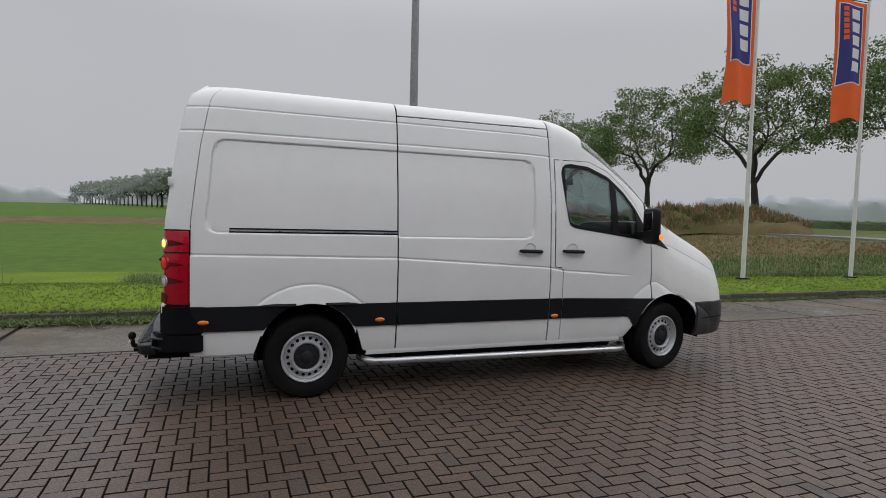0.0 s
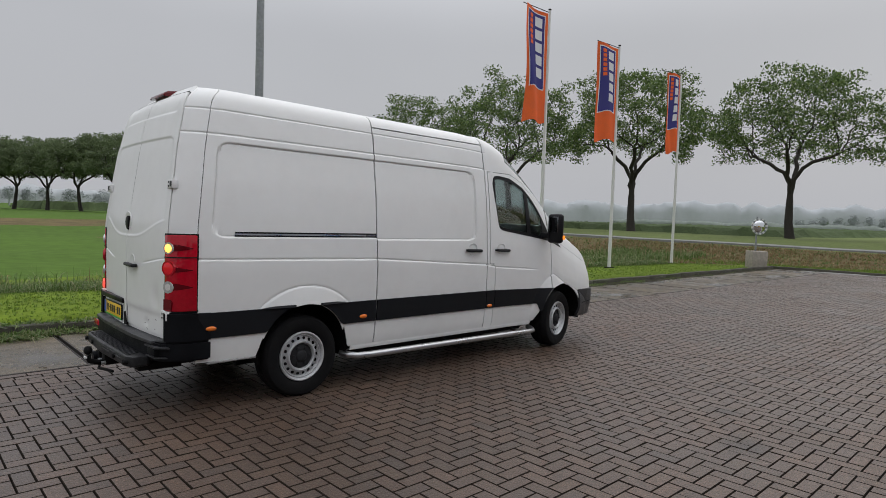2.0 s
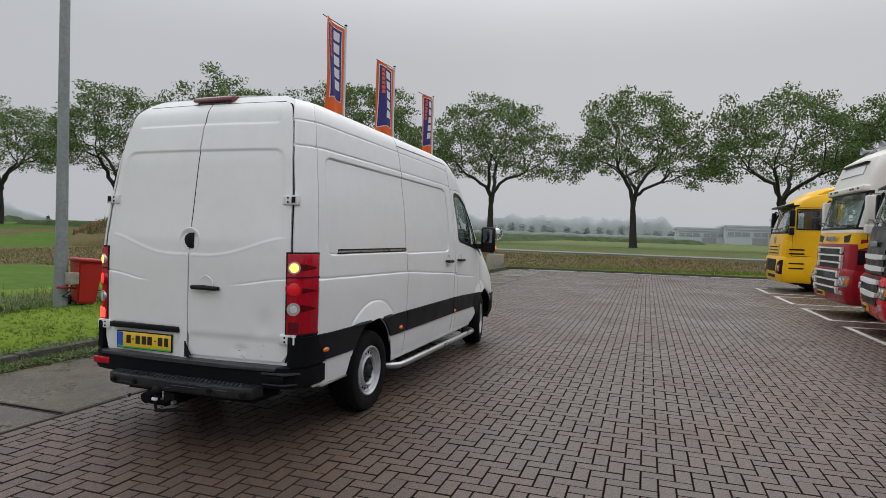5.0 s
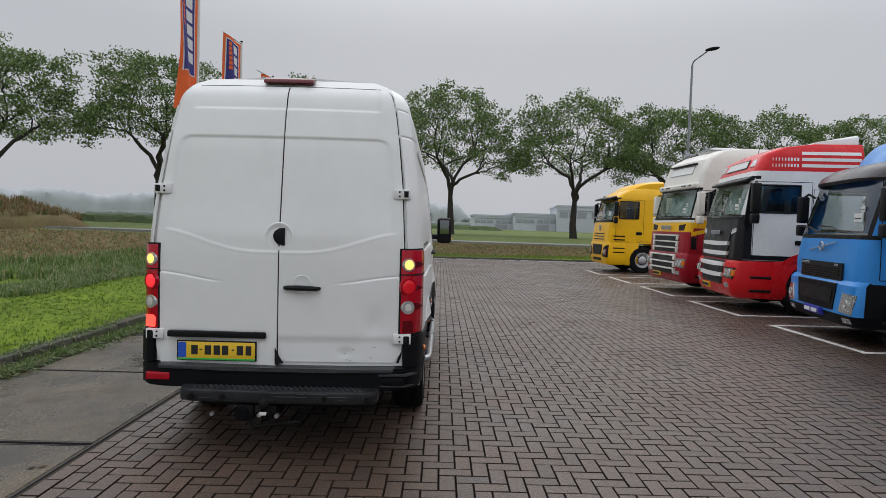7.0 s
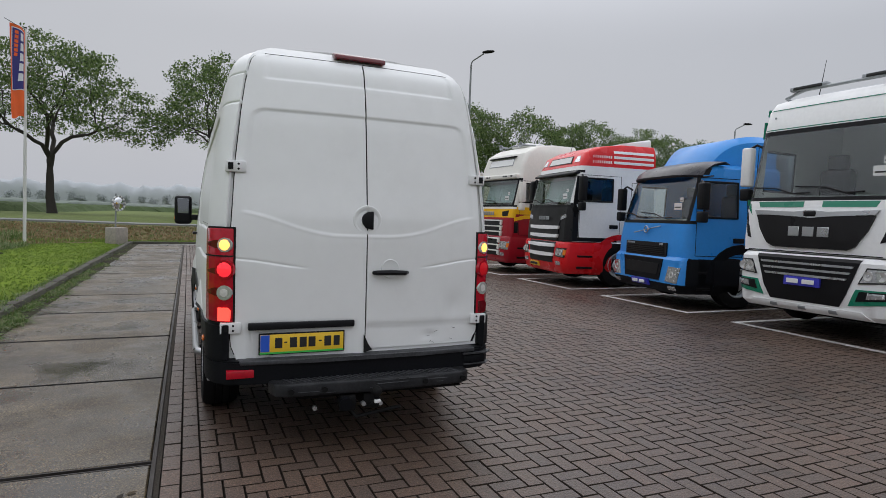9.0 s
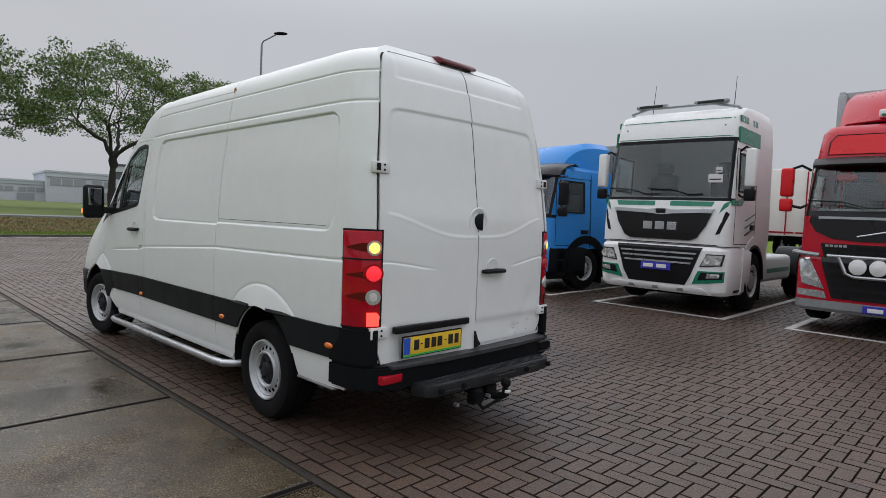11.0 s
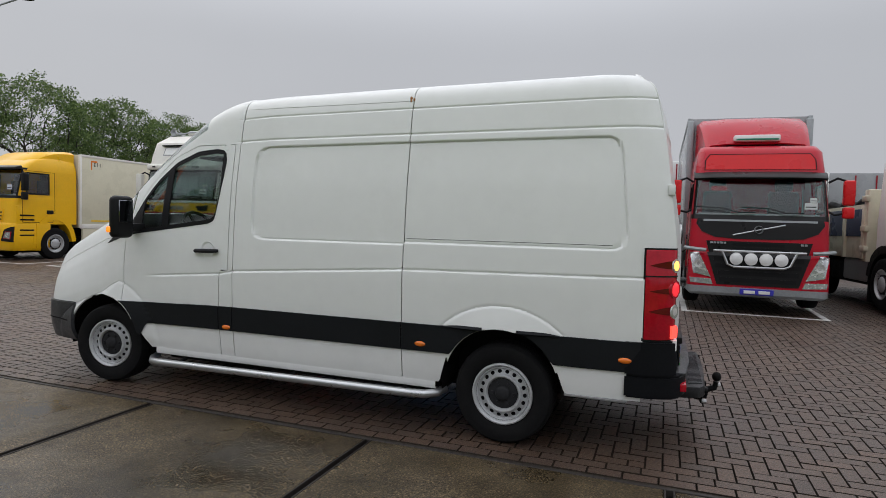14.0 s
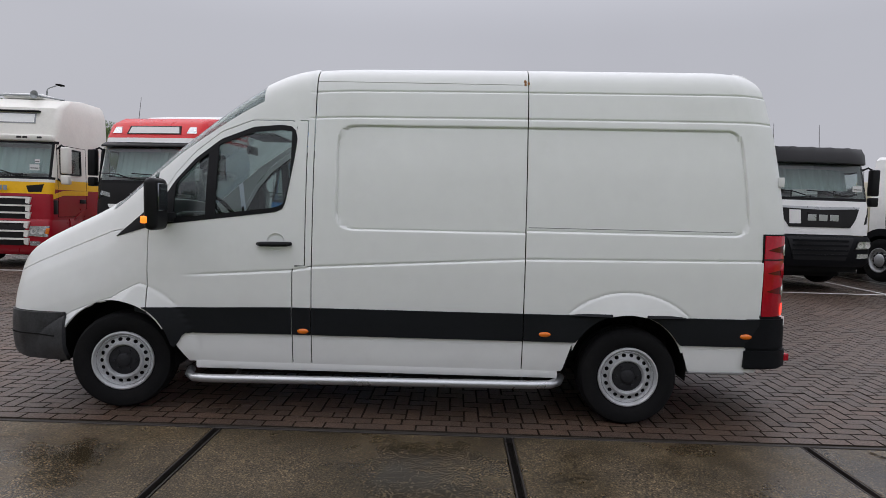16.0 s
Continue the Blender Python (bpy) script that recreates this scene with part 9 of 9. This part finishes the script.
# ---- grass and weeds ----
def blades(name, label, n, area, height, key, seed, lean=0.35, width=0.012, clump=0, keep=None, on=land_z):
    """Single bent blades strewn over an area, in tufts if clump is given."""
    rng = np.random.default_rng(seed)
    x0, x1, y0, y1 = area
    if clump:
        k = max(1, n // clump)
        cx, cy = rng.uniform(x0, x1, k), rng.uniform(y0, y1, k)
        x = np.repeat(cx, clump) + rng.normal(size=k * clump) * height[1] * 0.28
        y = np.repeat(cy, clump) + rng.normal(size=k * clump) * height[1] * 0.28
    else:
        x, y = rng.uniform(x0, x1, n), rng.uniform(y0, y1, n)
    if keep is not None:
        m = np.array([keep(a, b) for a, b in zip(x, y)])
        x, y = x[m], y[m]
    n = len(x)
    z = np.array([on(a, b) for a, b in zip(x, y)]) - 0.01
    h = rng.uniform(height[0], height[1], n)
    ang, tilt = rng.uniform(0, 2 * math.pi, n), np.abs(rng.normal(size=n)) * lean
    dx, dy = np.cos(ang), np.sin(ang)
    w = width * rng.uniform(0.6, 1.4, n)
    p = np.stack([x, y, z], 1)
    out = np.stack([dx, dy, np.zeros(n)], 1)
    sd = np.stack([-dy, dx, np.zeros(n)], 1) * w[:, None]
    up = np.array([0, 0, 1.0])
    mid = p + out * (h * tilt * 0.35)[:, None] + up * (h * 0.6)[:, None]
    tip = p + out * (h * tilt * 1.1)[:, None] + up * (h * np.maximum(0.25, 1 - 0.35 * tilt))[:, None]
    v = np.stack([p - sd, p + sd, mid + sd * 0.75, mid - sd * 0.75, tip], 1).reshape(-1, 3)
    i = np.arange(n)[:, None] * 5
    quads, tris = i + np.array([[0, 1, 2, 3]]), i + np.array([[3, 2, 4]])
    me = bpy.data.meshes.new(name)
    me.from_pydata(v.tolist(), [], quads.tolist() + tris.tolist())
    me.materials.append(M[key])
    o = new(name, me)
    tagged(o, label, "grass", kind="stuff")


blades("lawn_grass", "short bright green grass of the verge", 90000, (-7, 24.0, 3.43, 8.6), (0.018, 0.055), "blade", 21, 0.9, 0.006, 5)
blades("lawn_grass", "short grass beyond the yard's end", 12000, (24.5, 27.5, -18, 8), (0.05, 0.14), "blade", 22, 0.4, 0.012)
kerb_on = lambda x, y: ground_z(x, y)
weedy = lambda x, y: noise.noise((x * 0.9, 2.0, 1)) + 0.36 > (KERB_Y - 0.04 - y) * 2.0
blades("kerb_weeds", "green weeds in the gutter under the kerb", 85000, (-10, 23.5, 2.94, 3.28), (0.04, 0.15), "weed", 23, 1.2, 0.009, 12, weedy, kerb_on)
blades("kerb_weeds", "weeds hanging over the kerb top", 16000, (-8, 24.0, 3.28, 3.48), (0.03, 0.10), "weed", 27, 1.3, 0.009, 10)
ditch = lambda x, y: noise.noise((x * 0.22, y * 0.3, 2)) + 0.42 > abs(y - 8.3 - 0.5 * noise.noise((x * 0.3, 1, 1))) * 0.30
blades("ditch_weeds", "low tangled weeds and grass along the ditch", 90000, (-16, 22, 6.4, 10.6), (0.05, 0.28), "weed", 24, 1.5, 0.008, 9, ditch)
blades("reeds", "tall bent reeds along the ditch", 15000, (-16, 22, 7.0, 9.8), (0.15, 0.60), "weed", 34, 1.6, 0.0075, 24, lambda x, y: noise.noise((x * 0.33, y * 0.5, 9)) > 0.20)
blades("seed_heads", "dark seed heads among the reeds", 900, (-16, 22, 7.0, 9.8), (0.3, 0.66), "drystalk", 35, 1.3, 0.008, 9, lambda x, y: noise.noise((x * 0.33, y * 0.5, 9)) > 0.24)
blades("tall_weeds", "weeds by the flagpoles", 9000, (10, 30, 8.0, 14), (0.15, 0.5), "weed", 28, 0.7, 0.02, 26)
blades("dry_grass", "dry brown grass on the ditch bank", 46000, (26.8, 34.2, -45, 16), (0.03, 0.16), "drystalk", 25, 0.9, 0.018, 4)
on_bank = lambda x, y: x > bank_edge(y) + noise.noise((x * 0.4, y * 0.4, 2))
blades("dry_grass", "dry brown grass where the bank slants across the field", 30000, (9, 34.2, 5, 34), (0.04, 0.20), "drystalk", 45, 0.9, 0.018, 4, on_bank)
blades("dry_grass", "green tufts where the bank slants across the field", 16000, (9, 34.2, 5, 34), (0.04, 0.18), "weed", 46, 0.9, 0.02, 3, on_bank)
blades("dry_grass", "green and brown tufts on the bank", 20000, (26.5, 34.2, -40, 16), (0.03, 0.14), "weed", 26, 0.9, 0.02, 3)
on_heap = lambda x, y: (0.62 * (x - 35) - 0.78 * (y - 32.5)) ** 2 / 68 + (0.78 * (x - 35) + 0.62 * (y - 32.5)) ** 2 / 15 < 1
blades("heap_scrub", "brown and green scrub on the earth heap", 16000, (27, 43, 23, 42), (0.2, 0.75), "drystalk", 29, 0.8, 0.03, 20, on_heap, mound_z)
blades("heap_scrub", "green weeds on the earth heap", 9000, (27, 43, 23, 42), (0.15, 0.5), "weed", 30, 0.9, 0.03, 20, on_heap, mound_z)


# broad-leaved weeds in the gutter and fallen leaves on the slabs
rng = np.random.default_rng(41)
cx = rng.uniform(-12, 23.4, 1500)
cy = KERB_Y - 0.05 - np.abs(rng.normal(size=1500)) * 0.11 * (0.55 + 0.8 * np.array([noise.noise((q * 0.7, 5, 2)) + 0.5 for q in cx]))
cz = np.array([ground_z(a, b) for a, b in zip(cx, cy)]) + 0.03
v, f = leaf_cards(rng, np.stack([cx, cy, cz], 1), 22, (0.05, 0.035, 0.022), 0.024)
o = raw_mesh("gutter_weeds", v.tolist(), f.tolist(), M["weed"])
tagged(o, "low leafy weeds along the foot of the kerb", "weeds", kind="stuff")
cx, cy = rng.uniform(-7, 22, 210), rng.uniform(EDGE_Y + 0.1, KERB_Y - 0.3, 210)
c = np.stack([cx, cy, np.array([ground_z(a, b) for a, b in zip(cx, cy)]) + 0.010], 1)
ang, sz = rng.uniform(0, 6.28, 210), rng.uniform(0.012, 0.034, 210)
a = np.stack([np.cos(ang), np.sin(ang), rng.uniform(-0.15, 0.15, 210)], 1) * sz[:, None]
b = np.stack([-np.sin(ang), np.cos(ang), rng.uniform(-0.15, 0.15, 210)], 1) * sz[:, None] * 0.55
v = np.stack([c - a, c + b, c + a, c - b], 1).reshape(-1, 3)
M["dead_leaf"] = leaf_mat("fallen_leaves", ((0.02, 0.014, 0.008), (0.045, 0.028, 0.014), (0.09, 0.06, 0.025)))
o = raw_mesh("fallen_leaves", v.tolist(), np.arange(840).reshape(-1, 4).tolist(), M["dead_leaf"])
tagged(o, "fallen brown leaves on the wet slabs", "leaves", kind="stuff")

# ---- brick paving ----
BRICK_COLS = [(0.068, 0.044, 0.031), (0.086, 0.053, 0.035), (0.076, 0.050, 0.037), (0.095, 0.057, 0.038), (0.061, 0.042, 0.032)]
M["brick"] = piece_mat("worn_red_brown_paver", BRICK_COLS, 0.44, False, 0.8, 70.0, 0.68)
M["brick_far"] = piece_mat("worn_red_brown_pavers", BRICK_COLS, 0.44, True, 0.8, 70.0, 0.68)
M["brick_edge"] = mat("grimy_paver_edge", (0.021, 0.0165, 0.013), 0.9, vary=0.4, scale=5, fine=90, spec=0.08)
BL, BW, JOINT, BEV = 0.210, 0.105, 0.0055, 0.0040


PHASE = (EDGE_Y - 0.005 - 2 * BW) % BW


def herringbone(x0, x1, y0, y1):
    """Places of bricks laid in square herringbone: (x, y, along x or along y)."""
    out = []
    w = BW
    for i in range(int((x0 - 1) / w), int((x1 + 1) / w)):
        for j in range(int((y0 - 1) / w), int((y1 + 1) / w)):
            k = (i - j) % 4
            if k == 0:
                cx, cy, h = (i + 1) * w, (j + 0.5) * w, True
            elif k == 3:
                cx, cy, h = (i + 0.5) * w, (j + 1) * w, False
            else:
                continue
            cy += PHASE
            if k == 3 and cy - w < y1 < cy + w - 0.01:
                out.append((cx, cy - w / 2, "half"))
            elif x0 < cx < x1 and y0 < cy < y1:
                out.append((cx, cy, h))
    return out


def brick_shape(hx, hy):
    hx, hy = hx - JOINT / 2, hy - JOINT / 2
    b = BEV
    top = [(-hx + b, -hy + b, 0), (hx - b, -hy + b, 0), (hx - b, hy - b, 0), (-hx + b, hy - b, 0)]
    low = [(-hx, -hy, -b), (hx, -hy, -b), (hx, hy, -b), (-hx, hy, -b)]
    foot = [(x, y, -0.04) for x, y, _ in low]
    f = [(0, 1, 2, 3)] + [(4 + i, 4 + (i + 1) % 4, (i + 1) % 4, i) for i in range(4)] + [(8 + i, 8 + (i + 1) % 4, 4 + (i + 1) % 4, 4 + i) for i in range(4)]
    return np.array(top + low + foot), np.array(f)


paving = thing("brick_paving", YARD, "wet red-brown brick paving in herringbone bond", "paving", kind="structure")
SH, SV, SQ = brick_shape(BL / 2, BW / 2), brick_shape(BW / 2, BL / 2), brick_shape(BW / 2, BW / 2)
EDGE_ROW = EDGE_Y - 0.005 - 2 * BW
bricks = herringbone(-13, YARD_X - 0.15, -14.0, EDGE_ROW)
for row in (0, 1):
    bricks += [(x + row * BW, EDGE_ROW + (row + 0.5) * BW, True) for x in np.arange(-13, YARD_X - 0.3, BL)]
near = [b for b in bricks if -2.62 < b[0] < -1.55 and -3.0 < b[1] < 2.0]
rng = np.random.default_rng(5)
near = sorted(near, key=lambda b: (b[0] + 1.8) ** 2 + (b[1] + 1.0) ** 2)[:300]
near_set = {(b[0], b[1]) for b in near}
meshes = {}
for h, (v, f) in ((True, SH), (False, SV), ("half", SQ)):
    me = bpy.data.meshes.new("brick")
    me.from_pydata(v.tolist(), [], f.tolist())
    me.materials.append(M["brick"])
    me.materials.append(M["brick_edge"])
    for q in list(me.polygons)[1:]:
        q.material_index = 1
    meshes[h] = me
rest = [b for b in bricks if (b[0], b[1]) not in near_set]
for h, (v, f) in ((True, SH), (False, SV), ("half", SQ)):
    sel = np.array([(b[0], b[1]) for b in rest if b[2] == h])
    n = len(sel)
    tilt = rng.normal(size=(n, 2)) * 0.004
    z = rng.normal(size=n) * 0.001
    vv = np.repeat(v[None], n, 0)
    vv[:, :, 2] += z[:, None] + vv[:, :, 0] * tilt[:, :1] + vv[:, :, 1] * tilt[:, 1:]
    vv[:, :, 0] += sel[:, :1]
    vv[:, :, 1] += sel[:, 1:]
    ff = (f[None] + (np.arange(n) * len(v))[:, None, None]).reshape(-1, 4)
    me = bpy.data.meshes.new("bricks")
    me.from_pydata(vv.reshape(-1, 3).tolist(), [], ff.tolist())
    me.materials.append(M["brick_far"])
    me.materials.append(M["brick_edge"])
    me.polygons.foreach_set("material_index", np.tile(np.array([0] + [1] * 8, dtype=np.int32), n))
    o = new("bricks", me)
    o.parent = paving
    tagged(o, "wet red-brown pavers", kind="stuff")
# plain paving beyond the laid stretch
far = bmesh.new()
box(far, -80, YARD_X - 0.16, -140, -14.02, -0.1, -0.004)
box(far, -60, -13.02, -14.02, EDGE_Y, -0.1, -0.004)
part("paving_beyond", far, M["brick_far"], paving, smooth=False)
for x, y, h in near:
    o = new("brick", meshes[h])
    o.parent = paving
    o.matrix_local = Matrix.Translation((x, y, rng.normal() * 0.0012)) @ Euler((rng.normal() * 0.004, rng.normal() * 0.004, 0)).to_matrix().to_4x4()
